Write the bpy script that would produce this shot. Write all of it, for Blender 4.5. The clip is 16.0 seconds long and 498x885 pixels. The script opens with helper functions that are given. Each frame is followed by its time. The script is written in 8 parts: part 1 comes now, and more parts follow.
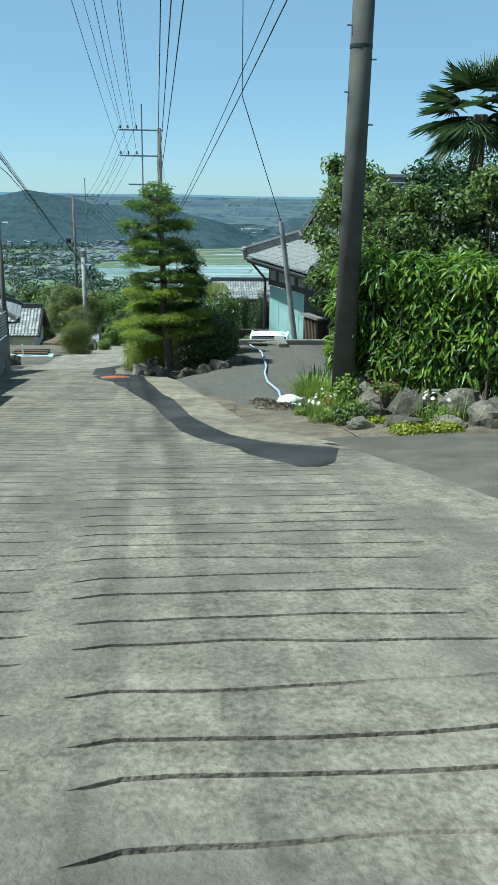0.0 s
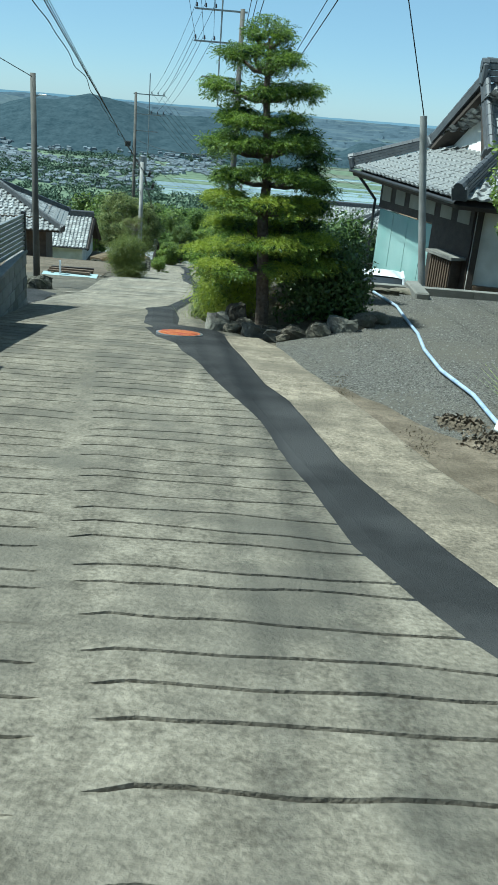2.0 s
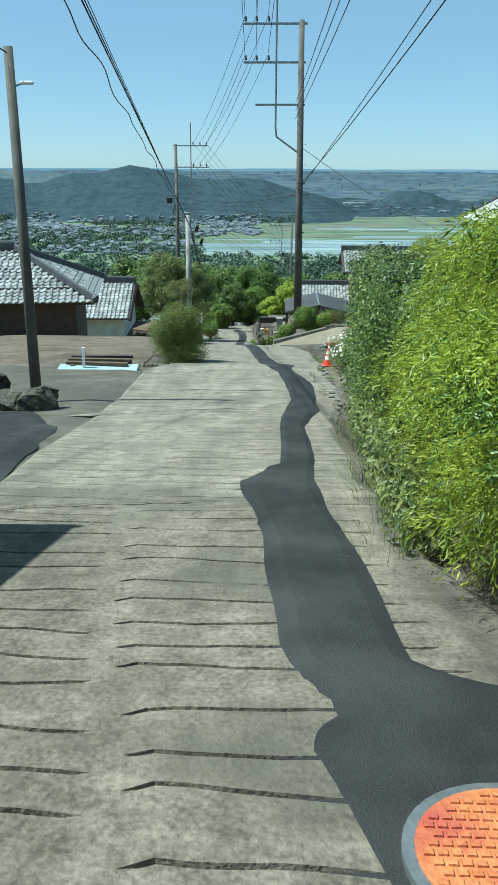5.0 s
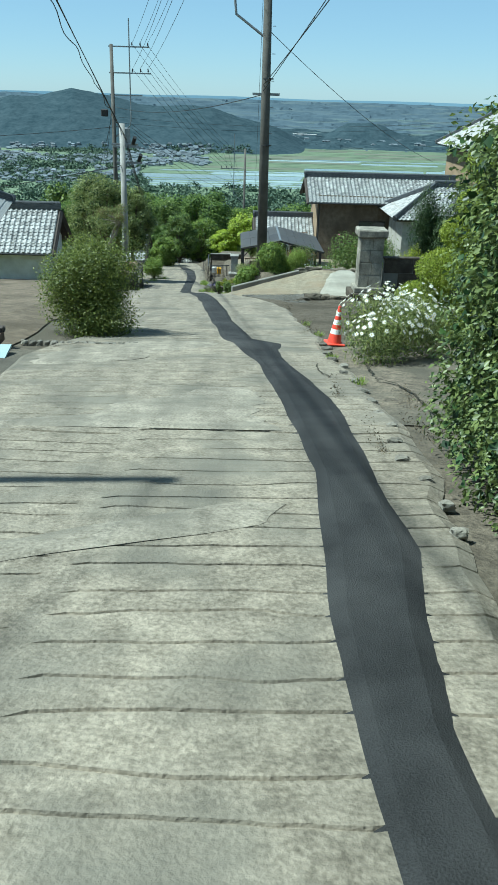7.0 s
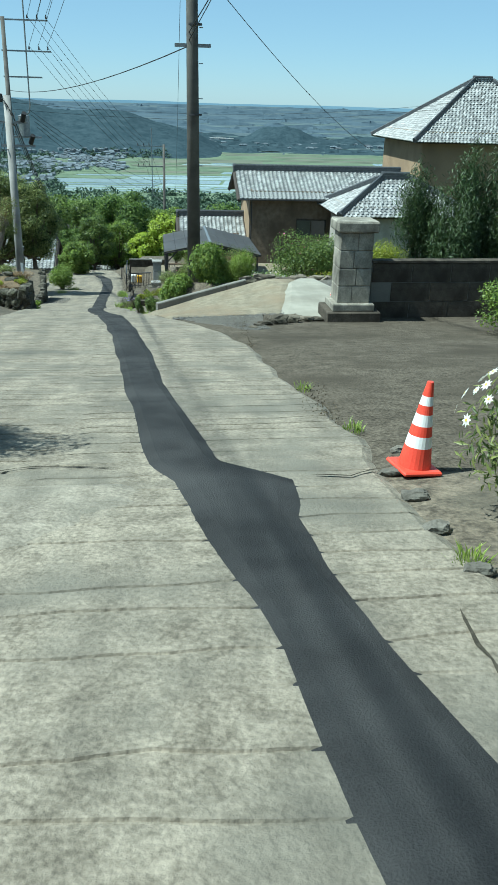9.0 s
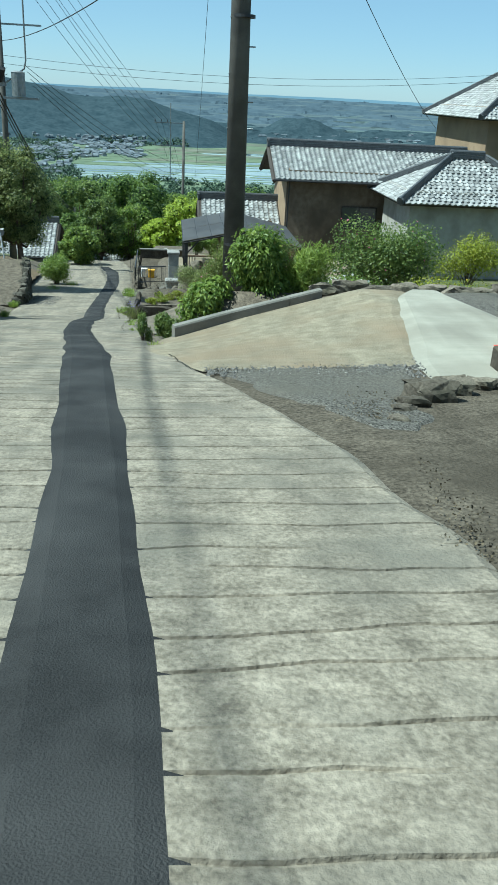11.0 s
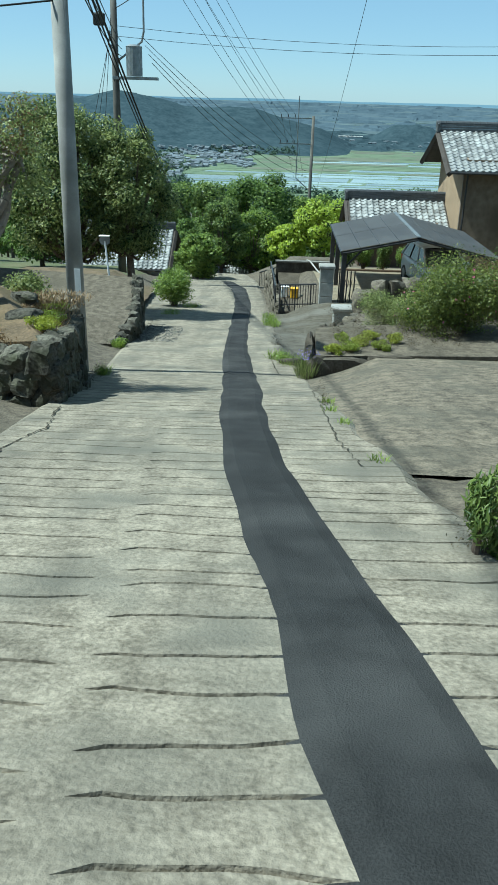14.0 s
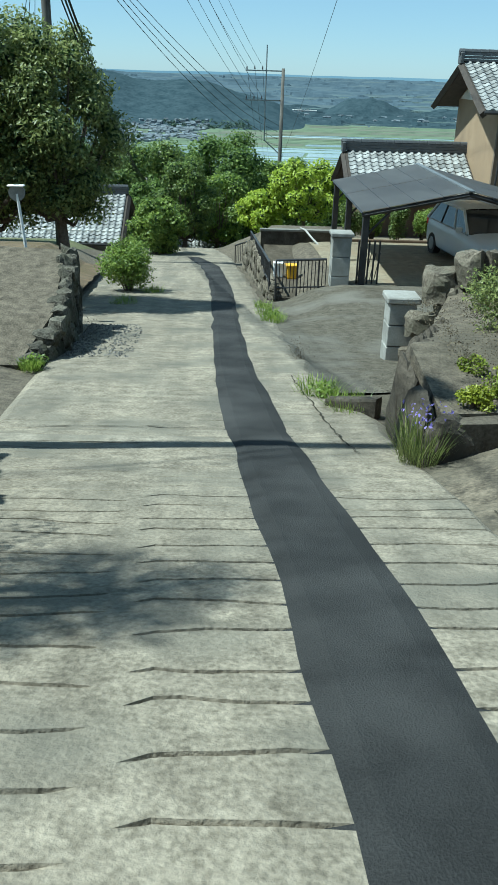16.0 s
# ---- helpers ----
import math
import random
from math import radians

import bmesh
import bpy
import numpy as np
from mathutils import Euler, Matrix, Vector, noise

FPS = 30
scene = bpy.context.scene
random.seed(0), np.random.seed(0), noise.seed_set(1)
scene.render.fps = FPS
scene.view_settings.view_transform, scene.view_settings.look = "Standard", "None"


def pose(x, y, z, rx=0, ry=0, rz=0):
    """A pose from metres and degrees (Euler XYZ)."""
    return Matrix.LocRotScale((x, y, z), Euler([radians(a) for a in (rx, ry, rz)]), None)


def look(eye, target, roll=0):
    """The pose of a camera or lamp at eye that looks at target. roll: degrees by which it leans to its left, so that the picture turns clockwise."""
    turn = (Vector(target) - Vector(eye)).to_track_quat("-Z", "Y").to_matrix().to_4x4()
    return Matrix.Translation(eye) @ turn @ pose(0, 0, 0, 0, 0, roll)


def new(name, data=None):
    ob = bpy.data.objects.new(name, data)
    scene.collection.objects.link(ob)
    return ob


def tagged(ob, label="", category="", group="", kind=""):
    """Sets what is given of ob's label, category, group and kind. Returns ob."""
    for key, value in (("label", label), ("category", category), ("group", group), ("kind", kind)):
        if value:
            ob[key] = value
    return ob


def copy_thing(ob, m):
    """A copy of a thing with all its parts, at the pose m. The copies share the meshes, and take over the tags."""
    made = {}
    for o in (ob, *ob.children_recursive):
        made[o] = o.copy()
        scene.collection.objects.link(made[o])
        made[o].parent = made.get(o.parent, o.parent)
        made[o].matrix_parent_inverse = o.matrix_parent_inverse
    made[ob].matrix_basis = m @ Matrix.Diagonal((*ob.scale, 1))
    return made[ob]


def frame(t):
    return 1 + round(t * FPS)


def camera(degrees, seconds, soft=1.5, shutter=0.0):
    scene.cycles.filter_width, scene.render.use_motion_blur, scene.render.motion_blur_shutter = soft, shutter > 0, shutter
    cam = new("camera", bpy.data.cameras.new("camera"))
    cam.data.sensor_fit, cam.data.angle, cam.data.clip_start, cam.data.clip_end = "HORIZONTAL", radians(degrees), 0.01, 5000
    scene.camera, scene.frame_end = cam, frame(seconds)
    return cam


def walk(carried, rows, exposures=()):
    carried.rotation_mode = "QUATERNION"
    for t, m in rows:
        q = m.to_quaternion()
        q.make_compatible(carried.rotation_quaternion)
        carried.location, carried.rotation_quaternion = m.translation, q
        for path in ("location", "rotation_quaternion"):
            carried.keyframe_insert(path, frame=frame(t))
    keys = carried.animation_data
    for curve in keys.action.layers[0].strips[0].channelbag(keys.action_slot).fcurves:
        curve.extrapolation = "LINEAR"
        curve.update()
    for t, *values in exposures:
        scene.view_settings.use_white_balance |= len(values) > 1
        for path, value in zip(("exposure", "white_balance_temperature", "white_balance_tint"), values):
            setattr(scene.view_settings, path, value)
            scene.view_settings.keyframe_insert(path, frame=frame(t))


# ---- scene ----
cam = camera(34.0, 16.0)

PATH = [
    (0, (2.452, 5.481, 0.336), (2.598, 7.388, -0.249), 0.9),
    (0.5, (2.322, 7.346, 0.173), (2.445, 9.247, -0.438), 1.7),
    (1, (2.083, 9.138, -0.069), (2.179, 11.023, -0.732), 3.0),
    (1.5, (1.841, 10.698, -0.321), (1.91, 12.564, -1.038), 4.1),
    (2, (1.608, 12.345, -0.637), (1.658, 14.195, -1.395), 4.9),
    (2.5, (1.389, 13.982, -0.986), (1.42, 15.824, -1.765), 4.8),
    (3, (1.183, 15.603, -1.305), (1.194, 17.447, -2.079), 4.2),
    (3.5, (0.948, 17.119, -1.552), (0.933, 18.976, -2.295), 3.0),
    (4, (0.731, 18.558, -1.736), (0.683, 20.433, -2.43), 1.6),
    (4.5, (0.416, 20.059, -1.906), (0.339, 21.949, -2.555), 0.3),
    (4.7, (0.284, 20.796, -1.9), (0.198, 22.69, -2.538), 0.2),
    (6.8, (-0.367, 29.536, -3.096), (-0.347, 31.383, -3.863), 1.4),
    (7, (-0.397, 30.311, -3.249), (-0.351, 32.15, -4.033), 1.7),
    (7.5, (-0.462, 32.17, -3.639), (-0.358, 34.001, -4.437), 1.9),
    (8, (-0.528, 34.177, -4.038), (-0.369, 36.011, -4.819), 2.4),
    (8.2, (-0.556, 34.909, -4.152), (-0.381, 36.745, -4.925), 2.2),
    (10.3, (-0.309, 44.406, -5.671), (-0.033, 46.232, -6.439), 2.4),
    (10.5, (-0.434, 45.532, -5.88), (-0.167, 47.356, -6.654), 3.1),
    (11, (-0.511, 47.087, -6.186), (-0.314, 48.914, -6.975), 3.0),
    (11.5, (-0.816, 48.469, -6.43), (-0.702, 50.308, -7.209), 3.1),
    (12, (-1.115, 49.936, -6.663), (-1.074, 51.785, -7.424), 3.0),
    (12.5, (-1.315, 51.36, -6.897), (-1.327, 53.218, -7.637), 2.4),
    (13, (-1.541, 52.824, -7.112), (-1.58, 54.683, -7.848), 1.9),
    (13.5, (-1.76, 54.44, -7.395), (-1.811, 56.293, -8.145), 1.4),
    (14, (-2.142, 56.274, -7.734), (-2.19, 58.115, -8.514), 1.6),
    (14.5, (-2.426, 58.125, -8.161), (-2.457, 59.951, -8.977), 2.2),
    (15, (-2.668, 60.134, -8.63), (-2.678, 61.949, -9.47), 2.1),
    (15.5, (-2.952, 62.134, -9.068), (-2.93, 63.95, -9.906), 2.0),
    (16, (-3.086, 64.161, -9.456), (-3.032, 65.981, -10.283), 1.8),
]
walk(cam, [(t, look(eye, target, roll)) for t, eye, target, roll in PATH], [(0.0, 0.72, 5450, -9)])

# ---- light ----
SUN_DIR = Vector((-0.55, -0.05, 0.92)).normalized()      # towards the sun
world = bpy.data.worlds.new("sky")
scene.world = world
world.use_nodes = True
wn = world.node_tree
sky = wn.nodes.new("ShaderNodeTexSky")
sky.sky_type = "NISHITA"
sky.sun_disc = False
sky.sun_elevation = math.asin(SUN_DIR.z)
sky.sun_rotation = math.atan2(SUN_DIR.x, SUN_DIR.y)
sky.air_density, sky.dust_density, sky.ozone_density, sky.altitude = 0.7, 0.2, 2.4, 0
haze = wn.nodes.new("ShaderNodeMix")
haze.data_type = "RGBA"
haze.inputs[0].default_value = 0.5
haze.inputs[7].default_value = (3.2, 4.5, 5.35, 1)
wn.links.new(sky.outputs[0], haze.inputs[6])
wn.links.new(haze.outputs[2], wn.nodes["Background"].inputs[0])
wn.nodes["Background"].inputs[1].default_value = 0.078
sun = new("sun", bpy.data.lights.new("sun", "SUN"))
sun.data.energy, sun.data.angle, sun.data.color = 5.0, radians(1.1), (1.0, 0.95, 0.87)
sun.matrix_world = look((0, 0, 60), Vector((0, 0, 60)) - SUN_DIR)


# ---- materials ----
def mat(name, a, b, scale=8.0, rough=0.8, bump=0.25, fine=60.0, metal=0.0, stain=None, stain_scale=0.6, per="", mix=0.55, spec=0.4, bscale=None, streak=0.0):
    """Two colours mixed by a coarse and a fine noise, stains on a larger scale, relief from the fine one."""
    m = bpy.data.materials.new(name)
    m.use_nodes = True
    t = m.node_tree
    n, k = t.nodes, t.links
    p = n["Principled BSDF"]
    co = n.new("ShaderNodeTexCoord")
    n1, n2 = n.new("ShaderNodeTexNoise"), n.new("ShaderNodeTexNoise")
    n1.inputs["Scale"].default_value, n2.inputs["Scale"].default_value = scale, fine
    n1.inputs["Detail"].default_value = n2.inputs["Detail"].default_value = 5
    for q in (n1, n2):
        k.new(co.outputs["Object"], q.inputs["Vector"])
    add = n.new("ShaderNodeMath")
    add.operation = "MULTIPLY_ADD"
    k.new(n2.outputs["Fac"], add.inputs[0])
    add.inputs[1].default_value = 1 - mix
    mul = n.new("ShaderNodeMath")
    mul.operation = "MULTIPLY"
    k.new(n1.outputs["Fac"], mul.inputs[0])
    mul.inputs[1].default_value = mix
    k.new(mul.outputs[0], add.inputs[2])
    ramp = n.new("ShaderNodeValToRGB")
    ramp.color_ramp.elements[0].position, ramp.color_ramp.elements[1].position = 0.36, 0.64
    ramp.color_ramp.elements[0].color, ramp.color_ramp.elements[1].color = (*a, 1), (*b, 1)
    k.new(add.outputs[0], ramp.inputs[0])
    out = ramp.outputs[0]
    if stain:
        n3 = n.new("ShaderNodeTexNoise")
        n3.inputs["Scale"].default_value, n3.inputs["Detail"].default_value = stain_scale, 6
        k.new(co.outputs["Object"], n3.inputs["Vector"])
        r3 = n.new("ShaderNodeValToRGB")
        r3.color_ramp.elements[0].position, r3.color_ramp.elements[1].position = 0.45, 0.68
        k.new(n3.outputs["Fac"], r3.inputs[0])
        mx = n.new("ShaderNodeMix")
        mx.data_type = "RGBA"
        k.new(r3.outputs[0], mx.inputs[0])
        k.new(out, mx.inputs[6])
        mx.inputs[7].default_value = (*stain, 1)
        out = mx.outputs[2]
    if streak:
        for sx, sy, amount in ((0.7, 7.0, 0.55), (2.6, 0.25, 0.9)):
            mp = n.new("ShaderNodeMapping")
            mp.inputs["Scale"].default_value = (sx, sy, 1)
            k.new(co.outputs["Object"], mp.inputs[0])
            n4 = n.new("ShaderNodeTexNoise")
            n4.inputs["Scale"].default_value, n4.inputs["Detail"].default_value = 1.3, 6
            k.new(mp.outputs[0], n4.inputs["Vector"])
            r4 = n.new("ShaderNodeMapRange")
            r4.inputs["From Min"].default_value, r4.inputs["From Max"].default_value = 0.3, 0.7
            r4.inputs["To Min"].default_value, r4.inputs["To Max"].default_value = 1 - streak * amount, 1 + streak * amount * 0.6
            k.new(n4.outputs["Fac"], r4.inputs[0])
            h4 = n.new("ShaderNodeHueSaturation")
            k.new(r4.outputs[0], h4.inputs["Value"])
            k.new(out, h4.inputs["Color"])
            out = h4.outputs[0]
    if per:
        src = n.new("ShaderNodeObjectInfo").outputs["Random"] if per == "object" else n.new("ShaderNodeNewGeometry").outputs["Random Per Island"]
        hsv = n.new("ShaderNodeHueSaturation")
        rng = n.new("ShaderNodeMapRange")
        rng.inputs["To Min"].default_value, rng.inputs["To Max"].default_value = 0.62, 1.4
        k.new(src, rng.inputs[0])
        k.new(rng.outputs[0], hsv.inputs["Value"])
        k.new(out, hsv.inputs["Color"])
        out = hsv.outputs[0]
    k.new(out, p.inputs["Base Color"])
    p.inputs["Roughness"].default_value, p.inputs["Metallic"].default_value = rough, metal
    p.inputs["Specular IOR Level"].default_value = spec
    if bump:
        bp = n.new("ShaderNodeBump")
        bp.inputs["Strength"].default_value, bp.inputs["Distance"].default_value = bump, 0.02
        src = n2
        if bscale:
            src = n.new("ShaderNodeTexNoise")
            src.inputs["Scale"].default_value, src.inputs["Detail"].default_value = bscale, 6
            k.new(co.outputs["Object"], src.inputs["Vector"])
        k.new(src.outputs["Fac"], bp.inputs["Height"])
        k.new(bp.outputs[0], p.inputs["Normal"])
    return m


def leaf_mat(name, a, b, glow=0.42, rough=0.42):
    """Leaves: each one takes its own shade between two greens, and lets some light through."""
    m = bpy.data.materials.new(name)
    m.use_nodes = True
    t = m.node_tree
    n, k = t.nodes, t.links
    p = n["Principled BSDF"]
    g = n.new("ShaderNodeNewGeometry")
    ramp = n.new("ShaderNodeValToRGB")
    ramp.color_ramp.elements[0].color, ramp.color_ramp.elements[1].color = (*a, 1), (*b, 1)
    k.new(g.outputs["Random Per Island"], ramp.inputs[0])
    k.new(ramp.outputs[0], p.inputs["Base Color"])
    p.inputs["Roughness"].default_value, p.inputs["Specular IOR Level"].default_value = rough, 0.35
    tr = n.new("ShaderNodeBsdfTranslucent")
    k.new(ramp.outputs[0], tr.inputs[0])
    mx = n.new("ShaderNodeMixShader")
    mx.inputs[0].default_value = glow
    k.new(p.outputs[0], mx.inputs[1])
    k.new(tr.outputs[0], mx.inputs[2])
    k.new(mx.outputs[0], n["Material Output"].inputs[0])
    return m


CONCRETE = mat("road_concrete", (0.128, 0.110, 0.081), (0.318, 0.278, 0.213), 7.0, 0.95, 0.6, 38, stain=(0.15, 0.137, 0.108), stain_scale=1.3, mix=0.45, bscale=45, streak=0.24)
CEMENT = mat("smeared_cement", (0.15, 0.132, 0.10), (0.335, 0.297, 0.234), 7, 0.95, 0.5, 40, stain=(0.17, 0.155, 0.122), stain_scale=1.6, mix=0.45, streak=0.28)
PALE_CONCRETE = mat("pale_concrete", (0.25, 0.235, 0.19), (0.32, 0.305, 0.25), 2, 0.9, 0.2, 60, stain=(0.22, 0.205, 0.165), stain_scale=0.9, streak=0.12)
YELLOW_CONCRETE = mat("sandy_concrete", (0.138, 0.117, 0.078), (0.28, 0.244, 0.172), 5, 0.9, 0.7, 42, stain=(0.20, 0.155, 0.10), stain_scale=0.9, mix=0.45, streak=0.16)
SANDY_EDGE = mat("worn_sandy_concrete", (0.105, 0.087, 0.061), (0.30, 0.25, 0.182), 6, 0.93, 0.8, 34, stain=(0.12, 0.10, 0.072), stain_scale=1.2, mix=0.5, streak=0.18)
OLD_CONCRETE = mat("old_road_concrete", (0.095, 0.082, 0.060), (0.245, 0.214, 0.163), 7.0, 0.95, 0.6, 38, stain=(0.11, 0.098, 0.076), stain_scale=1.3, mix=0.45, bscale=45, streak=0.26)
GREY_CONCRETE = mat("grey_concrete", (0.13, 0.125, 0.108), (0.22, 0.21, 0.185), 3, 0.9, 0.35, 60, stain=(0.15, 0.145, 0.125), stain_scale=1.2)
BROWN_CONCRETE = mat("weathered_concrete", (0.052, 0.043, 0.030), (0.225, 0.187, 0.135), 7.0, 0.93, 0.7, 32, stain=(0.085, 0.076, 0.056), stain_scale=1.1, mix=0.5, streak=0.2)
ASPHALT = mat("fresh_asphalt", (0.0175, 0.0175, 0.0175), (0.036, 0.036, 0.036), 4, 0.9, 0.6, 120, stain=(0.050, 0.049, 0.048), stain_scale=1.1, mix=0.45, spec=0.2)
OLD_ASPHALT = mat("old_asphalt", (0.058, 0.051, 0.039), (0.18, 0.162, 0.128), 2, 0.95, 0.8, 90, stain=(0.085, 0.078, 0.064), stain_scale=0.6, mix=0.4, spec=0.2)
WORN_ASPHALT = mat("worn_dark_asphalt", (0.032, 0.028, 0.021), (0.150, 0.134, 0.104), 6.0, 0.95, 0.9, 40, stain=(0.15, 0.14, 0.12), stain_scale=0.7, mix=0.35, spec=0.15)
GRAVEL = mat("gravel", (0.020, 0.0185, 0.016), (0.19, 0.178, 0.155), 14, 0.95, 1.0, 48, mix=0.2, stain=(0.115, 0.105, 0.085), stain_scale=0.45, spec=0.15, bscale=60)
STONE_CHIP = mat("gravel_chips", (0.07, 0.066, 0.06), (0.20, 0.19, 0.172), 20, 0.85, 0.3, 80, per="island")
SOIL = mat("soil", (0.075, 0.057, 0.037), (0.195, 0.155, 0.11), 6, 0.95, 0.8, 40, stain=(0.07, 0.055, 0.035), stain_scale=0.8)
DUST = mat("dusty_soil", (0.045, 0.037, 0.026), (0.16, 0.134, 0.098), 7, 0.95, 1.0, 34, stain=(0.075, 0.065, 0.045), stain_scale=0.5)
EARTH = mat("grassy_earth", (0.055, 0.075, 0.025), (0.13, 0.12, 0.06), 0.7, 0.95, 0.8, 20, stain=(0.04, 0.06, 0.02), stain_scale=0.15)
MOSSY_ROCK = mat("mossy_rock", (0.022, 0.020, 0.016), (0.17, 0.158, 0.128), 5, 0.95, 1.0, 30, stain=(0.036, 0.038, 0.022), stain_scale=3.0, per="object", spec=0.15, bscale=14)
ROCK = mat("rock", (0.066, 0.056, 0.043), (0.205, 0.18, 0.14), 6, 0.95, 1.0, 34, stain=(0.055, 0.052, 0.036), stain_scale=2.8, per="object", spec=0.2, bscale=14)
PALE_ROCK = mat("pale_rock", (0.11, 0.10, 0.082), (0.25, 0.23, 0.19), 4, 0.9, 1.0, 22, stain=(0.10, 0.10, 0.08), stain_scale=2.0, per="object")
CUT_STONE = mat("weathered_cut_stone", (0.19, 0.175, 0.14), (0.38, 0.355, 0.29), 5, 0.92, 0.6, 40, stain=(0.10, 0.093, 0.075), stain_scale=1.9, streak=0.25)
DARK_STONE = mat("dark_stone", (0.048, 0.041, 0.032), (0.125, 0.108, 0.085), 5, 0.95, 0.7, 36, stain=(0.042, 0.036, 0.028), stain_scale=2.2, spec=0.15, bscale=20)
POST_STONE = mat("pale_post_stone", (0.22, 0.215, 0.195), (0.34, 0.335, 0.31), 4, 0.9, 0.25, 60, stain=(0.16, 0.155, 0.14), stain_scale=1.6)
APRON_EARTH = mat("trodden_dark_earth", (0.038, 0.032, 0.024), (0.145, 0.124, 0.094), 5, 0.95, 1.0, 34, stain=(0.06, 0.051, 0.038), stain_scale=0.8, mix=0.35, spec=0.1)
BLOCK = mat("concrete_block", (0.17, 0.165, 0.155), (0.27, 0.265, 0.25), 5, 0.92, 0.5, 60, stain=(0.10, 0.10, 0.09), stain_scale=1.3, per="object")
TILE = mat("roof_tile", (0.17, 0.172, 0.168), (0.34, 0.342, 0.33), 3, 0.42, 0.1, 50, per="island", spec=0.5)
TILE_DARK = mat("ridge_tile", (0.05, 0.053, 0.058), (0.10, 0.105, 0.11), 4, 0.5, 0.1, 50)
PLASTER = mat("white_plaster", (0.62, 0.60, 0.55), (0.74, 0.72, 0.68), 3, 0.9, 0.1, 80, stain=(0.5, 0.48, 0.43), stain_scale=1.1)
DULL_PLASTER = mat("dull_plaster", (0.30, 0.285, 0.25), (0.40, 0.38, 0.34), 3, 0.9, 0.1, 80, stain=(0.24, 0.225, 0.195), stain_scale=1.1)
CLAY_WALL = mat("tan_clay_wall", (0.25, 0.175, 0.105), (0.335, 0.245, 0.155), 2, 0.95, 0.25, 50, stain=(0.21, 0.15, 0.095), stain_scale=0.5)
DARK_WOOD = mat("dark_stained_wood", (0.028, 0.022, 0.018), (0.06, 0.047, 0.037), 5, 0.75, 0.3, 40)
BROWN_WOOD = mat("brown_board", (0.075, 0.05, 0.033), (0.13, 0.09, 0.06), 4, 0.8, 0.3, 40)
TEAL = mat("pale_green_sheet", (0.235, 0.35, 0.325), (0.285, 0.405, 0.375), 1.2, 0.6, 0.08, 40, stain=(0.20, 0.34, 0.31), stain_scale=0.8)
POLE = mat("pole_concrete", (0.26, 0.252, 0.232), (0.36, 0.35, 0.325), 3, 0.85, 0.2, 60, stain=(0.16, 0.155, 0.145), stain_scale=1.0)
POLE_DARK = mat("weathered_pole", (0.075, 0.070, 0.060), (0.125, 0.118, 0.103), 3, 0.85, 0.2, 60, stain=(0.065, 0.06, 0.055), stain_scale=1.4)
STEEL = mat("galvanised_steel", (0.20, 0.21, 0.215), (0.32, 0.33, 0.335), 6, 0.5, 0.08, 60, metal=0.7)
DARK_METAL = mat("dark_painted_metal", (0.018, 0.018, 0.019), (0.04, 0.04, 0.042), 6, 0.5, 0.08, 60)
BLACK_RUBBER = mat("black_rubber", (0.012, 0.012, 0.013), (0.025, 0.025, 0.026), 8, 0.7, 0.05, 60)
CERAMIC = mat("glazed_insulator", (0.03, 0.026, 0.024), (0.06, 0.052, 0.05), 8, 0.25, 0.0)
WHITE_PAINT = mat("white_car_paint", (0.76, 0.77, 0.77), (0.80, 0.81, 0.81), 1, 0.25, 0.0, spec=0.5)
SILVER = mat("silver_car_paint", (0.50, 0.55, 0.60), (0.56, 0.61, 0.66), 1, 0.25, 0.0)
WINDOW = mat("dark_window_glass", (0.03, 0.035, 0.04), (0.055, 0.062, 0.068), 1, 0.08, 0.0, spec=0.6)
CARPORT = mat("smoked_carport_panel", (0.072, 0.076, 0.084), (0.10, 0.105, 0.115), 1.5, 0.6, 0.05, 40, stain=(0.12, 0.125, 0.132), stain_scale=0.8)
_t = CARPORT.node_tree
_x = _t.nodes.new("ShaderNodeMixShader")
_x.inputs[0].default_value = 0.45
_t.links.new(_t.nodes["Principled BSDF"].outputs[0], _x.inputs[1])
_tl = _t.nodes.new("ShaderNodeBsdfTranslucent")
_tl.inputs[0].default_value = (0.62, 0.56, 0.48, 1)
_t.links.new(_tl.outputs[0], _x.inputs[2])
_t.links.new(_x.outputs[0], _t.nodes["Material Output"].inputs[0])
PALE_SHEET = mat("pale_blue_sheet", (0.25, 0.34, 0.345), (0.34, 0.42, 0.42), 2, 0.6, 0.08, 40)
ORANGE = mat("orange_manhole_paint", (0.40, 0.12, 0.04), (0.58, 0.23, 0.085), 20, 0.6, 0.3, 60, stain=(0.36, 0.07, 0.05), stain_scale=4)
CONE_RED = mat("orange_red_plastic", (0.62, 0.055, 0.03), (0.72, 0.085, 0.05), 5, 0.45, 0.05)
CONE_WHITE = mat("white_reflective_band", (0.70, 0.70, 0.68), (0.80, 0.80, 0.78), 6, 0.5, 0.05)
BLUE_HOSE = mat("blue_hose", (0.20, 0.28, 0.40), (0.40, 0.46, 0.52), 6, 0.6, 0.2, 40)
WHITE_BAG = mat("white_sandbag", (0.55, 0.54, 0.50), (0.70, 0.69, 0.66), 8, 0.9, 0.6, 60)
YELLOW = mat("yellow_plastic", (0.62, 0.33, 0.015), (0.75, 0.43, 0.03), 5, 0.5, 0.05)
BARK = mat("bark", (0.075, 0.055, 0.04), (0.16, 0.125, 0.095), 6, 0.95, 1.0, 24)
PALE_BARK = mat("grey_bark", (0.16, 0.135, 0.11), (0.29, 0.255, 0.215), 5, 0.95, 1.0, 22)
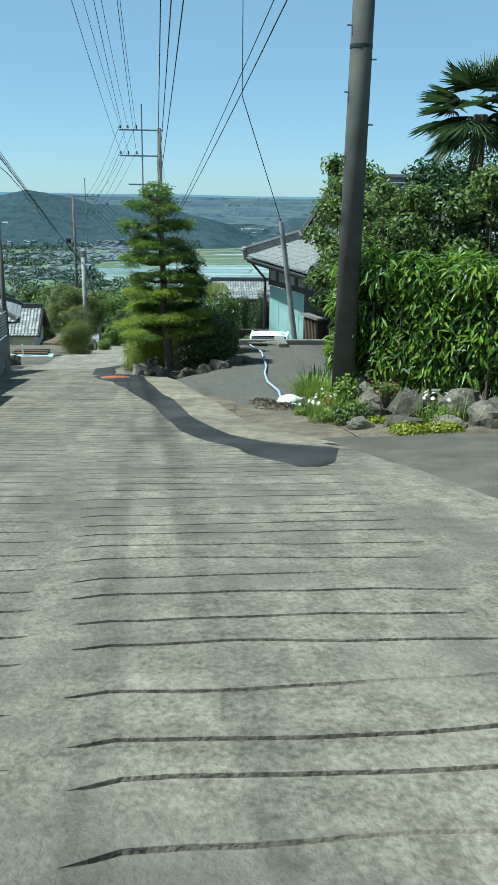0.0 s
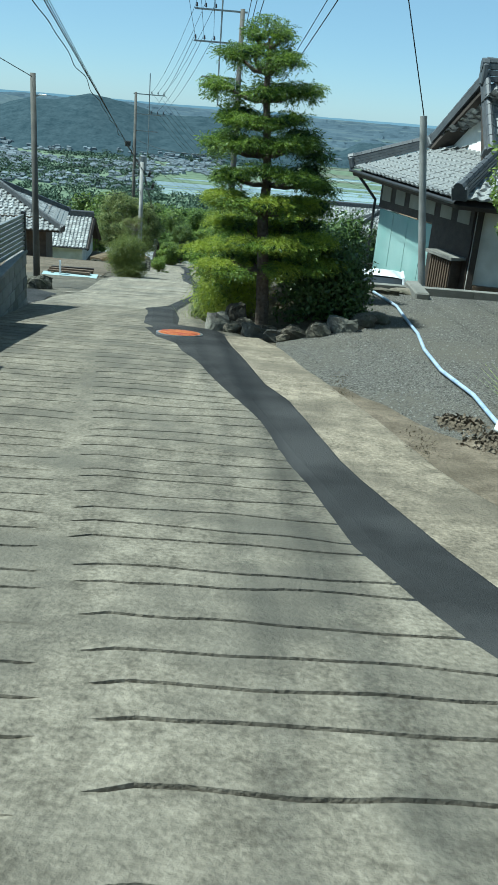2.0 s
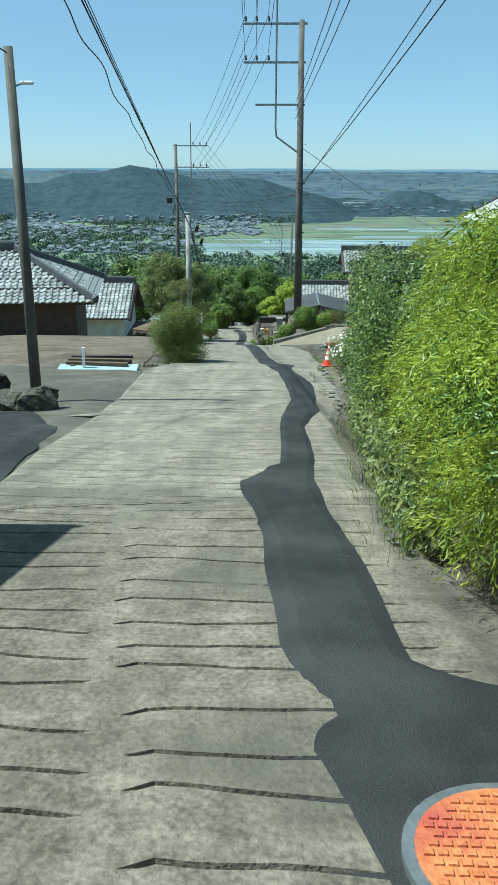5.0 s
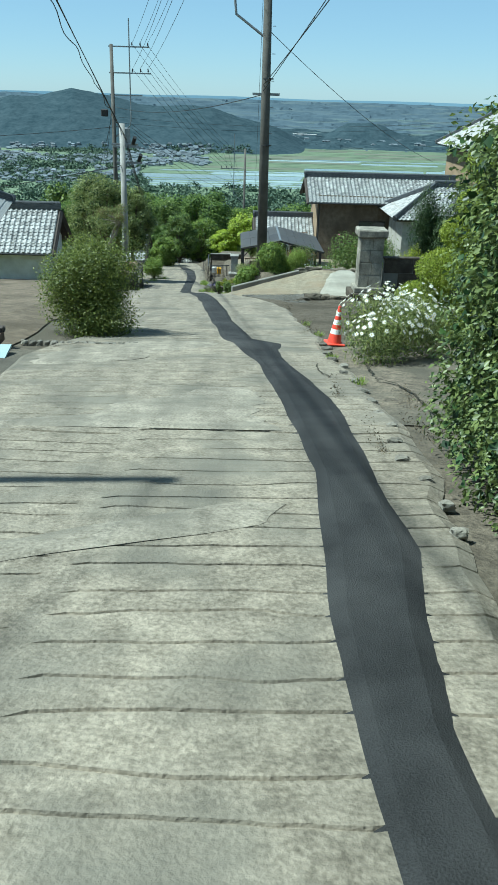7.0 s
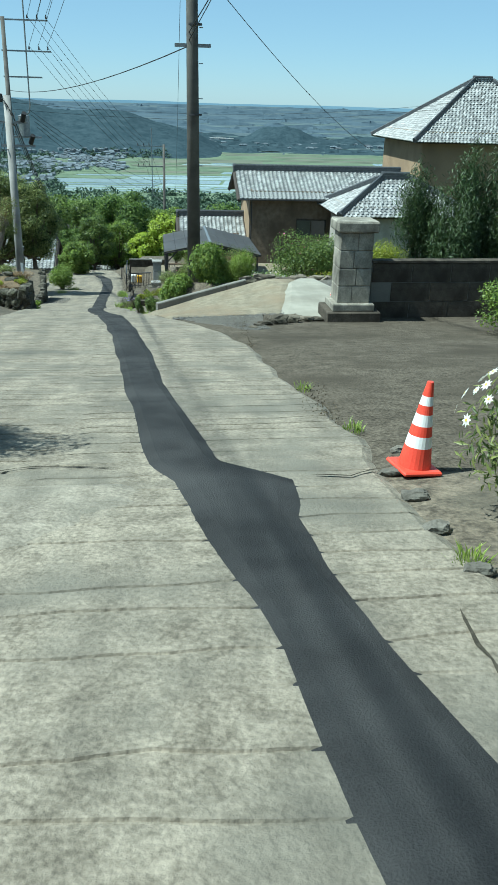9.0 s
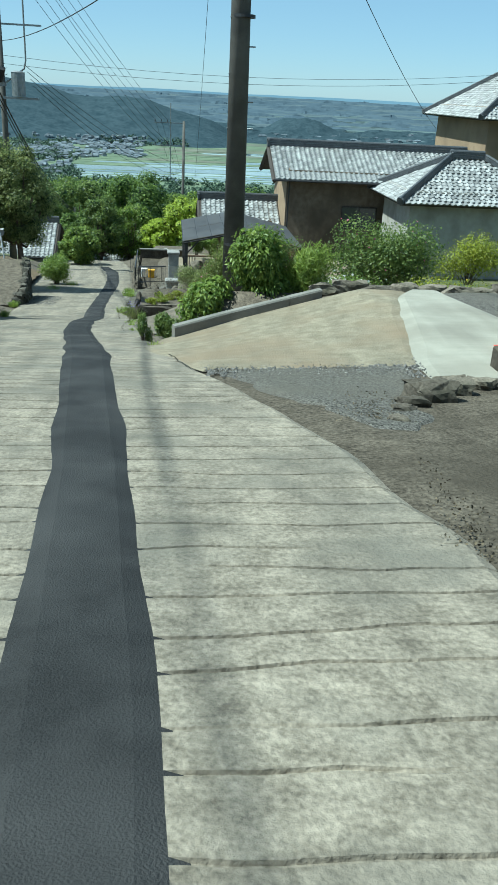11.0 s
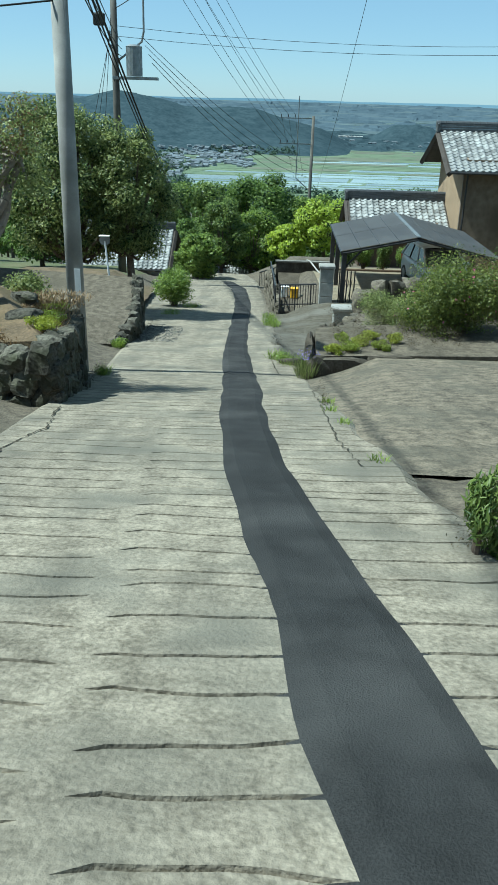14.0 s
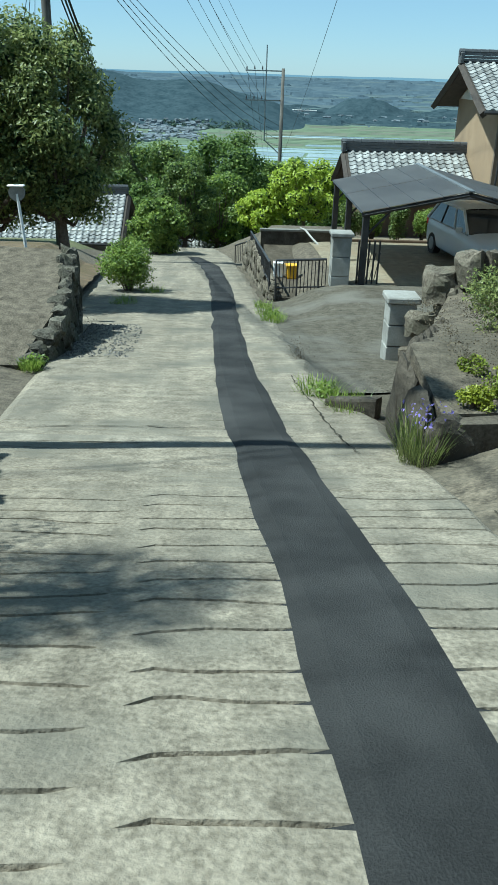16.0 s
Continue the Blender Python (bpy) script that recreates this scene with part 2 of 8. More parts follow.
DRY_GRASS = mat("dry_grass_earth", (0.062, 0.047, 0.028), (0.185, 0.130, 0.076), 3, 0.95, 0.8, 30, stain=(0.10, 0.075, 0.035), stain_scale=0.9)

L_HEDGE = leaf_mat("hedge_leaf", (0.050, 0.12, 0.014), (0.25, 0.36, 0.042), 0.45, 0.35)
L_CONIFER = leaf_mat("conifer_needle", (0.035, 0.080, 0.016), (0.17, 0.24, 0.032), 0.2)
L_LIME = leaf_mat("lime_needle", (0.14, 0.20, 0.018), (0.42, 0.47, 0.055), 0.4)
L_CAMELLIA = leaf_mat("camellia_leaf", (0.030, 0.062, 0.018), (0.12, 0.175, 0.045), 0.25, 0.3)
L_TIP = leaf_mat("conifer_tip", (0.09, 0.16, 0.018), (0.28, 0.37, 0.05), 0.28)
# own colour of dark plants; also paints the shade inside brighter ones
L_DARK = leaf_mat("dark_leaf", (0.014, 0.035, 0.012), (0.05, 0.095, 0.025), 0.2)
L_MID = leaf_mat("mid_green_leaf", (0.058, 0.102, 0.026), (0.215, 0.275, 0.066))
L_FRESH = leaf_mat("fresh_green_leaf", (0.085, 0.15, 0.028), (0.27, 0.345, 0.065))
L_OLIVE = leaf_mat("olive_leaf", (0.06, 0.095, 0.025), (0.33, 0.36, 0.12))
L_WOODS = leaf_mat("woodland_leaf", (0.058, 0.108, 0.026), (0.19, 0.265, 0.056), 0.42, 0.6)
L_GRASS = leaf_mat("grass_blade", (0.11, 0.18, 0.025), (0.34, 0.42, 0.085))
L_SPRING = leaf_mat("spring_leaf", (0.24, 0.33, 0.03), (0.50, 0.58, 0.08), 0.45)
L_BOX = leaf_mat("box_leaf", (0.052, 0.078, 0.018), (0.225, 0.26, 0.055))
L_PAD = leaf_mat("clipped_leaf", (0.13, 0.175, 0.02), (0.33, 0.38, 0.05))
L_IRIS = leaf_mat("sword_leaf", (0.035, 0.085, 0.03), (0.11, 0.18, 0.07))
L_PALM = leaf_mat("palm_leaf", (0.035, 0.07, 0.025), (0.11, 0.17, 0.06), 0.2)
L_JUNIPER = leaf_mat("juniper_leaf", (0.022, 0.045, 0.016), (0.080, 0.12, 0.036), 0.22)
L_MOSS = leaf_mat("stonecrop_leaf", (0.20, 0.24, 0.02), (0.36, 0.38, 0.05))
L_RED = leaf_mat("reddish_leaf", (0.10, 0.075, 0.03), (0.22, 0.15, 0.06))
PETAL = leaf_mat("white_petal", (0.68, 0.67, 0.62), (0.80, 0.79, 0.74), 0.3)
PETAL_PINK = leaf_mat("pink_petal", (0.50, 0.09, 0.22), (0.66, 0.20, 0.33), 0.3)
PETAL_BLUE = leaf_mat("violet_petal", (0.20, 0.16, 0.48), (0.32, 0.26, 0.62), 0.3)
PETAL_YELLOW = leaf_mat("yellow_petal", (0.60, 0.45, 0.04), (0.72, 0.58, 0.08), 0.3)


# ---- mesh tools ----
def thing(name, x=0, y=0, z=0, label="", category="", group="", kind="", rz=0):
    ob = new(name)
    ob.matrix_basis = pose(x, y, z, 0, 0, rz)
    return tagged(ob, label, category, group, kind)


def finish(name, bm, material, parent=None, label="", smooth=False):
    me = bpy.data.meshes.new(name)
    bm.to_mesh(me)
    bm.free()
    me.materials.append(material)
    if smooth:
        me.shade_smooth()
    ob = new(name, me)
    ob.parent = parent
    return tagged(ob, label)


def part(name, bm, material, parent, label="", smooth=False):
    return finish(name, bm, material, parent, label, smooth)


def mesh_of(name, verts, faces, material, parent=None, label="", smooth=False):
    me = bpy.data.meshes.new(name)
    me.from_pydata([tuple(v) for v in verts], [], [tuple(q) for q in faces])
    me.materials.append(material)
    if smooth:
        me.shade_smooth()
    ob = new(name, me)
    ob.parent = parent
    return tagged(ob, label)


def box(bm, x0, x1, y0, y1, z0, z1, m=None, bevel=0.0):
    made = bmesh.ops.create_cube(bm, size=1.0)["verts"]
    for v in made:
        v.co = Vector((x0 + (v.co.x + 0.5) * (x1 - x0), y0 + (v.co.y + 0.5) * (y1 - y0), z0 + (v.co.z + 0.5) * (z1 - z0)))
    if bevel:
        edges = list({e for v in made for e in v.link_edges})
        made = bmesh.ops.bevel(bm, geom=edges, offset=bevel, segments=1, affect="EDGES")["verts"]
    if m is not None:
        for v in made:
            v.co = m @ v.co
    return made


def boxm(*a, bevel=0.0, m=None):
    bm = bmesh.new()
    box(bm, *a, bevel=bevel, m=m)
    return bm


def rod(bm, a, b, r0, r1=None, n=10):
    """A tapered round bar from a to b."""
    a, b = Vector(a), Vector(b)
    r1 = r0 if r1 is None else r1
    q = (b - a).to_track_quat("Z", "Y")
    made = bmesh.ops.create_cone(bm, cap_ends=True, segments=n, radius1=r0, radius2=r1, depth=(b - a).length)["verts"]
    mid = (a + b) / 2
    for v in made:
        v.co = q @ v.co + mid
    return made


def rodm(a, b, r0, r1=None, n=10):
    bm = bmesh.new()
    rod(bm, a, b, r0, r1, n)
    return bm


def tube(name, pts, r, material, parent=None, res=3):
    cu = bpy.data.curves.new(name, "CURVE")
    cu.dimensions, cu.bevel_depth, cu.bevel_resolution = "3D", r, res
    sp = cu.splines.new("POLY")
    sp.points.add(len(pts) - 1)
    for p, q in zip(sp.points, pts):
        p.co = (*q, 1)
    cu.materials.append(material)
    ob = new(name, cu)
    ob.parent = parent
    return ob


def foliage(name, blobs, n, length, width, material, parent=None, seed=1, out=0.6, up=0.2, shell=0.45, label="", jitter=0.25):
    """Leaves scattered through ellipsoids (x, y, z, rx, ry, rz), more of them near the outside; each leaf is a folded blade."""
    r = np.random.default_rng(seed)
    b = np.array(blobs, float)
    w = (b[:, 3] * b[:, 4] + b[:, 4] * b[:, 5] + b[:, 3] * b[:, 5])
    which = r.choice(len(b), n, p=w / w.sum())
    d = r.normal(size=(n, 3))
    d /= np.linalg.norm(d, axis=1)[:, None]
    rad = r.random(n) ** shell * (1 + jitter * (r.random(n) - 0.5))
    c = b[which, :3] + d * b[which, 3:] * rad[:, None]
    ax = out * d + (1 - out) * r.normal(size=(n, 3)) * 0.8
    ax[:, 2] += up
    nor = d * 0.75 + r.normal(size=(n, 3)) * 0.42
    nor[:, 2] += 0.45
    nor /= np.linalg.norm(nor, axis=1)[:, None] + 1e-9
    ax -= nor * ((ax * nor).sum(1)[:, None] * 0.8)
    ax /= np.linalg.norm(ax, axis=1)[:, None] + 1e-9
    side = np.cross(nor, ax)
    side /= np.linalg.norm(side, axis=1)[:, None] + 1e-9
    s = (0.65 + 0.7 * r.random(n))[:, None]
    L, W = length * s, width * s
    v = np.empty((n, 4, 3))
    v[:, 0] = c - ax * L * 0.5
    v[:, 1] = c + side * W * 0.5 + nor * W * 0.12
    v[:, 2] = c + ax * L * 0.5 - nor * L * 0.10
    v[:, 3] = c - side * W * 0.5 + nor * W * 0.12
    return leaves_mesh(name, v.reshape(-1, 3), n, material, parent, label)


def sprays(name, blobs, n, twig, count, long, wide, material, parent=None, seed=1, droop=0.5, shell=0.4, lift=0.0):
    """Feathery conifer sprays: drooping twigs that carry needles on both sides."""
    r = np.random.default_rng(seed)
    b = np.array(blobs, float)
    w = (b[:, 3] * b[:, 4] + b[:, 4] * b[:, 5] + b[:, 3] * b[:, 5])
    which = r.choice(len(b), n, p=w / w.sum())
    d = r.normal(size=(n, 3))
    d /= np.linalg.norm(d, axis=1)[:, None]
    c = b[which, :3] + d * b[which, 3:] * (r.random(n) ** shell * (1 + 0.35 * (r.random(n) - 0.5)))[:, None]
    ax = d * 0.7 + r.normal(size=(n, 3)) * 0.45
    ax[:, 2] = ax[:, 2] * 0.4 + lift - droop * r.random(n)
    ax /= np.linalg.norm(ax, axis=1)[:, None] + 1e-9
    side = np.cross(ax, np.array([0, 0, 1.0]) + 0.4 * r.normal(size=(n, 3)))
    side /= np.linalg.norm(side, axis=1)[:, None] + 1e-9
    T_ = twig * (0.6 + 0.8 * r.random(n))[:, None]
    v = np.empty((n, count, 4, 3))
    for j in range(count):
        q = j / (count - 1)
        p0 = c + ax * T_ * (q - 0.4)
        p0[:, 2] -= droop * 0.35 * T_[:, 0] * q * q
        nd = ax * 0.75 + side * (0.7 if j % 2 else -0.7) * (1.05 - 0.6 * q) + 0.16 * r.normal(size=(n, 3))
        nd /= np.linalg.norm(nd, axis=1)[:, None]
        cr = np.cross(nd, r.normal(size=(n, 3)))
        cr /= np.linalg.norm(cr, axis=1)[:, None] + 1e-9
        L = long * (0.7 + 0.6 * r.random(n))[:, None]
        v[:, j, 0] = p0
        v[:, j, 1] = p0 + nd * L * 0.5 + cr * wide * 0.5
        v[:, j, 2] = p0 + nd * L
        v[:, j, 3] = p0 + nd * L * 0.5 - cr * wide * 0.5
    return leaves_mesh(name, v.reshape(-1, 3), n * count, material, parent)


def stone_mesh(name, sx, sy, sz, seed, rough=0.16):
    """An angular quarried stone: a block with broken corners and uneven faces; half sizes given."""
    bm = bmesh.new()
    bmesh.ops.create_cube(bm, size=2.0)
    bmesh.ops.subdivide_edges(bm, edges=bm.edges[:], cuts=4, use_grid_fill=True)
    cr = random.Random(seed)
    cuts = [(Vector((cr.uniform(-1, 1), cr.uniform(-1, 1), cr.uniform(-0.6, 1))).normalized(), cr.uniform(0.88, 1.15)) for _ in range(11)]
    o = Vector((seed * 2.3, seed * 5.1, seed * 0.7))
    for v in bm.verts:
        p = v.co.copy()
        for ax, lim in cuts:
            over = p.dot(ax) - lim
            if over > 0:
                p -= ax * over
        p += Vector((noise.noise(p * 0.9 + o), noise.noise(p * 0.9 + o * 1.7), noise.noise(p * 0.9 - o))) * rough * 1.6
        p += Vector((noise.noise(p * 2.6 + o), noise.noise(p * 2.6 + o * 1.7), noise.noise(p * 2.6 - o))) * rough * 0.8
        p += p.normalized() * noise.noise(p * 6 + o) * rough * 0.4
        v.co = Vector((p.x * sx, p.y * sy, p.z * sz))
    me = bpy.data.meshes.new(name)
    bm.to_mesh(me)
    bm.free()
    return me


def leaves_mesh(name, v, n, material, parent, label=""):
    me = bpy.data.meshes.new(name)
    me.vertices.add(len(v))
    me.vertices.foreach_set("co", np.ascontiguousarray(v, dtype=np.float32).ravel())
    idx = np.arange(n * 4).reshape(n, 4)
    tri = np.concatenate([idx[:, [0, 1, 2]], idx[:, [0, 2, 3]]], 1).reshape(-1)
    me.loops.add(len(tri))
    me.loops.foreach_set("vertex_index", tri.astype(np.int32))
    me.polygons.add(n * 2)
    me.polygons.foreach_set("loop_start", np.arange(0, n * 6, 3, dtype=np.int32))
    me.update(calc_edges=True)
    me.validate()
    me.materials.append(material)
    ob = new(name, me)
    ob.parent = parent
    return tagged(ob, label, kind="stuff")


def blades(name, spots, n, height, width, material, parent=None, seed=1, lean=0.5, label=""):
    """Upright grass or sword leaves: n bent blades round each spot (x, y, z, radius)."""
    r = np.random.default_rng(seed)
    b = np.array(spots, float)
    which = r.integers(0, len(b), n)
    a, q = r.random(n) * 2 * np.pi, np.sqrt(r.random(n))
    base = b[which, :3] + np.stack([np.cos(a) * q * b[which, 3], np.sin(a) * q * b[which, 3], -0.02 + 0 * a], 1)
    t = a + r.normal(size=n) * 0.8
    fall = lean * (0.3 + r.random(n)) * q
    h = height * (0.55 + 0.6 * r.random(n))
    tip = base + np.stack([np.cos(t) * fall * h, np.sin(t) * fall * h, h], 1)
    sd = np.stack([-np.sin(t), np.cos(t), 0 * t], 1) * width * 0.5
    mid = base * 0.45 + tip * 0.55 + np.stack([0 * t, 0 * t, 0.12 * h], 1)
    v = np.empty((n, 4, 3))
    v[:, 0], v[:, 1], v[:, 2], v[:, 3] = mid + sd, tip, mid - sd, base
    return leaves_mesh(name, v.reshape(-1, 3), n, material, parent, label)


def rock_mesh(name, sx, sy, sz, seed, rough=0.28):
    bm = bmesh.new()
    bmesh.ops.create_icosphere(bm, subdivisions=3, radius=1)
    o = Vector((seed * 3.7, seed * 1.3, seed * 7.1))
    cr = random.Random(seed)
    cuts = [Vector((cr.uniform(-1, 1), cr.uniform(-1, 1), cr.uniform(-0.3, 1))).normalized() for _ in range(9)]
    for v in bm.verts:
        p = v.co.copy()
        d = 1 + rough * noise.noise(p * 1.1 + o) * 1.6 + rough * 0.5 * noise.noise(p * 2.7 + o) + rough * 0.2 * noise.noise(p * 6 + o)
        p *= d
        for ax in cuts:
            over = p.dot(ax) - 0.58
            if over > 0:
                p -= ax * over * 0.9
        v.co = Vector((p.x * sx, p.y * sy, max(p.z, -0.6) * sz))
    me = bpy.data.meshes.new(name)
    bm.to_mesh(me)
    bm.free()
    return me


def rock(x, y, z, sx, sy, sz, seed, material, label="rough dark garden boulder bedded in the ground", group="", name="boulder", rz=0):
    me = stone_mesh(name, sx * 0.86, sy * 0.86, sz * 0.8, seed, 0.20)
    me.materials.append(material)
    ob = new(name, me)
    ob.matrix_basis = pose(x, y, z + sz * 0.45, 0, 0, rz)
    return tagged(ob, label, "rock", group)


TABS = {}


def lerp(table, y):
    if id(table) not in TABS:
        TABS[id(table)] = (table, np.array([p[0] for p in table]), np.array([p[1] for p in table]))
    return float(np.interp(y, *TABS[id(table)][1:]))


# ---- the lie of the land ----
ROAD_Z = [(-60, 7.0), (-10, 0.78), (0, -0.42), (6, -1.15), (9, -1.48), (12, -2.0), (15, -2.6), (18, -3.08), (21, -3.39), (24, -3.77), (27, -4.23), (28.7, -4.56), (30, -4.78),
          (33, -5.36), (36, -5.85), (39, -6.28), (42, -6.72), (45, -7.21), (48, -7.76), (51, -8.25), (54, -8.74), (57, -9.33), (60, -10.01), (63, -10.64),
          (66, -11.3), (71.5, -12.68), (76, -13.42), (84, -14.68), (90, -15.55), (99, -16.7), (106, -17.6), (130, -22.5), (180, -31), (250, -45), (400, -68), (700, -93),
          (900, -100), (2500, -100), (4600, -24)]
LEFT = [(-60, 6.0), (0, 0.5), (10, -0.5), (20, -1.5), (26, -2.05), (30, -2.4), (37, -2.85), (41, -3.2), (44, -2.6), (50, -3.1), (55, -3.9), (60.8, -4.45), (66, -4.8),
        (70, -5.2), (75, -5.6), (79, -6.4), (84, -6.8), (90, -7.3), (100, -8.2), (106, -9.5)]
RIGHT = [(-60, 12.0), (0, 6.2), (8, 5.4), (13, 4.6), (14.35, 4.43), (16.1, 3.64), (17.5, 3.27), (19.5, 2.9), (21.6, 2.42), (23, 2.2), (24.3, 1.8), (25.5, 1.2), (27, 0.95), (30, 0.8),
         (33, 0.85), (34.5, 1.0), (36.5, 1.25), (40, 1.15), (42, 1.05), (44, 1.15), (48.5, 1.02), (50, 1.06), (52.2, 0.8), (55.5, -0.05), (59.3, -0.65), (62, -0.95),
         (66.6, -1.38), (70, -1.45), (72, -1.5), (75, -1.9), (84, -2.2), (90, -2.45), (100, -3.1), (106, -4.0)]
SIDE_R = [(-60, 7.2), (0, -0.4), (12, -2.0), (15, -2.55), (19, -3.2), (25, -3.62), (28.4, -3.77), (28.9, -3.9), (29.3, -6.0), (38, -6.35), (42, -6.7), (48, -7.7), (52, -8.5), (55, -8.95), (56.2, -8.98), (60.2, -9.1),
          (61.0, -9.3), (62.4, -10.6), (66, -11.2), (70.5, -12.0), (72, -12.55), (77, -13.7), (84, -14.2), (90, -14.35), (99, -15.2), (108, -17.6), (130, -22.5), (180, -31), (250, -45), (400, -68), (700, -93), (900, -100),
          (2500, -100), (4600, -24)]
SIDE_L = [(-60, 7.2), (0, -0.4), (12, -2.0), (26, -4.0), (28.7, -4.6), (34.2, -5.62), (36, -5.92), (41, -6.58), (45, -7.05), (56, -8.8), (66, -10.9), (74, -12.7), (84, -14.0), (99, -16.0), (108, -18.2), (130, -22.5), (180, -31), (250, -45), (400, -68),
          (700, -93), (900, -100), (2500, -100), (4600, -24)]


def smooth01(t):
    t = min(max(t, 0.0), 1.0)
    return t * t * (3 - 2 * t)


def land(x, y):
    """The height of the ground."""
    z = lerp(ROAD_Z, y)
    a, b = lerp(LEFT, y), lerp(RIGHT, y)
    if y < 112:
        if x > b:
            k = min(1.0, (x - b) / 3.3) if 53.5 < y < 60.6 else smooth01((x - b - 0.15) / (0.9 if y > 60.5 and y < 72 else 1.6))
            z += k * (lerp(SIDE_R, y) - z)
        elif x < a:
            k = smooth01((a - x - 0.15) / 1.6)
            z += k * (lerp(SIDE_L, y) - z)
    return z


def sheet(name, left, right, y0, y1, dy, nx, lift, material, label, category="", parent=None, edge=0.0, kind="structure", wob=0.0, seed=0, thick=0.04):
    """A slab laid on the ground between two lines x(y), with a turned-down edge."""
    rows = max(2, int(round((y1 - y0) / dy)) + 1)
    verts, faces = [], []
    for i in range(rows):
        y = y0 + (y1 - y0) * i / (rows - 1)
        a, b = lerp(left, y), lerp(right, y)
        if wob:
            a += wob * noise.noise(Vector((seed + 3.1, y * 1.7, 0))) + 0.4 * wob * noise.noise(Vector((seed + 9.1, y * 6.1, 0)))
            b += wob * noise.noise(Vector((seed + 5.7, y * 1.9, 0))) + 0.4 * wob * noise.noise(Vector((seed + 2.3, y * 6.7, 0)))
        for j in range(nx + 1):
            x = a + (b - a) * j / nx
            e = -thick if j in (0, nx) or i in (0, rows - 1) else 0.0
            verts.append((x, y, land(x, y) + lift + e))
    for i in range(rows - 1):
        for j in range(nx):
            k = i * (nx + 1) + j
            faces.append((k, k + 1, k + nx + 2, k + nx + 1))
    return tagged(mesh_of(name, verts, faces, material, parent, smooth=False), label, category, "", kind)

# ---- the large structure ----
def spread(*pieces):
    return np.concatenate([np.arange(a, b, s) for a, b, s in pieces])


gx = spread((-3600, -600, 200), (-600, -100, 50), (-100, -20, 8), (-20, -8, 1), (-8, 8, 0.3), (8, 20, 1), (20, 100, 8), (100, 600, 50), (600, 3700, 200))
gy = spread((-60, -8, 4), (-8, 110, 0.5), (110, 200, 4), (200, 1000, 20), (1000, 2600, 50), (2600, 4650, 150))
gv = [(x, y, land(x, y) - 0.05 + (0.25 * noise.noise(Vector((x, y, 0)) * 0.15) if y > 108 else 0)) for y in gy for x in gx]
nx = len(gx)
gf = [(j * nx + i, j * nx + i + 1, (j + 1) * nx + i + 1, (j + 1) * nx + i) for j in range(len(gy) - 1) for i in range(nx - 1)]
land_ob = mesh_of("ground", gv, gf, EARTH, smooth=True)
land_ob.data.materials.append(DUST)
for q in land_ob.data.polygons:
    if q.center.y < 108 and -9 < q.center.x < 9:
        q.material_index = 1
tagged(land_ob, "grassy earth slope falling to a wide plain", "ground", "", "structure")

# the concrete road with raked grooves
STRIP_L = [(12.6, 3.45), (13.4, 3.14), (14.8, 2.75), (16.2, 2.25), (17.35, 2.1), (18.3, 1.92), (19.8, 1.62), (21.5, 1.07), (22.9, 0.68), (23.4, 0.34), (24.3, 0.03), (24.5, 0.2), (25.1, 0.04),
           (26.7, -0.08), (27.2, -0.17), (28.0, -0.28), (28.55, -0.33), (28.75, -0.24), (29.0, -0.13), (29.3, -0.07), (29.4, 0.04), (30.2, 0.04), (32.1, 0.02), (33.5, 0.02), (35, 0.12), (35.8, 0.17), (37, 0.12), (39.8, -0.05), (40.9, -0.17), (42.6, -0.5),
           (42.9, -0.62), (48, -1.0), (51.6, -1.3), (53.9, -1.55), (57.5, -1.95), (62.2, -2.55), (64.3, -2.75), (66.8, -2.88), (70.7, -3.13), (75, -3.36), (82, -3.55), (90, -3.85), (95, -4.3), (100, -5.2)]
STRIP_R = [(12.6, 3.7), (13.0, 3.95), (14.3, 4.35), (14.7, 3.75), (15.6, 3.14), (17.5, 2.68), (19.85, 2.32), (20.5, 2.1), (21.9, 1.92), (22.9, 1.75), (24.1, 1.62), (24.6, 1.45), (24.9, 0.76), (26.5, 0.64),
           (27.6, 0.55), (29.4, 0.48), (31.1, 0.47), (32.5, 0.43), (33.4, 0.56), (34.2, 0.72), (36.5, 0.75), (38.4, 0.75), (39.9, 0.52), (41.2, 0.36), (41.9, 0.34), (42.15, 0.42), (42.6, 0.46), (42.85, 0.25), (43.1, 0.0), (46.5, -0.36),
           (49, -0.45), (51.6, -0.68), (53.9, -0.9), (57.5, -1.22), (62.3, -1.93), (62.9, -1.98), (65.7, -2.17), (67, -2.17), (70.7, -2.36), (75.2, -2.68), (80, -2.8), (88, -2.95), (95, -3.4), (100, -4.5)]
rng = np.random.default_rng(4)
ys, dep = [], []
y = -6.0
while y < 105:
    strong = 0.030 if y < 27 else 0.014 if y < 33.5 else 0.024 if y < 37 else 0.010 if y < 42.6 else 0.014 if y < 57 else 0.022 if y < 69 else 0.006
    step = rng.uniform(0.22, 0.34)
    for o, d in ((-0.013, 0), (-0.006, 1), (0.006, 1), (0.013, 0)) if not any(abs(y - q) < 0.16 for q in (28.0, 36.9, 42.9, 71.2)) else ((-0.03, 0), (-0.016, 1.2), (0.016, 1.2), (0.03, 0)):
        ys.append(y + o)
        dep.append(d * strong)
    y += step
NC = 36
rv = []
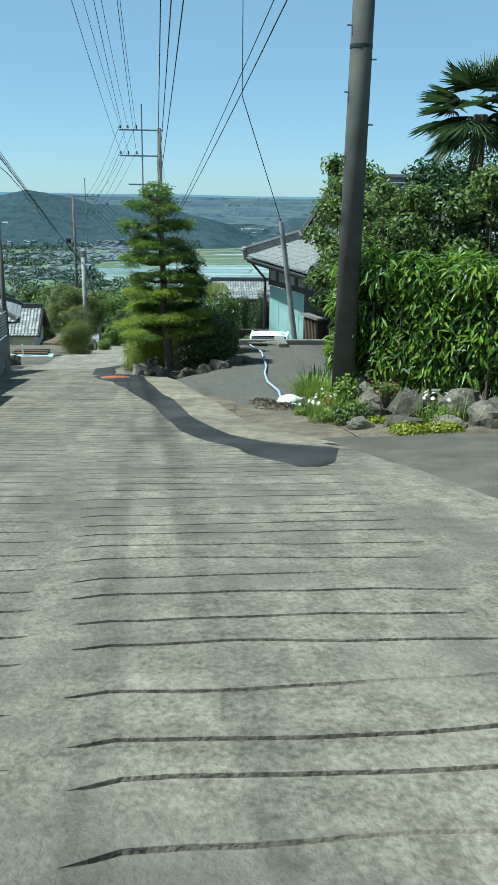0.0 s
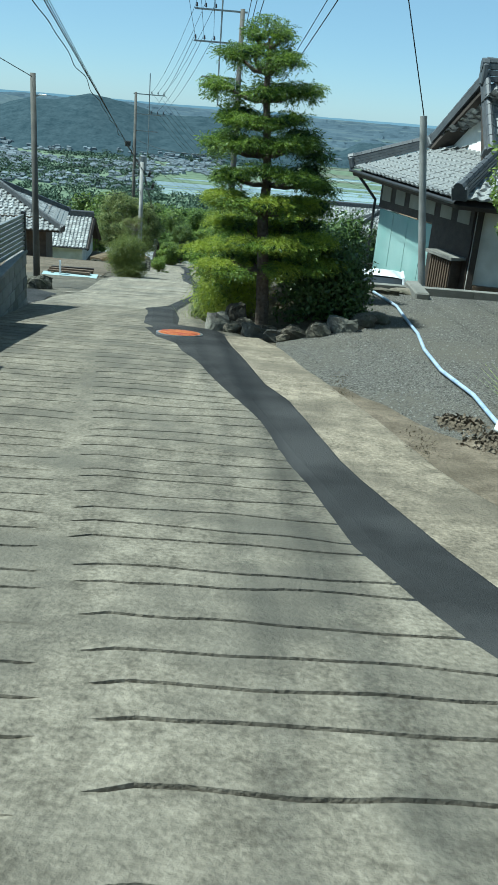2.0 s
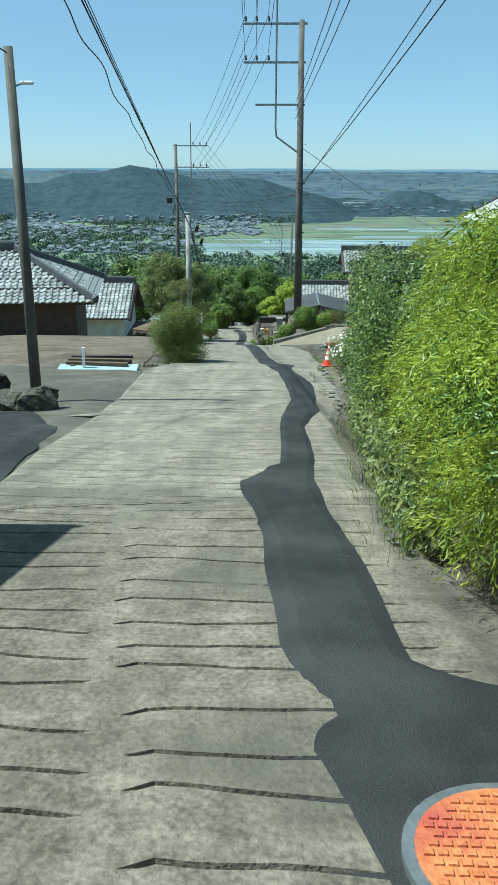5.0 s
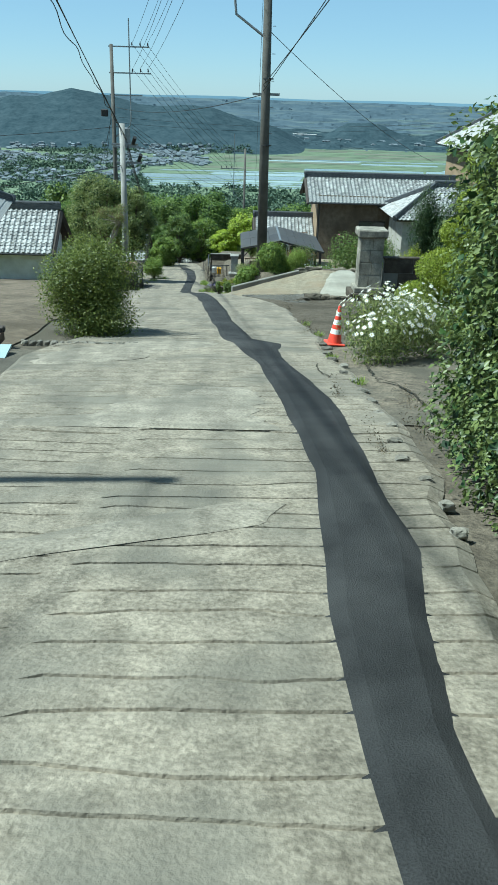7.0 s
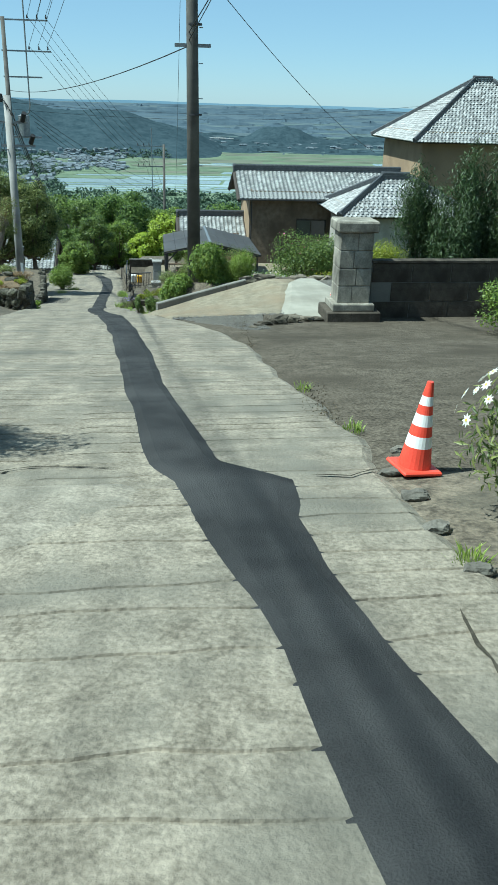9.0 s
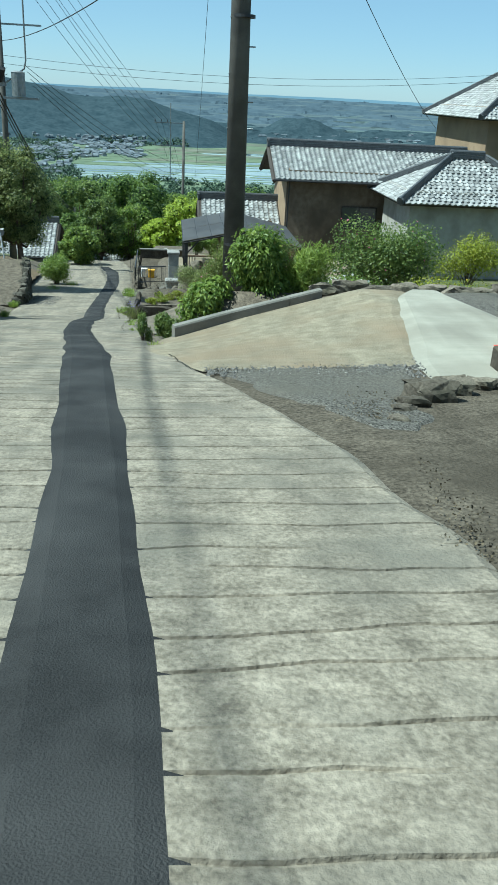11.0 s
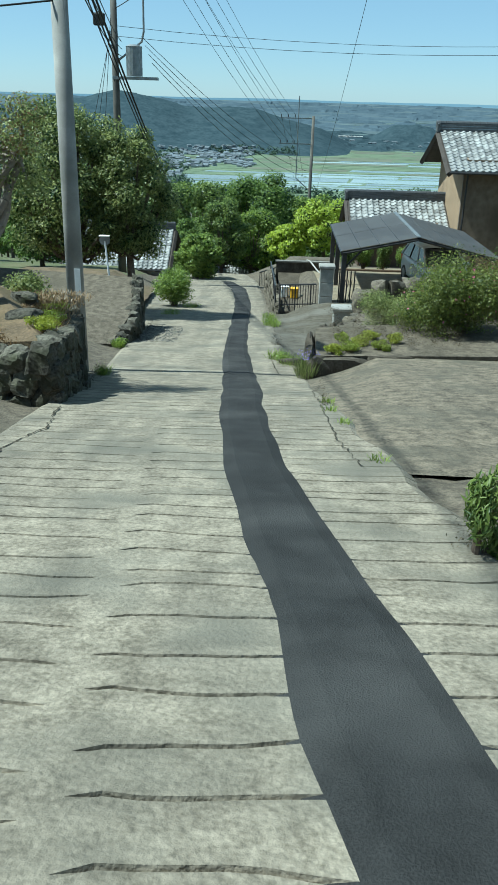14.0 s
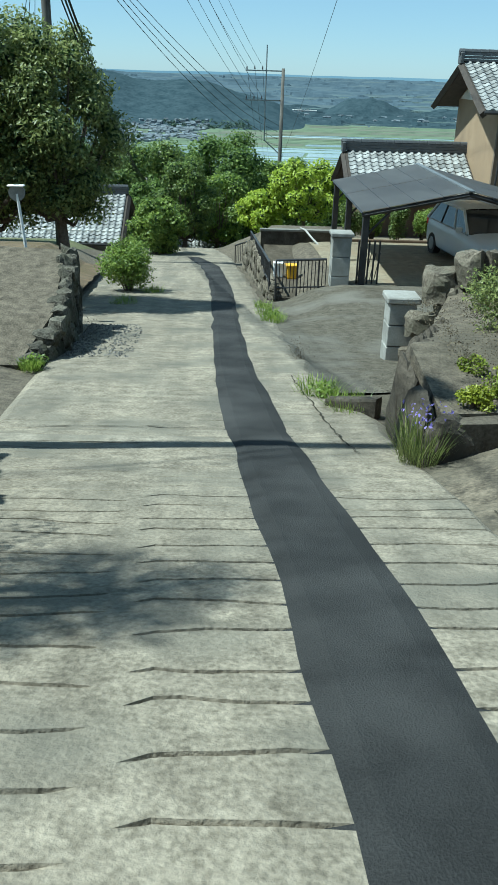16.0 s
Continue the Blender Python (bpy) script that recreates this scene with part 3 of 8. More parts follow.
for i, (y, d) in enumerate(zip(ys, dep)):
    g = i // 4
    for j in range(NC + 1):
        u = j / NC
        half = 0.17 * smooth01((u - 0.39) / 0.04)
        yy = y + half + 0.10 * noise.noise(Vector((u * 3.0, g * 0.9, 3.0))) + 0.03 * noise.noise(Vector((u * 14.0, g * 2.9, 8.0))) + 0.22 * (u - 0.5) ** 2
        a, b = lerp(LEFT, yy) - 0.1, lerp(RIGHT, yy) + 0.12 * noise.noise(Vector((7.7, yy * 1.3, 0)))
        x = a + (b - a) * u
        fade = smooth01((1.35 if yy < 27 or 58 < yy < 69 else 1.0) + 1.9 * noise.noise(Vector((u * 4.0 + 11, g * 1.7, 0)))) if d else 0
        z = land(x, yy) + 0.015 + 0.012 * noise.noise(Vector((x * 0.9, yy * 0.9, 0))) - d * fade * (0 if 0.385 < u < 0.435 else 1)
        if d and yy < 27.5 and x > lerp(STRIP_R, max(yy, 12.6)):
            z += d * fade
        if j in (0, NC):
            z -= 0.05
        rv.append((x, yy, z))
rf = [(i * (NC + 1) + j, i * (NC + 1) + j + 1, (i + 1) * (NC + 1) + j + 1, (i + 1) * (NC + 1) + j) for i in range(len(ys) - 1) for j in range(NC)]
road_ob = mesh_of("road", rv, rf, CONCRETE)
road_ob.data.materials.append(OLD_CONCRETE)
for q in road_ob.data.polygons:
    q.material_index = 1 if q.center.y < 28.0 else 0
tagged(road_ob, "steep pale concrete lane with raked cross grooves", "road", "", "structure")

sheet("asphalt_strip", STRIP_L, STRIP_R, 12.6, 99, 0.12, 4, 0.038, ASPHALT, "fresh black asphalt trench patch along the concrete lane", "pavement", wob=0.008, seed=2)

# yards and aprons beside the lane
sheet("pavement_sandy_edge", [(a, b - 0.2) for a, b in STRIP_R[3:14]], [(a, b + 0.04) for a, b in RIGHT], 14.8, 24.0, 0.1, 24, 0.033, SANDY_EDGE, "sandy worn concrete edge beside the asphalt patch", "pavement", wob=0.01, seed=23, thick=0.012)
sheet("pavement_gravel_yard", [(14.5, 4.6), (17.5, 3.5), (19.5, 3.0), (20.6, 2.6), (21.6, 2.38), (23, 2.18), (25, 2.2), (31.3, 3.0)], [(14.5, 9), (31.3, 14)], 16.5, 28.6, 0.5, 22, 0.02, GRAVEL, "grey gravel parking yard beside the lane", "yard")
sheet("pavement_soil_strip", [(a, b - 0.14) for a, b in RIGHT], [(15.5, 4.8), (17.5, 4.6), (19.0, 3.6), (20.5, 2.95), (21.6, 2.72), (23, 2.55), (26, 2.5)], 15.5, 20.9, 0.3, 6, 0.028, SOIL, "bare brown soil at the edge of the gravel", "soil", wob=0.15, seed=5)
sheet("pavement_front_yard", [(a, b - 0.14) for a, b in RIGHT], [(-6, 12), (15.8, 12)], -6, 15.8, 0.5, 10, 0.02, OLD_ASPHALT, "old worn grey asphalt forecourt", "pavement", wob=0.1)
sheet("pavement_left_yard", [(27, -9), (42, -12)], [(a, b + 0.1) for a, b in LEFT], 27, 41.6, 0.5, 14, 0.012, OLD_ASPHALT, "old worn asphalt yard beside the lane", "yard", wob=0.12, seed=8)
sheet("pavement_left_yard_far", [(41.6, -12), (62, -12)], [(41.6, -3.6), (45, -3.7), (50, -3.7), (56, -4.4), (62, -5.0)], 41.6, 62, 0.5, 10, 0.01, SOIL, "bare trodden earth yard", "yard", wob=0.1, seed=9)
sheet("pavement_entrance", [(a, b - 0.14) for a, b in RIGHT], [(42.8, 9), (56.6, 9)], 42.8, 56.6, 0.4, 16, 0.014, APRON_EARTH, "trodden dark gateway apron beside the lane", "pavement", wob=0.1, seed=3)
sheet("pavement_planter_slab", [(a, b - 0.14) for a, b in RIGHT], [(37.5, 6), (42.8, 6)], 37.5, 42.8, 0.4, 8, 0.016, BROWN_CONCRETE, "weathered concrete slab by the flower bed", "pavement", wob=0.05, seed=31)
sheet("driveway_sandy", [(55.8, -0.15), (57, -0.48), (58.4, -1.0), (59.2, -0.9), (60.3, -0.6)], [(55.8, 2.4), (59.6, 3.2), (60.3, 3.4)], 55.8, 60.3, 0.15, 16, 0.036, YELLOW_CONCRETE, "sandy pale concrete driveway ramp", "driveway", wob=0.05, seed=12, thick=0.03)
sheet("pavement_gravel_patch", [(52.8, 1.1), (54.4, 0.42), (55.9, 0.0)], [(52.8, 1.5), (54.4, 2.1), (55.9, 2.3)], 52.8, 55.95, 0.15, 10, 0.03, GRAVEL, "rough broken gravel patch before the driveway", "pavement", wob=0.2, seed=81, thick=0.03)
sheet("driveway_white", [(55.0, 2.33), (56.1, 2.28), (59.6, 3.06), (60.7, 3.7)], [(55, 2.9), (56.5, 4.6), (58.3, 4.3), (60.7, 3.85)], 55.0, 60.7, 0.2, 8, 0.05, PALE_CONCRETE, "clean new pale concrete slab", "driveway")
sheet("pavement_gravel_pad", [(56.5, 4.62), (58.3, 4.32), (60.7, 3.9)], [(56.5, 10), (60.7, 10)], 56.6, 60.7, 0.3, 12, 0.026, GRAVEL, "grey gravel pad before the garden", "yard")
sheet("driveway_lower", [(a, b - 0.14) for a, b in RIGHT], [(60.9, 9), (70.6, 9)], 62.3, 70.7, 0.3, 16, 0.02, BROWN_CONCRETE, "weathered brown concrete forecourt", "driveway", wob=0.05, seed=13)
sheet("driveway_gate", [(a, b - 0.14) for a, b in RIGHT], [(77, 6), (85, 6)], 73.6, 84.4, 0.4, 12, 0.016, WORN_ASPHALT, "stained grey concrete apron before the gate", "driveway", wob=0.05, seed=14)
sheet("driveway_carport", [(84.4, -0.3), (93, -0.6)], [(84.4, 9), (93, 9)], 84.4, 93.5, 0.5, 8, 0.02, YELLOW_CONCRETE, "weathered brown concrete carport floor", "driveway")

# asphalt fill; its very dark colour also stands in for shade lying here
sheet("pavement_asphalt_ramp", [(26.9, -2.6), (28.0, -4.6), (34.0, -5.2)], [(26.9, -2.05), (28.6, -2.35), (30.3, -2.57), (32.0, -2.84), (33.2, -3.4), (34.0, -3.75)], 26.9, 34.0, 0.2, 10, 0.03, ASPHALT, "asphalt fill beside the lane before the boulders, coloured dark for shade", "pavement", wob=0.08, seed=91, thick=0.03)
sheet("pavement_cement_lip", [(33.2, -3.0), (34.2, -1.7), (35.0, -0.4)], [(33.2, -2.75), (34.0, -1.5), (34.6, -0.2), (35.0, 0.0)], 33.2, 35.0, 0.06, 4, 0.03, CEMENT, "thin pale cement lip across the lane", "pavement", wob=0.08, seed=92, thick=0.012)
sheet("pavement_cement_smear", [(36.95, -2.9), (37.6, -1.6), (38.6, -0.9), (39.0, -0.6)], [(36.95, 0.1), (38, 0.02), (39.0, -0.2)], 36.98, 38.9, 0.1, 10, 0.032, CEMENT, "thin pale cement smeared over the lane", "pavement", wob=0.35, seed=61, thick=0.012)
sheet("pavement_cement_smear_far", [(40.2, -2.9), (41.0, -3.0), (42.2, -2.2), (42.7, -1.6)], [(40.2, -2.3), (41.0, -1.5), (42.2, -0.7), (42.7, -0.8)], 40.2, 42.6, 0.1, 8, 0.032, CEMENT, "thin pale cement smeared along the lane edge", "pavement", wob=0.3, seed=68, thick=0.02)
sheet("pavement_cement_band", [(70.75, -5.1), (71.15, -5.2)], [(70.75, -3.2), (71.15, -3.2)], 70.78, 71.1, 0.08, 8, 0.03, CEMENT, "thin pale cement joint across the lane", "pavement", wob=0.06, seed=63, thick=0.012)

# ---- far land ----
FIELD_GREEN = mat("young_crop_field", (0.082, 0.120, 0.072), (0.140, 0.180, 0.105), 0.02, 0.9, 0.0, 0.1)
FIELD_BROWN = mat("fallow_field", (0.105, 0.118, 0.082), (0.14, 0.148, 0.105), 0.02, 0.9, 0.0, 0.1)
WATER = mat("paddy_water", (0.20, 0.25, 0.235), (0.32, 0.37, 0.35), 0.012, 0.22, 0.0, 0.2, spec=0.6, per="island")
# far plain colours carry a painted-in blue haze, stain included
FAR_PLAIN = mat("haze_tinted_plain", (0.062, 0.084, 0.096), (0.112, 0.142, 0.150), 0.010, 0.95, 0.0, 0.05, stain=(0.075, 0.104, 0.128), stain_scale=0.006, spec=0.0)
# wood greens shifted to blue-grey: distance haze is painted into the base colour
HILL_WOODS = mat("haze_tinted_woods", (0.027, 0.045, 0.055), (0.052, 0.075, 0.087), 0.045, 0.95, 0.0, 0.16, spec=0.0)
# far fields and woods: paler, bluer copies with the haze in their colour
FAR_FIELD = mat("haze_tinted_field", (0.088, 0.122, 0.122), (0.115, 0.15, 0.15), 0.01, 0.95, 0.0, 0.05, spec=0.0)
FAR_WOODS = mat("haze_tinted_far_woods", (0.060, 0.086, 0.108), (0.080, 0.110, 0.132), 0.02, 0.95, 0.0, 0.1, spec=0.0)
# the horizon strip glows pale blue in place of real haze
DISTANCE = bpy.data.materials.new("glowing_haze_strip")
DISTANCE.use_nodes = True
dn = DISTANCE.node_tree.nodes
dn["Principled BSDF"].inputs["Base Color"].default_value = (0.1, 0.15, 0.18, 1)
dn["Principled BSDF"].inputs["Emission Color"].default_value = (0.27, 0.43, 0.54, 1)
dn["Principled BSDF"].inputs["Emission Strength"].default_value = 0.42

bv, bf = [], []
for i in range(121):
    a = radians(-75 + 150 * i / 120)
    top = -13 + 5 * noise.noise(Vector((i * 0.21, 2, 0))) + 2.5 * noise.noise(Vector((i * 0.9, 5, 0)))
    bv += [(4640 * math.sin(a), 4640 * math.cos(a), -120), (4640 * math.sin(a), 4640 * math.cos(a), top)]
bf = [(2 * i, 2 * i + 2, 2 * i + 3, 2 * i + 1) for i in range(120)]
tagged(mesh_of("backdrop", bv, bf, DISTANCE), "glowing blue strip standing in for the hazy horizon", "backdrop", "", "structure")

pv = [(x, y, lerp(ROAD_Z, y) + 0.4) for y in spread((1750, 4640, 70)) for x in spread((-3600, 3650, 100))]
w = len(spread((-3600, 3650, 100)))
pf = [(j * w + i, j * w + i + 1, (j + 1) * w + i + 1, (j + 1) * w + i) for j in range(len(pv) // w - 1) for i in range(w - 1)]
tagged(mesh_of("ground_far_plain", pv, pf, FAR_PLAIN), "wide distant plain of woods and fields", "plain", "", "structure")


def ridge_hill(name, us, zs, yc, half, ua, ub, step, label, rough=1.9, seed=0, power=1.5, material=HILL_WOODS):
    """A wooded hill whose crest follows zs over the bearings us."""
    yl = np.arange(yc - half, yc + half + 1, step)
    ul = np.arange(ua, ub, step / yc)
    verts = []
    for y in yl:
        for u in ul:
            verts.append((u * y, y, hill_height(u, y, us, zs, yc, half, rough, seed, power)))
    m = len(ul)
    faces = [(j * m + i, j * m + i + 1, (j + 1) * m + i + 1, (j + 1) * m + i) for j in range(len(yl) - 1) for i in range(m - 1)]
    return tagged(mesh_of(name, verts, faces, material, smooth=True), label, "hill", "", "structure")


def hill_height(u, y, us, zs, yc, half, rough, seed, power):
    k = max(1 - ((y - yc) / half) ** 2, 0)
    top = float(np.interp(u, us, zs))
    z = -101 + (top + 101) * k ** power
    p = Vector((u * yc, y, seed))
    return z + (16 * (1 - k) * noise.noise(p * 0.008) + rough * noise.noise(p * 0.06) + rough * 0.8 * noise.noise(p * 0.16)) * min(1.0, k * 3) * min(1.0, max(0, top + 101) / 40)


HILL_U = [-0.62, -0.5, -0.40, -0.36, -0.334, -0.318, -0.306, -0.287, -0.273, -0.252, -0.222, -0.205, -0.183, -0.166, -0.148, -0.125, -0.1075, -0.08, -0.057, -0.028, -0.008, 0.0, 0.026, 0.045, 0.08]
HILL_Z = [-60, -45, -30, -26, -30, -32, -40, -40, -29, -18, -18, -9, 0.5, -5, -11, -19, -29, -31, -27, -30, -43, -48, -58, -68, -101]
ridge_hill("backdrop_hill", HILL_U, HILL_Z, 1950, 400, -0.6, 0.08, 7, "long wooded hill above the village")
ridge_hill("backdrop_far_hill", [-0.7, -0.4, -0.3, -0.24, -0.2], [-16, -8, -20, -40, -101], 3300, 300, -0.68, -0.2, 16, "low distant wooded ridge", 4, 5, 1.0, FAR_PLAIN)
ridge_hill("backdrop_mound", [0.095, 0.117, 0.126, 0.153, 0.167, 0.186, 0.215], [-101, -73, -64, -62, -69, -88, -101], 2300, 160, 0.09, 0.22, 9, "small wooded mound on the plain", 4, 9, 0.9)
# broken lines of trees and pale fields scattered over the far plain
br = np.random.default_rng(17)
belts = {"near": ([], []), "far": ([], [])}
for i in range(760):
    yb = 1770 + 2700 * br.random() ** 1.25
    u0 = br.uniform(-0.42, 0.5)
    if u0 < 0.06 and yb < 2450:
        continue
    long, high, m = br.uniform(30, 230) * (yb / 2300), br.uniform(4, 10) * (yb / 2300) ** 0.5, 9
    bvs, bfs = belts["near" if yb < 2600 else "far"]
    k = len(bvs)
    for q, dy in enumerate((-16, 0, 16)):
        for j in range(m):
            e = math.sin(math.pi * j / (m - 1)) ** 0.5
            yy = yb + dy + 30 * noise.noise(Vector((i * 1.7, j * 0.4, 3)))
            bvs.append((u0 * yb + long * (j / (m - 1) - 0.5), yy, lerp(ROAD_Z, yb) + (high * e * br.uniform(0.6, 1.1) if q == 1 else -1.5)))
    bfs += [(k + q * m + j, k + q * m + j + 1, k + (q + 1) * m + j + 1, k + (q + 1) * m + j) for q in range(2) for j in range(m - 1)]
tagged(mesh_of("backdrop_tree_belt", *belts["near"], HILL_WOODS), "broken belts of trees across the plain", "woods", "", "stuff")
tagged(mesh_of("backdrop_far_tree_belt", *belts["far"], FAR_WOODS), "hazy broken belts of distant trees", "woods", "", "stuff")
fvs, ffs = [], []
for i in range(150):
    yb, u0 = br.uniform(1780, 3300), br.uniform(0.02, 0.5)
    wide, deep, k = br.uniform(60, 300), br.uniform(15, 60), len(fvs)
    for dx, dy in ((0, 0), (wide, 0), (wide * 1.05, deep), (wide * 0.1, deep)):
        fvs.append((u0 * yb + dx, yb + dy, lerp(ROAD_Z, yb + dy) + 0.9))
    ffs.append((k, k + 1, k + 2, k + 3))
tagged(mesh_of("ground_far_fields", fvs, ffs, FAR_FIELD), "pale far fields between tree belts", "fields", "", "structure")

# paddies: plots between low banks
rng = np.random.default_rng(8)
plots = {0: ([], []), 1: ([], []), 2: ([], [])}
yy = 985.0
while yy < 1760:
    deep = rng.uniform(24, 62) if yy > 1080 else rng.uniform(18, 34)
    xx = -0.16 * yy + rng.uniform(0, 60)
    while xx < 0.34 * yy:
        wide = rng.uniform(70, 240)
        u = xx / yy
        wet = 0.88 if yy < 1110 else 0.5 if yy < 1300 else 0.36 if yy < 1460 else 0.06
        if u < -0.11:
            wet *= 0.3
        kind = 0 if rng.random() < wet else (1 if rng.random() < 0.8 else 2)
        vs, fs = plots[kind]
        k = len(vs)
        sk = 0.12 * (yy - 1300)
        vs += [(xx + sk + 2, yy + 5.5, -99.6), (xx + sk + wide - 2, yy + 5.5, -99.6), (xx + sk + wide + 6, yy + deep - 2.5, -99.6), (xx + sk + 10, yy + deep - 2.5, -99.6)]
        fs.append((k, k + 1, k + 2, k + 3))
        xx += wide
    yy += deep
for kind, name, m, lab in ((0, "water_paddies", WATER, "flooded rice paddies shining on the plain"), (1, "ground_green_fields", FIELD_GREEN, "young green rice fields"), (2, "ground_fallow_fields", FIELD_BROWN, "dull fallow fields")):
    vs, fs = plots[kind]
    vs = [(x, y, z + 0.1 * kind) for x, y, z in vs]
    tagged(mesh_of(name, vs, fs, m), lab, "fields", "", "structure")
tagged(mesh_of("ground_plain_grass", [(-900, 700, -94.4), (900, 700, -94.4), (900, 940, -99.75), (-900, 940, -99.75), (1100, 1900, -99.75), (-1300, 1900, -99.75)], [(0, 1, 2, 3), (3, 2, 4, 5)], FIELD_GREEN), "grassy banks between the paddies", "grass", "", "structure")


# ---- tiled houses ----
def tile_slope(a, b, c, d, parent, tile=0.28, run=0.25, material=TILE, name="roof_tiles", pieces=0):
    """Pan tiles in courses over a roof face: eave a-b, top d-c; the first so many stand as pieces of their own."""
    a, b, c, d = (Vector(p) for p in (a, b, c, d))
    ex = (b - a).normalized()
    up = (d - a) - ex * (d - a).dot(ex)
    h = up.length
    up.normalize()
    nor = ex.cross(up).normalized()
    if nor.z < 0:
        nor = -nor
    rows = max(1, int(h / run))
    prof = [(0.0, 0.0), (0.22, -0.014), (0.45, 0.0), (0.62, 0.045), (0.82, 0.052), (1.0, 0.012)]
    one = [(px * tile, y, pz * w + lift) for y, lift, w in ((-0.03, 0.045, 1), (h / rows, 0.012, 1), (-0.03, 0.0, 0.4)) for px, pz in prof]
    face = [f for q in range(5) for f in ((q, q + 1, 7 + q, 6 + q), (12 + q, 13 + q, q + 1, q))]
    me = bpy.data.meshes.new("roof_tile")
    me.from_pydata(one, [], face)
    me.materials.append(material)
    one = [Vector(p) for p in one]
    verts, faces, made = [], [], 0
    for i in range(rows):
        v = (i + 0.5) / rows
        l, r = (d - a).dot(ex) * v, (b - a).length + (c - b).dot(ex) * v
        n = int((r - l) / tile)
        s0 = l + (r - l - n * tile) / 2
        for j in range(n):
            at = a + ex * (s0 + j * tile) + up * (i * h / rows) + nor * random.uniform(-0.006, 0.006)
            made += 1
            if made <= pieces:
                o = new("roof_tile", me)
                o.parent = parent
                m = Matrix((ex, up, nor)).transposed().to_4x4()
                m.translation = at
                o.matrix_basis = m
                continue
            k = len(verts)
            verts += [at + ex * p.x + up * p.y + nor * p.z for p in one]
            faces += [tuple(k + q for q in f) for f in face]
    if verts:
        tagged(mesh_of(name, verts, faces, material, parent), kind="stuff")


def slab_face(name, pts, thick, material, parent, label=""):
    """A flat panel of some thickness on the given corners."""
    p = [Vector(q) for q in pts]
    nor = (p[1] - p[0]).cross(p[2] - p[0]).normalized()
    if nor.z < 0:
        nor = -nor
    n = len(p)
    v = p + [q - nor * thick for q in p]
    f = [tuple(range(n)), tuple(range(2 * n - 1, n - 1, -1))] + [(i, i + n, (i + 1) % n + n, (i + 1) % n) for i in range(n)]
    return mesh_of(name, v, f, material, parent, label)


def ridge_cap(a, b, parent, w=0.26, h=0.30, end=True):
    """A stacked ridge of flat tiles under a round cap, with an end tile."""
    a, b = Vector(a), Vector(b)
    q = (b - a).to_track_quat("Y", "Z").to_matrix().to_4x4()
    m = Matrix.Translation(a) @ q
    L = (b - a).length
    bm = bmesh.new()
    for i in range(3):
        box(bm, -w / 2 + 0.012 * i, w / 2 - 0.012 * i, 0, L, -0.06 + i * h / 3, -0.06 + (i + 0.86) * h / 3, m)
    part("ridge", bm, TILE_DARK, parent, "dark ridge of stacked tiles")
    k = int(L / 0.3)
    me = bpy.data.meshes.new("cap_tile")
    bm = rodm((0, 0, h - 0.04), (0, 0.97 * L / max(k, 1), h - 0.04), w * 0.36, w * 0.33, 8)
    bm.to_mesh(me)
    bm.free()
    me.materials.append(TILE_DARK)
    for i in range(k):
        o = new("cap_tile", me)
        o.parent = parent
        o.matrix_basis = m @ Matrix.Translation((0, i * L / k, 0))
    if end:
        bm = bmesh.new()
        box(bm, -w * 0.75, w * 0.75, -0.10, 0.04, -0.14, h * 0.8, m, 0.03)
        s = rod(bm, (0, -0.12, h * 0.75), (0, 0.06, h * 0.75), w * 0.5, w * 0.5, 10)
        for v in s:
            v.co = m @ v.co
        part("ridge_end_tile", bm, TILE_DARK, parent, "ornamental dark ridge end tile")


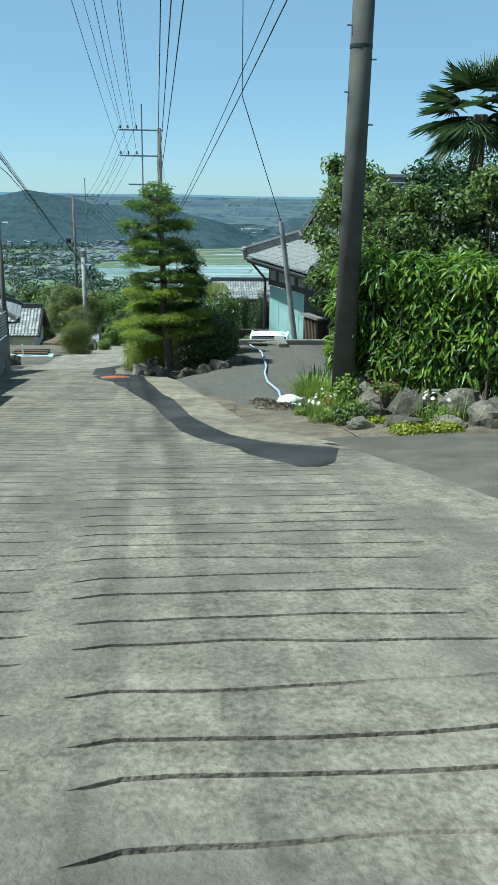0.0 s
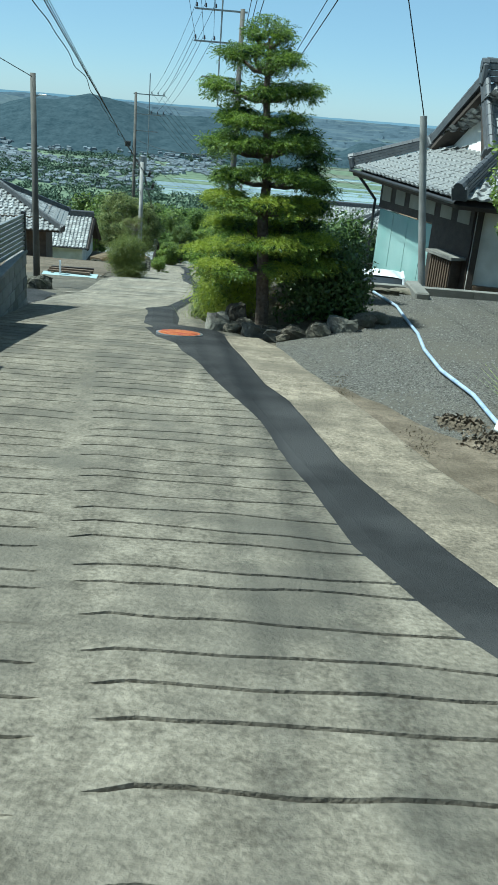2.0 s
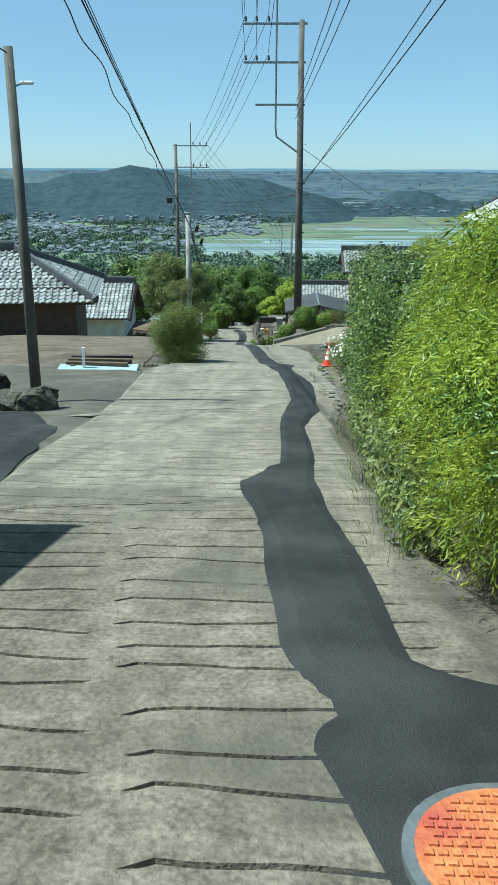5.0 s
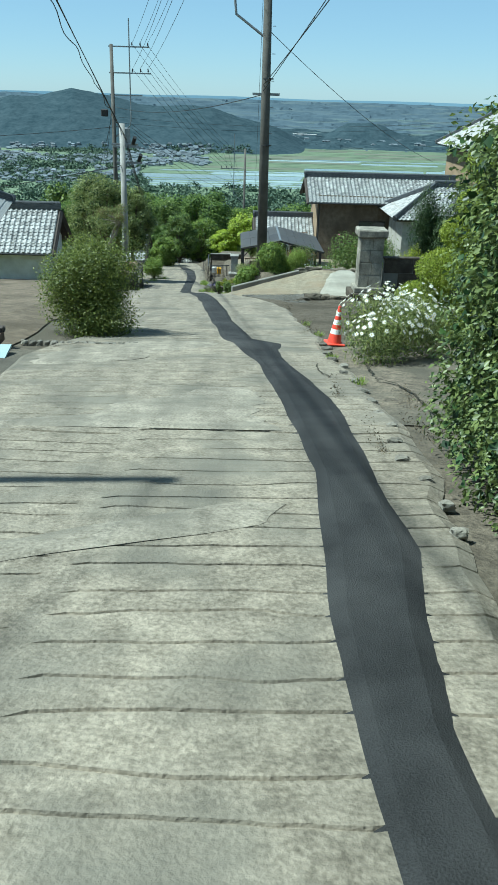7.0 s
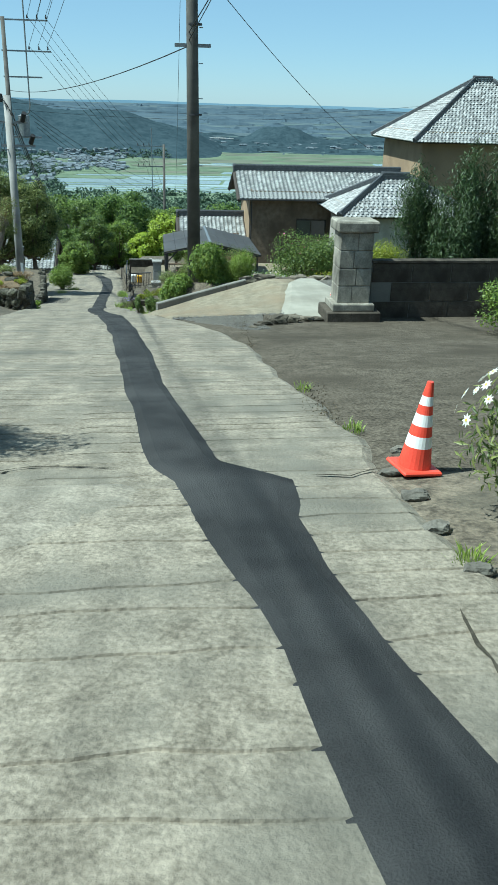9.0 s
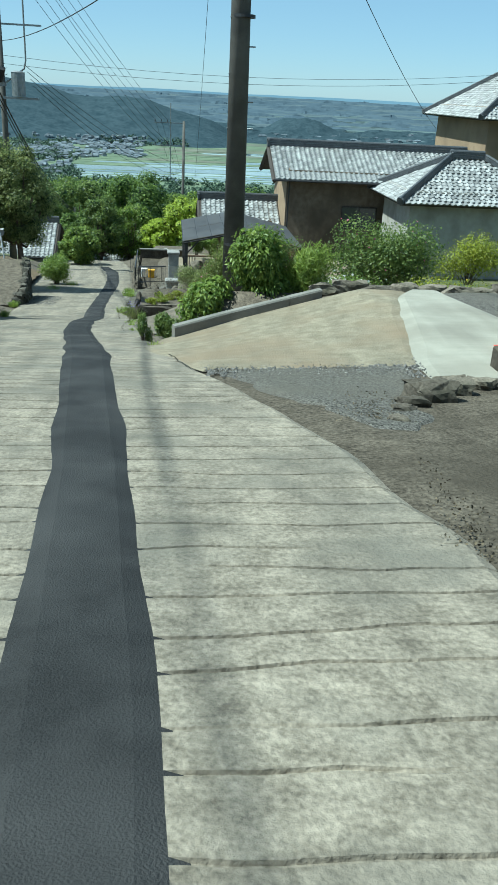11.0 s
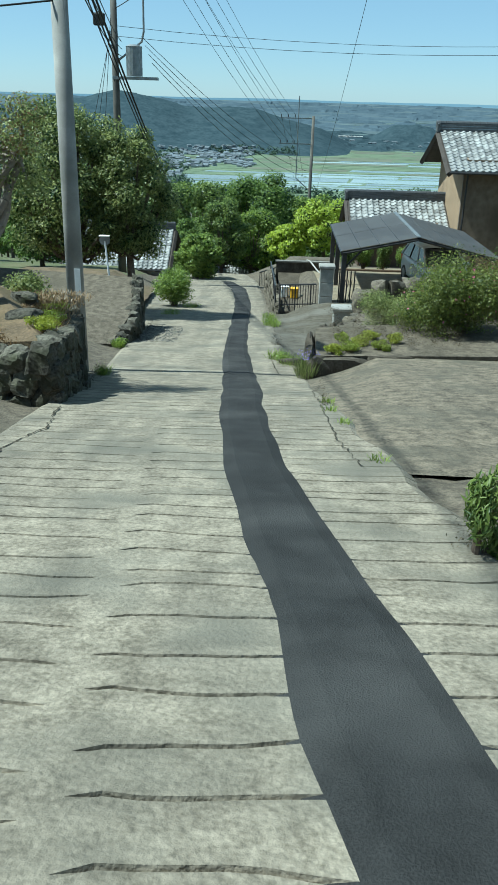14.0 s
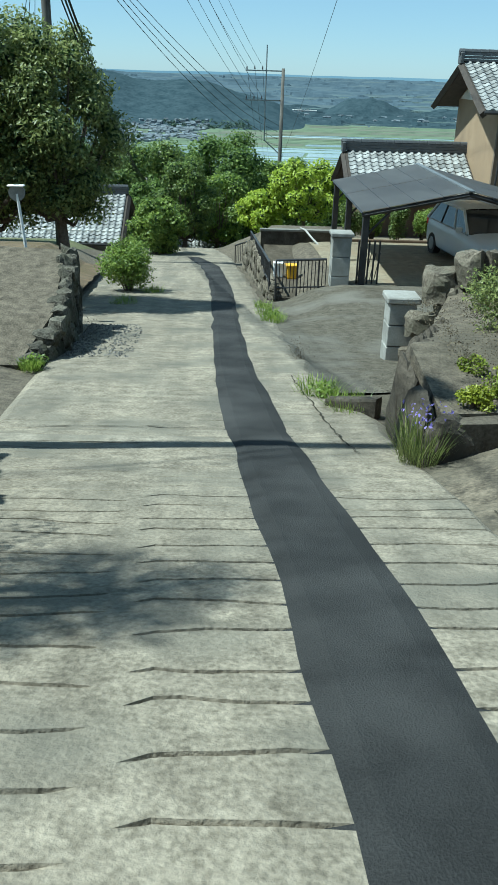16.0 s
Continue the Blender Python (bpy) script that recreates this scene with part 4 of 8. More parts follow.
def gable_house(name, x0, x1, y0, y1, z0, ze, zr, label, walls, over=0.7, front=None, left=None, windows=(), group=""):
    """A house with its ridge along x; eaves at ze, ridge at zr."""
    h = thing(name, (x0 + x1) / 2, (y0 + y1) / 2, z0, label, "house", group)
    inv = Matrix.Translation((-(x0 + x1) / 2, -(y0 + y1) / 2, -z0))

    def put(bm):
        for v in bm.verts:
            v.co = inv @ v.co
        return bm
    T = Vector(((x0 + x1) / 2, (y0 + y1) / 2, z0))
    ym = (y0 + y1) / 2
    part("wall", put(boxm(x0, x1, y0, y0 + 0.15, z0 - 0.5, ze + 0.1)), front or walls, h)
    part("wall", put(boxm(x0, x1, y1 - 0.15, y1, z0 - 0.5, ze + 0.1)), walls, h)
    for x, s in ((x0, 1), (x1, -1)):
        v = [Vector(p) - T for p in ((x, y0 + 0.15, z0 - 0.5), (x, y1 - 0.15, z0 - 0.5), (x, y1 - 0.15, ze + 0.1), (x, ym, zr - 0.15), (x, y0 + 0.15, ze + 0.1))]
        o = Vector((0.15 * s, 0, 0))
        vs = v + [p + o for p in v]
        fs = [(0, 1, 2, 3, 4), (9, 8, 7, 6, 5)] + [(i, i + 5, (i + 1) % 5 + 5, (i + 1) % 5) for i in range(5)]
        mesh_of("gable_wall", vs, fs, left or walls, h)
    sl = (zr - ze) / (ym - y0)
    ya, yb, zl = y0 - over, y1 + over, ze - over * sl
    xa, xb = x0 - over, x1 + over
    for (ea, eb, ra, rb) in (((xa, ya, zl), (xb, ya, zl), (xb, ym, zr), (xa, ym, zr)), ((xb, yb, zl), (xa, yb, zl), (xa, ym, zr), (xb, ym, zr))):
        p = [Vector(q) - T for q in (ea, eb, ra, rb)]
        slab_face("roof_deck", p, 0.12, DARK_WOOD, h)
        tile_slope(*p, h, pieces=150 if name == "brown_house" else 0)
    ridge_cap(Vector((xa, ym, zr + 0.08)) - T, Vector((xb, ym, zr + 0.08)) - T, h)
    for x in (xa, xb):
        for yy in (ya, yb):
            bm = bmesh.new()
            a, b = Vector((x, yy, zl - 0.12)) - T, Vector((x, ym, zr - 0.12)) - T
            rod(bm, a, b, 0.13, 0.13, 4)
            part("bargeboard", bm, DARK_WOOD, h)
    bm = bmesh.new()
    rod(bm, Vector((xa, ya - 0.05, zl - 0.06)) - T, Vector((xb, ya - 0.05, zl - 0.06)) - T, 0.055, 0.055, 8)
    part("gutter", bm, DARK_METAL, h)
    part("downpipe", rodm(Vector((x0 + 0.1, y0 - 0.08, z0)) - T, Vector((x0 + 0.1, y0 - 0.3, zl)) - T, 0.04), DARK_METAL, h)
    for (wx0, wx1, wz0, wz1) in windows:
        wn_ = thing("window", 0, 0, 0)
        wn_.parent = h
        part("pane", put(boxm(wx0, wx1, y0 - 0.03, y0 + 0.02, wz0, wz1)), WINDOW, wn_)
        bm = bmesh.new()
        for q in ((wx0 - 0.05, wx0 + 0.02, wz0 - 0.05, wz1 + 0.05), (wx1 - 0.02, wx1 + 0.05, wz0 - 0.05, wz1 + 0.05), (wx0, wx1, wz0 - 0.05, wz0 + 0.02), (wx0, wx1, wz1 - 0.02, wz1 + 0.05), ((wx0 + wx1) / 2 - 0.03, (wx0 + wx1) / 2 + 0.03, wz0, wz1)):
            box(bm, q[0], q[1], y0 - 0.07, y0 + 0.01, q[2], q[3])
        part("window_frame", put(bm), DARK_METAL, wn_)
    return h


BOARD_WALL = mat("weathered_brown_boards", (0.11, 0.085, 0.06), (0.19, 0.15, 0.11), 4, 0.85, 0.3, 40, stain=(0.09, 0.07, 0.05), stain_scale=0.6, streak=0.15)
bh = gable_house("brown_house", 5.8, 15.8, 93.2, 98.8, -15.3, -10.04, -8.9, "two-storey tan and brown clay-walled house with grey tiled roof", CLAY_WALL, 0.8, BOARD_WALL,
                 windows=((9.0, 10.9, -12.9, -11.8), (11.6, 13.4, -12.9, -11.8)))
gv_ = [Vector(p) - Vector((10.8, 96, -15.3)) for p in ((5.77, 93.5, -10.15), (5.77, 98.5, -10.15), (5.77, 96, -9.15), (5.82, 93.5, -10.15), (5.82, 98.5, -10.15), (5.82, 96, -9.15))]
mesh_of("gable_plaster", gv_, [(0, 1, 2), (5, 4, 3), (0, 3, 4, 1), (1, 4, 5, 2), (2, 5, 3, 0)], PLASTER, bh, "white plaster gable")
gable_house("storehouse", 1.7, 5.3, 94.8, 98.9, -15.3, -13.03, -12.05, "small storehouse with grey tiled roof behind the carport", BROWN_WOOD, 0.55)
gable_house("cottage", -13.5, -8.6, 102, 107, -18.5, -16.3, -14.9, "low house with weathered grey tiled roof among trees", PLASTER, 0.6, group="houses below the lane")
gable_house("cottage", -7.6, -3.4, 122, 127, -24.5, -21.9, -20.6, "low house with pale tiled roof among trees", PLASTER, 0.6, group="houses below the lane")
gable_house("barn", -16.0, -10.6, 75.2, 79.5, -12.7, -11.0, -9.4, "shed with pale grey tiled roof", PLASTER, 0.5)


def hip_house(name, x0, x1, y0, y1, z0, ze, zr, inset, label, walls, over=0.8, pieces=0):
    h = thing(name, (x0 + x1) / 2, (y0 + y1) / 2, z0, label, "house")
    T = Vector(((x0 + x1) / 2, (y0 + y1) / 2, z0))
    ym = (y0 + y1) / 2
    for q in ((x0, x1, y0, y0 + 0.15), (x0, x1, y1 - 0.15, y1), (x0, x0 + 0.15, y0 + 0.15, y1 - 0.15), (x1 - 0.15, x1, y0 + 0.15, y1 - 0.15)):
        bm = boxm(*q, z0 - 0.6, ze + 0.1)
        bmesh.ops.translate(bm, verts=bm.verts, vec=-T)
        part("wall", bm, walls, h)
    sl = (zr - ze) / (ym - y0)
    zl = ze - over * sl
    A, B, C, D = ((x0 - over, y0 - over, zl), (x1 + over, y0 - over, zl), (x1 + over, y1 + over, zl), (x0 - over, y1 + over, zl))
    R0, R1 = (x0 + inset, ym, zr), (x1 - inset, ym, zr)
    for f in ((A, B, R1, R0), (C, D, R0, R1), (D, A, R0, R0), (B, C, R1, R1)):
        p = [Vector(q) - T for q in f]
        slab_face("roof_deck", p if p[2] != p[3] else p[:3], 0.12, DARK_WOOD, h)
        tile_slope(*p, h, pieces=pieces)
    ridge_cap(Vector(R0) - T + Vector((0, 0, 0.1)), Vector(R1) - T + Vector((0, 0, 0.1)), h)
    for a, r in ((A, R0), (D, R0), (B, R1), (C, R1)):
        ridge_cap(Vector(a) - T + Vector((0, 0, 0.1)), Vector(r) - T + Vector((0, 0, 0.1)), h, 0.22, 0.2)
    return h


hip_house("main_house", 19.9, 32.4, 102, 113, -14.5, -6.4, -2.6, 5.5, "large two-storey house with tiled hip roof and tan walls", CLAY_WALL, 0.9)
hip_house("annex", 11.1, 18.0, 87.2, 92.4, -14.0, -10.3, -8.8, 2.6, "low house wing with tiled hip roof and dull plaster walls", DULL_PLASTER, 0.7)
oh = hip_house("old_house", -22.0, -9.0, 57.6, 63.4, -9.9, -6.56, -5.15, 2.85, "old low house with wide grey tiled hip roof", BROWN_WOOD, 0.9, 75)
oh.matrix_basis = pose(-16.02, 59.23, -10.38, 0, 0, 9.5)

# the old house beside the gravel yard: hip-and-gable roof, pale green sheet wall
T = thing("teal_house", 9.5, 36, -6.3, "old house with grey tiled hip-and-gable roof and pale green sheet wall", "house")
O = Vector((9.5, 36, -6.3))
def tv(*p):
    return Vector(p) - O
def tbox(*q, bevel=0.0):
    bm = boxm(*q, bevel=bevel)
    bmesh.ops.translate(bm, verts=bm.verts, vec=-O)
    return bm
A0, A1 = tv(4.78, 38.6, -2.05), tv(6.55, 32.1, -2.2)       # eave towards the lane
U0, U1 = tv(7.25, 37.6, -1.22), tv(7.98, 34.2, -1.28)       # foot of the small gable
PK = tv(8.1, 35.9, 0.45)
E1 = tv(17, 30.6, -2.4)
OUT = Vector((-0.5, 0, 0))
UR, PR = tv(17, 33.4, -1.25), tv(17, 35.2, 0.45)
B0, B1 = tv(17, 41.5, -2.1), tv(17, 38.5, -1.2)
for f in ((A0, A1, U1, U0), (A1, E1, UR, U1), (U1 + OUT, UR, PR, PK + OUT), (B1, U0 + OUT, PK + OUT, PR), (B0, A0, U0, B1)):
    slab_face("roof_deck", [p - Vector((0, 0, 0.16)) for p in f], 0.10, DARK_WOOD, T)
    tile_slope(*f, T, 0.27, 0.24, pieces=150)
ridge_cap(PK + Vector((-0.5, 0, 0.1)), PR + Vector((0, 0, 0.1)), T, 0.34, 0.45)
ridge_cap(A1 + Vector((0, 0, 0.1)), U1 + Vector((0, 0, 0.12)), T, 0.26, 0.24)
ridge_cap(A0 + Vector((0, 0, 0.1)), U0 + Vector((0, 0, 0.12)), T, 0.26, 0.24)
ridge_cap(U1 + Vector((-0.35, 0, 0.1)), PK + Vector((-0.45, 0, 0.05)), T, 0.24, 0.2)
ridge_cap(U0 + Vector((-0.35, 0, 0.1)), PK + Vector((-0.45, 0, 0.05)), T, 0.24, 0.2)
mesh_of("gable_panel", [U0 + Vector((0.05, 0, 0)), U1 + Vector((0.05, 0, 0)), PK + Vector((0.05, 0, 0)), U0 + Vector((0.2, 0, 0)), U1 + Vector((0.2, 0, 0)), PK + Vector((0.2, 0, 0))],
        [(0, 1, 2), (5, 4, 3), (0, 3, 4, 1), (1, 4, 5, 2), (2, 5, 3, 0)], PLASTER, T, "white plaster gable")
for a in (U0, U1):
    part("bargeboard", rodm(a + Vector((-0.35, 0, -0.1)), PK + Vector((-0.4, 0, -0.1)), 0.11, 0.11, 4), DARK_WOOD, T)
W0, W1 = Vector((5.7, 38.0, 0)), Vector((7.25, 32.9, 0))
def wall_run(name, p, q, z0, z1, mt, thick=0.12, label=""):
    d = (q - p).normalized()
    s = Vector((-d.y, d.x, 0)) * thick / 2
    v = [p + s, q + s, q - s, p - s]
    vs = [Vector((w_.x, w_.y, z)) - O for z in (z0, z1) for w_ in v]
    return mesh_of(name, vs, [(0, 1, 2, 3), (7, 6, 5, 4), (0, 4, 5, 1), (1, 5, 6, 2), (2, 6, 7, 3), (3, 7, 4, 0)], mt, T, label)
n = 7
for i in range(n):
    p, q = W0.lerp(W1, i / n * 0.62), W0.lerp(W1, (i + 0.985) / n * 0.62)
    wall_run("sheet_panel", p, q, -6.4, -3.15, TEAL, 0.05 + 0.015 * (i % 2))
wall_run("upper_wall", W0, W1, -3.1, -2.2, DARK_WOOD, 0.16)
for i in range(6):
    wall_run("plaster_panel", W0.lerp(W1, i / 6 + 0.03), W0.lerp(W1, (i + 1) / 6 - 0.03), -2.88, -2.4, PALE_CONCRETE, 0.19)
wall_run("lower_wall", W0.lerp(W1, 0.62), W1, -6.4, -3.1, DARK_WOOD, 0.1)
wall_run("front_wall", W1, Vector((17, 31.6, 0)), -6.4, -2.3, PLASTER, 0.15)
for i in range(5):
    a = Vector((7.25 + i * 1.9, 32.84 - 0.247 * i, 0))
    wall_run("post", a, a + Vector((0.14, -0.02, 0)), -6.4, -2.3, DARK_WOOD, 0.24)
wall_run("front_board", Vector((7.4, 32.75, 0)), Vector((17, 31.5, 0)), -6.4, -4.3, BROWN_WOOD, 0.2)
wall_run("bay_window", W0.lerp(W1, 0.76) + Vector((-0.2, -0.06, 0)), W0.lerp(W1, 0.96) + Vector((-0.2, -0.06, 0)), -4.9, -3.75, DARK_WOOD, 0.3, "dark lattice bay window")
wall_run("bay_roof", W0.lerp(W1, 0.73) + Vector((-0.22, -0.06, 0)), W0.lerp(W1, 0.99) + Vector((-0.22, -0.06, 0)), -3.75, -3.68, GREY_CONCRETE, 0.5)
for i in range(9):
    p = W0.lerp(W1, 0.77 + i * 0.022) + Vector((-0.36, -0.11, 0))
    wall_run("lattice", p, p + Vector((0.02, -0.04, 0)), -4.85, -3.8, BROWN_WOOD, 0.05)
tube("gutter", [A0 + Vector((-0.08, 0, -0.1)), A1 + Vector((-0.08, -0.05, -0.1))], 0.05, DARK_METAL, T)
tube("downpipe", [A0 + Vector((0.1, -0.3, -0.15)), tv(5.5, 38.1, -2.9), tv(5.45, 38.0, -6.2)], 0.045, DARK_METAL, T)


# ---- poles and wires ----
def utility_pole(x, y, z0, z1, r0, r1, material, label, lean=0.0, name="utility_pole"):
    h = thing(name, x, y, z0, label, "utility pole")
    part("shaft", rodm((0, 0, -0.6), (lean, 0, z1 - z0), r0, r1, 28), material, h, smooth=True)
    return h


def arm(h, z, x0, x1, insulators, dz=0.0, y=0.0, r=0.045, up=True):
    bm = bmesh.new()
    box(bm, x0, x1, y - r, y + r, z - r, z + r)
    part("crossarm", bm, STEEL if z < 60 else STEEL, h, "dark steel crossarm")
    for x in insulators:
        bm = bmesh.new()
        rod(bm, (x, y, z + r), (x, y, z + 0.14), 0.015, 0.015, 6)
        rod(bm, (x, y, z + 0.10), (x, y, z + 0.20), 0.065, 0.05, 10)
        rod(bm, (x, y, z + 0.20), (x, y, z + 0.30), 0.05, 0.035, 10)
        part("insulator", bm, CERAMIC, h)


pa = utility_pole(4.98, 18.5, -3.2, 6.5, 0.185, 0.15, POLE_DARK, "tall weathered concrete utility pole with climbing bolts", 0.06)
for i in range(14):
    s = 1 if i % 2 else -1
    part("step_bolt", rodm((0.03 + 0.14 * s, -0.03, 1.4 + i * 0.45), (0.03 + 0.23 * s, -0.06, 1.4 + i * 0.45), 0.012, 0.012, 6), STEEL, pa)
for z in (5.6,):
    part("steel_band", rodm((0.035, 0, z), (0.035, 0, z + 0.05), 0.172, 0.172, 20), DARK_METAL, pa)

pb = utility_pole(0.72, 63.0, -10.8, 4.35, 0.205, 0.125, POLE_DARK, "tall weathered utility pole carrying two insulated crossarms", -0.12)
for i in range(18):
    s = 1 if i % 2 else -1
    part("step_bolt", rodm((0.12 * s, -0.02, 2.2 + i * 0.45), (0.23 * s, -0.05, 2.2 + i * 0.45), 0.012, 0.012, 6), STEEL, pb)
for z in (1.9, 5.8, 8.1):
    part("steel_band", rodm((0, 0, z), (0, 0, z + 0.05), 0.21, 0.21, 20), DARK_METAL, pb)
arm(pb, 15.0, -2.75, 0.15, (-2.65, -2.15, -1.6))
arm(pb, 13.4, -2.75, 0.1, (-2.65, -2.15, -1.6))
arm(pb, 11.6, -2.2, 0.1, ())
tube("bracket", [(-1.25, 0, 16.6), (-1.25, 0, 10.6), (-1.2, 0, 10.2), (-0.1, 0, 9.45)], 0.045, STEEL, pb)
arm(pb, 7.6, -0.55, 0.45, ())

pc = utility_pole(-9.6, 96, -16.0, -0.1, 0.20, 0.12, POLE_DARK, "utility pole with crossarms and grey transformer")
arm(pc, 15.75, -0.2, 2.75, (1.5, 2.1, 2.65))
arm(pc, 14.0, -0.2, 2.85, (1.5, 2.1, 2.65))
arm(pc, 12.5, -0.2, 2.2, ())
tube("bracket", [(1.3, 0, 17.6), (1.3, 0, 10.8), (1.2, 0, 10.4), (0.1, 0, 9.6)], 0.045, STEEL, pc)
bm = bmesh.new()
rod(bm, (0.85, 0, 9.0), (0.85, 0, 10.2), 0.36, 0.36, 16)
rod(bm, (0.85, 0, 10.2), (0.85, 0, 10.28), 0.38, 0.2, 16)
part("transformer", bm, STEEL, pc, "grey cylindrical transformer")
part("transformer_shelf", boxm(-0.1, 1.9, -0.25, 0.25, 8.86, 8.98), STEEL, pc)
part("cable_box", boxm(-0.9, -0.4, -0.15, 0.15, 11.0, 11.5, bevel=0.05), BLACK_RUBBER, pc)

pd = utility_pole(-5.66, 70.5, -12.5, -4.6, 0.16, 0.125, POLE, "plain grey concrete utility pole beside the stone planter")
part("notice_plate", boxm(0.03, 0.13, -0.155, -0.135, 1.5, 1.95), CONE_WHITE, pd, "pale plate strapped to the pole")
arm(pd, 7.0, -0.5, 0.7, ())
arm(pd, 6.2, -0.3, 0.9, ())
for x, z in ((0.5, 7.05), (0.75, 6.3)):
    part("cable_joint", rodm((x, -0.1, z), (x + 0.12, -0.3, z + 0.28), 0.09, 0.09, 10), BLACK_RUBBER, pd)

pe = utility_pole(-4.1, 35.2, -5.8, -0.25, 0.095, 0.07, POLE_DARK, "slim grey steel lamp pole with small street light", 0.0, "lamp_pole")
part("lamp_arm", rodm((0.05, 0, 5.0), (0.2, -0.05, 5.04), 0.015, 0.015, 6), STEEL, pe)
part("lamp_head", boxm(0.16, 0.36, -0.10, 0.0, 5.02, 5.07, bevel=0.015), CONE_WHITE, pe, "small pale street light head")

pf5 = utility_pole(0.7, 133, -24.5, -9.1, 0.19, 0.12, POLE_DARK, "utility pole with crossarms below the lane")
arm(pf5, 15.2, -2.9, 0.1, (-2.8, -2.2, -1.6))
arm(pf5, 13.1, -2.9, 0.1, (-2.8, -2.2, -1.6))
tube("bracket", [(-1.3, 0, 17.0), (-1.3, 0, 10.2), (-0.1, 0, 9.2)], 0.045, STEEL, pf5)
part("transformer", rodm((0.45, 0, 6.6), (0.45, 0, 7.6), 0.3, 0.3, 14), STEEL, pf5)
utility_pole(-8.8, 120.6, -22.5, -16.0, 0.13, 0.1, POLE, "short grey utility pole among trees")
utility_pole(3.6, 205, -36, -24.5, 0.15, 0.1, POLE_DARK, "utility pole far below among trees")

gp = thing("guy_pole", 6.14, 31.75, -4.3, "leaning grey stay pole beside the gravel yard", "pole")
part("shaft", rodm((0.1, 0, -2.2), (-0.78, 0, 3.8), 0.095, 0.08, 18), POLE, gp)

def wire(a, b, sag, r, n=14, name="power_line", label="thin black overhead power line"):
    a, b = Vector(a), Vector(b)
    pts = [a.lerp(b, i / n) - Vector((0, 0, 4 * sag * (i / n) * (1 - i / n))) for i in range(n + 1)]
    return tagged(tube(name, pts, r, BLACK_RUBBER, None, 1), label, "cable", "overhead lines")


for k, x in enumerate((-1.97, -1.47, -0.92)):
    wire((x, 63, 4.5), (0.9 + 0.75 * k, -14, 12.5), 1.0, 0.010)
    wire((x, 63, 2.9), (1.1 + 0.75 * k, -14, 10.9), 1.0, 0.010)
    wire((x, 63, 4.5), (-8.1 + 0.55 * k, 96, -0.05), 0.5, 0.012)
    wire((x, 63, 2.9), (-8.1 + 0.55 * k, 96, -1.7), 0.5, 0.012)
    wire((-8.1 + 0.55 * k, 96, -0.05), (-2.1 + 0.6 * k, 133, -9.0), 0.5, 0.012)
    wire((-8.1 + 0.55 * k, 96, -1.7), (-2.1 + 0.6 * k, 133, -11.1), 0.5, 0.012)
    wire((-2.1 + 0.6 * k, 133, -9.0), (2.0 + 0.6 * k, 205, -24.4), 1.0, 0.012)
for k in range(3):
    wire((0.4, 63, 0.9 - 0.35 * k), (3.4 + 0.35 * k, -14, 8.8 - 0.2 * k), 1.1, 0.012)
wire((0.55, 63, -2.9), (4.75, 18.5, 4.7), 0.4, 0.014)
wire((0.55, 63, -3.1), (4.9, 18.5, 5.6), 0.3, 0.012)
wire((4.75, 18.5, 4.7), (5.6, -14, 9.5), 0.4, 0.014)
wire((4.9, 18.5, 5.6), (6.2, -14, 10.2), 0.4, 0.016)
for k in range(3):
    wire((0.69 + 0.10 * k, -6, 5.72 + 0.10 * k), (-5.45, 70.5, -5.3 - 0.06 * k), 0.12 + 0.05 * k, 0.012 - 0.003 * k, label="thick black overhead service cable")
wav = [Vector((-0.47, -6, 6.68)).lerp(Vector((-5.45, 70.5, -5.3)), i / 160) + Vector((0.035 * math.sin(i * 0.9), 0, 0.05 * math.sin(i * 0.63))) for i in range(161)]
tagged(tube("telephone_cable", wav, 0.011, BLACK_RUBBER, None, 1), "thin wavy black telephone cable", "cable", "overhead lines")
for k in range(3):
    wire((-5.45, 70.5, -5.4 - 0.2 * k), (-8.8, 120.6, -16.1 - 0.1 * k), 0.9, 0.024 - 0.005 * k)
for k in range(4):
    wire((-8.4 + 0.15 * k, 96, -5.4 - 0.35 * k), (0.5, 133, -13.2 - 0.5 * k), 0.7 + 0.1 * k, 0.013)
for k in range(3):
    wire((-9.3, 96, -5.6 - 0.3 * k), (-5.5, 70.5, -5.2 - 0.35 * k), 0.25, 0.014)
    wire((-9.7, 96, -4.2 - 0.4 * k), (-12.5 - k, 104, -16.0 - 0.3 * k), 0.3, 0.012)
wire((0.5, 63, 3.6), (3.6, 205, -24.6), 2.0, 0.011)
wire((0.6, 63, -3.2), (-9.5, 96, -4.3), 0.5, 0.016)
wire((0.6, 63, -1.0), (14.9, 97, -7.6), 0.5, 0.012)
wire((-9.5, 96, -5.0), (26, 100, -3.6), 1.0, 0.010)
wire((-9.5, 96, -5.4), (26, 100, -3.9), 1.0, 0.010)
wire((-5.55, 70.5, -4.7), (-24, 62, -5.2), 0.4, 0.012)
wire((-5.55, 70.5, -6.4), (-24, 60, -8.2), 0.4, 0.016)
wire((-4.1, 35.2, -0.35), (-8.5, 14, 5.0), 0.3, 0.010)
wire((5.4, 31.75, -0.6), (4.0, 30.2, 2.95), 0.0, 0.013)
wire((4.0, 30.2, 2.95), (3.6, 24, 6.0), 0.1, 0.010)
wire((4.9, 18.5, 4.9), (20, 32, 4.5), 0.5, 0.010)
wire((4.9, 18.5, 4.9), (-12, 40, 7.5), 0.5, 0.010)


# ---- plants ----
def rows_between(a, b, n):
    return [tuple(Vector(a).lerp(Vector(b), i / max(1, n - 1))) for i in range(n)]


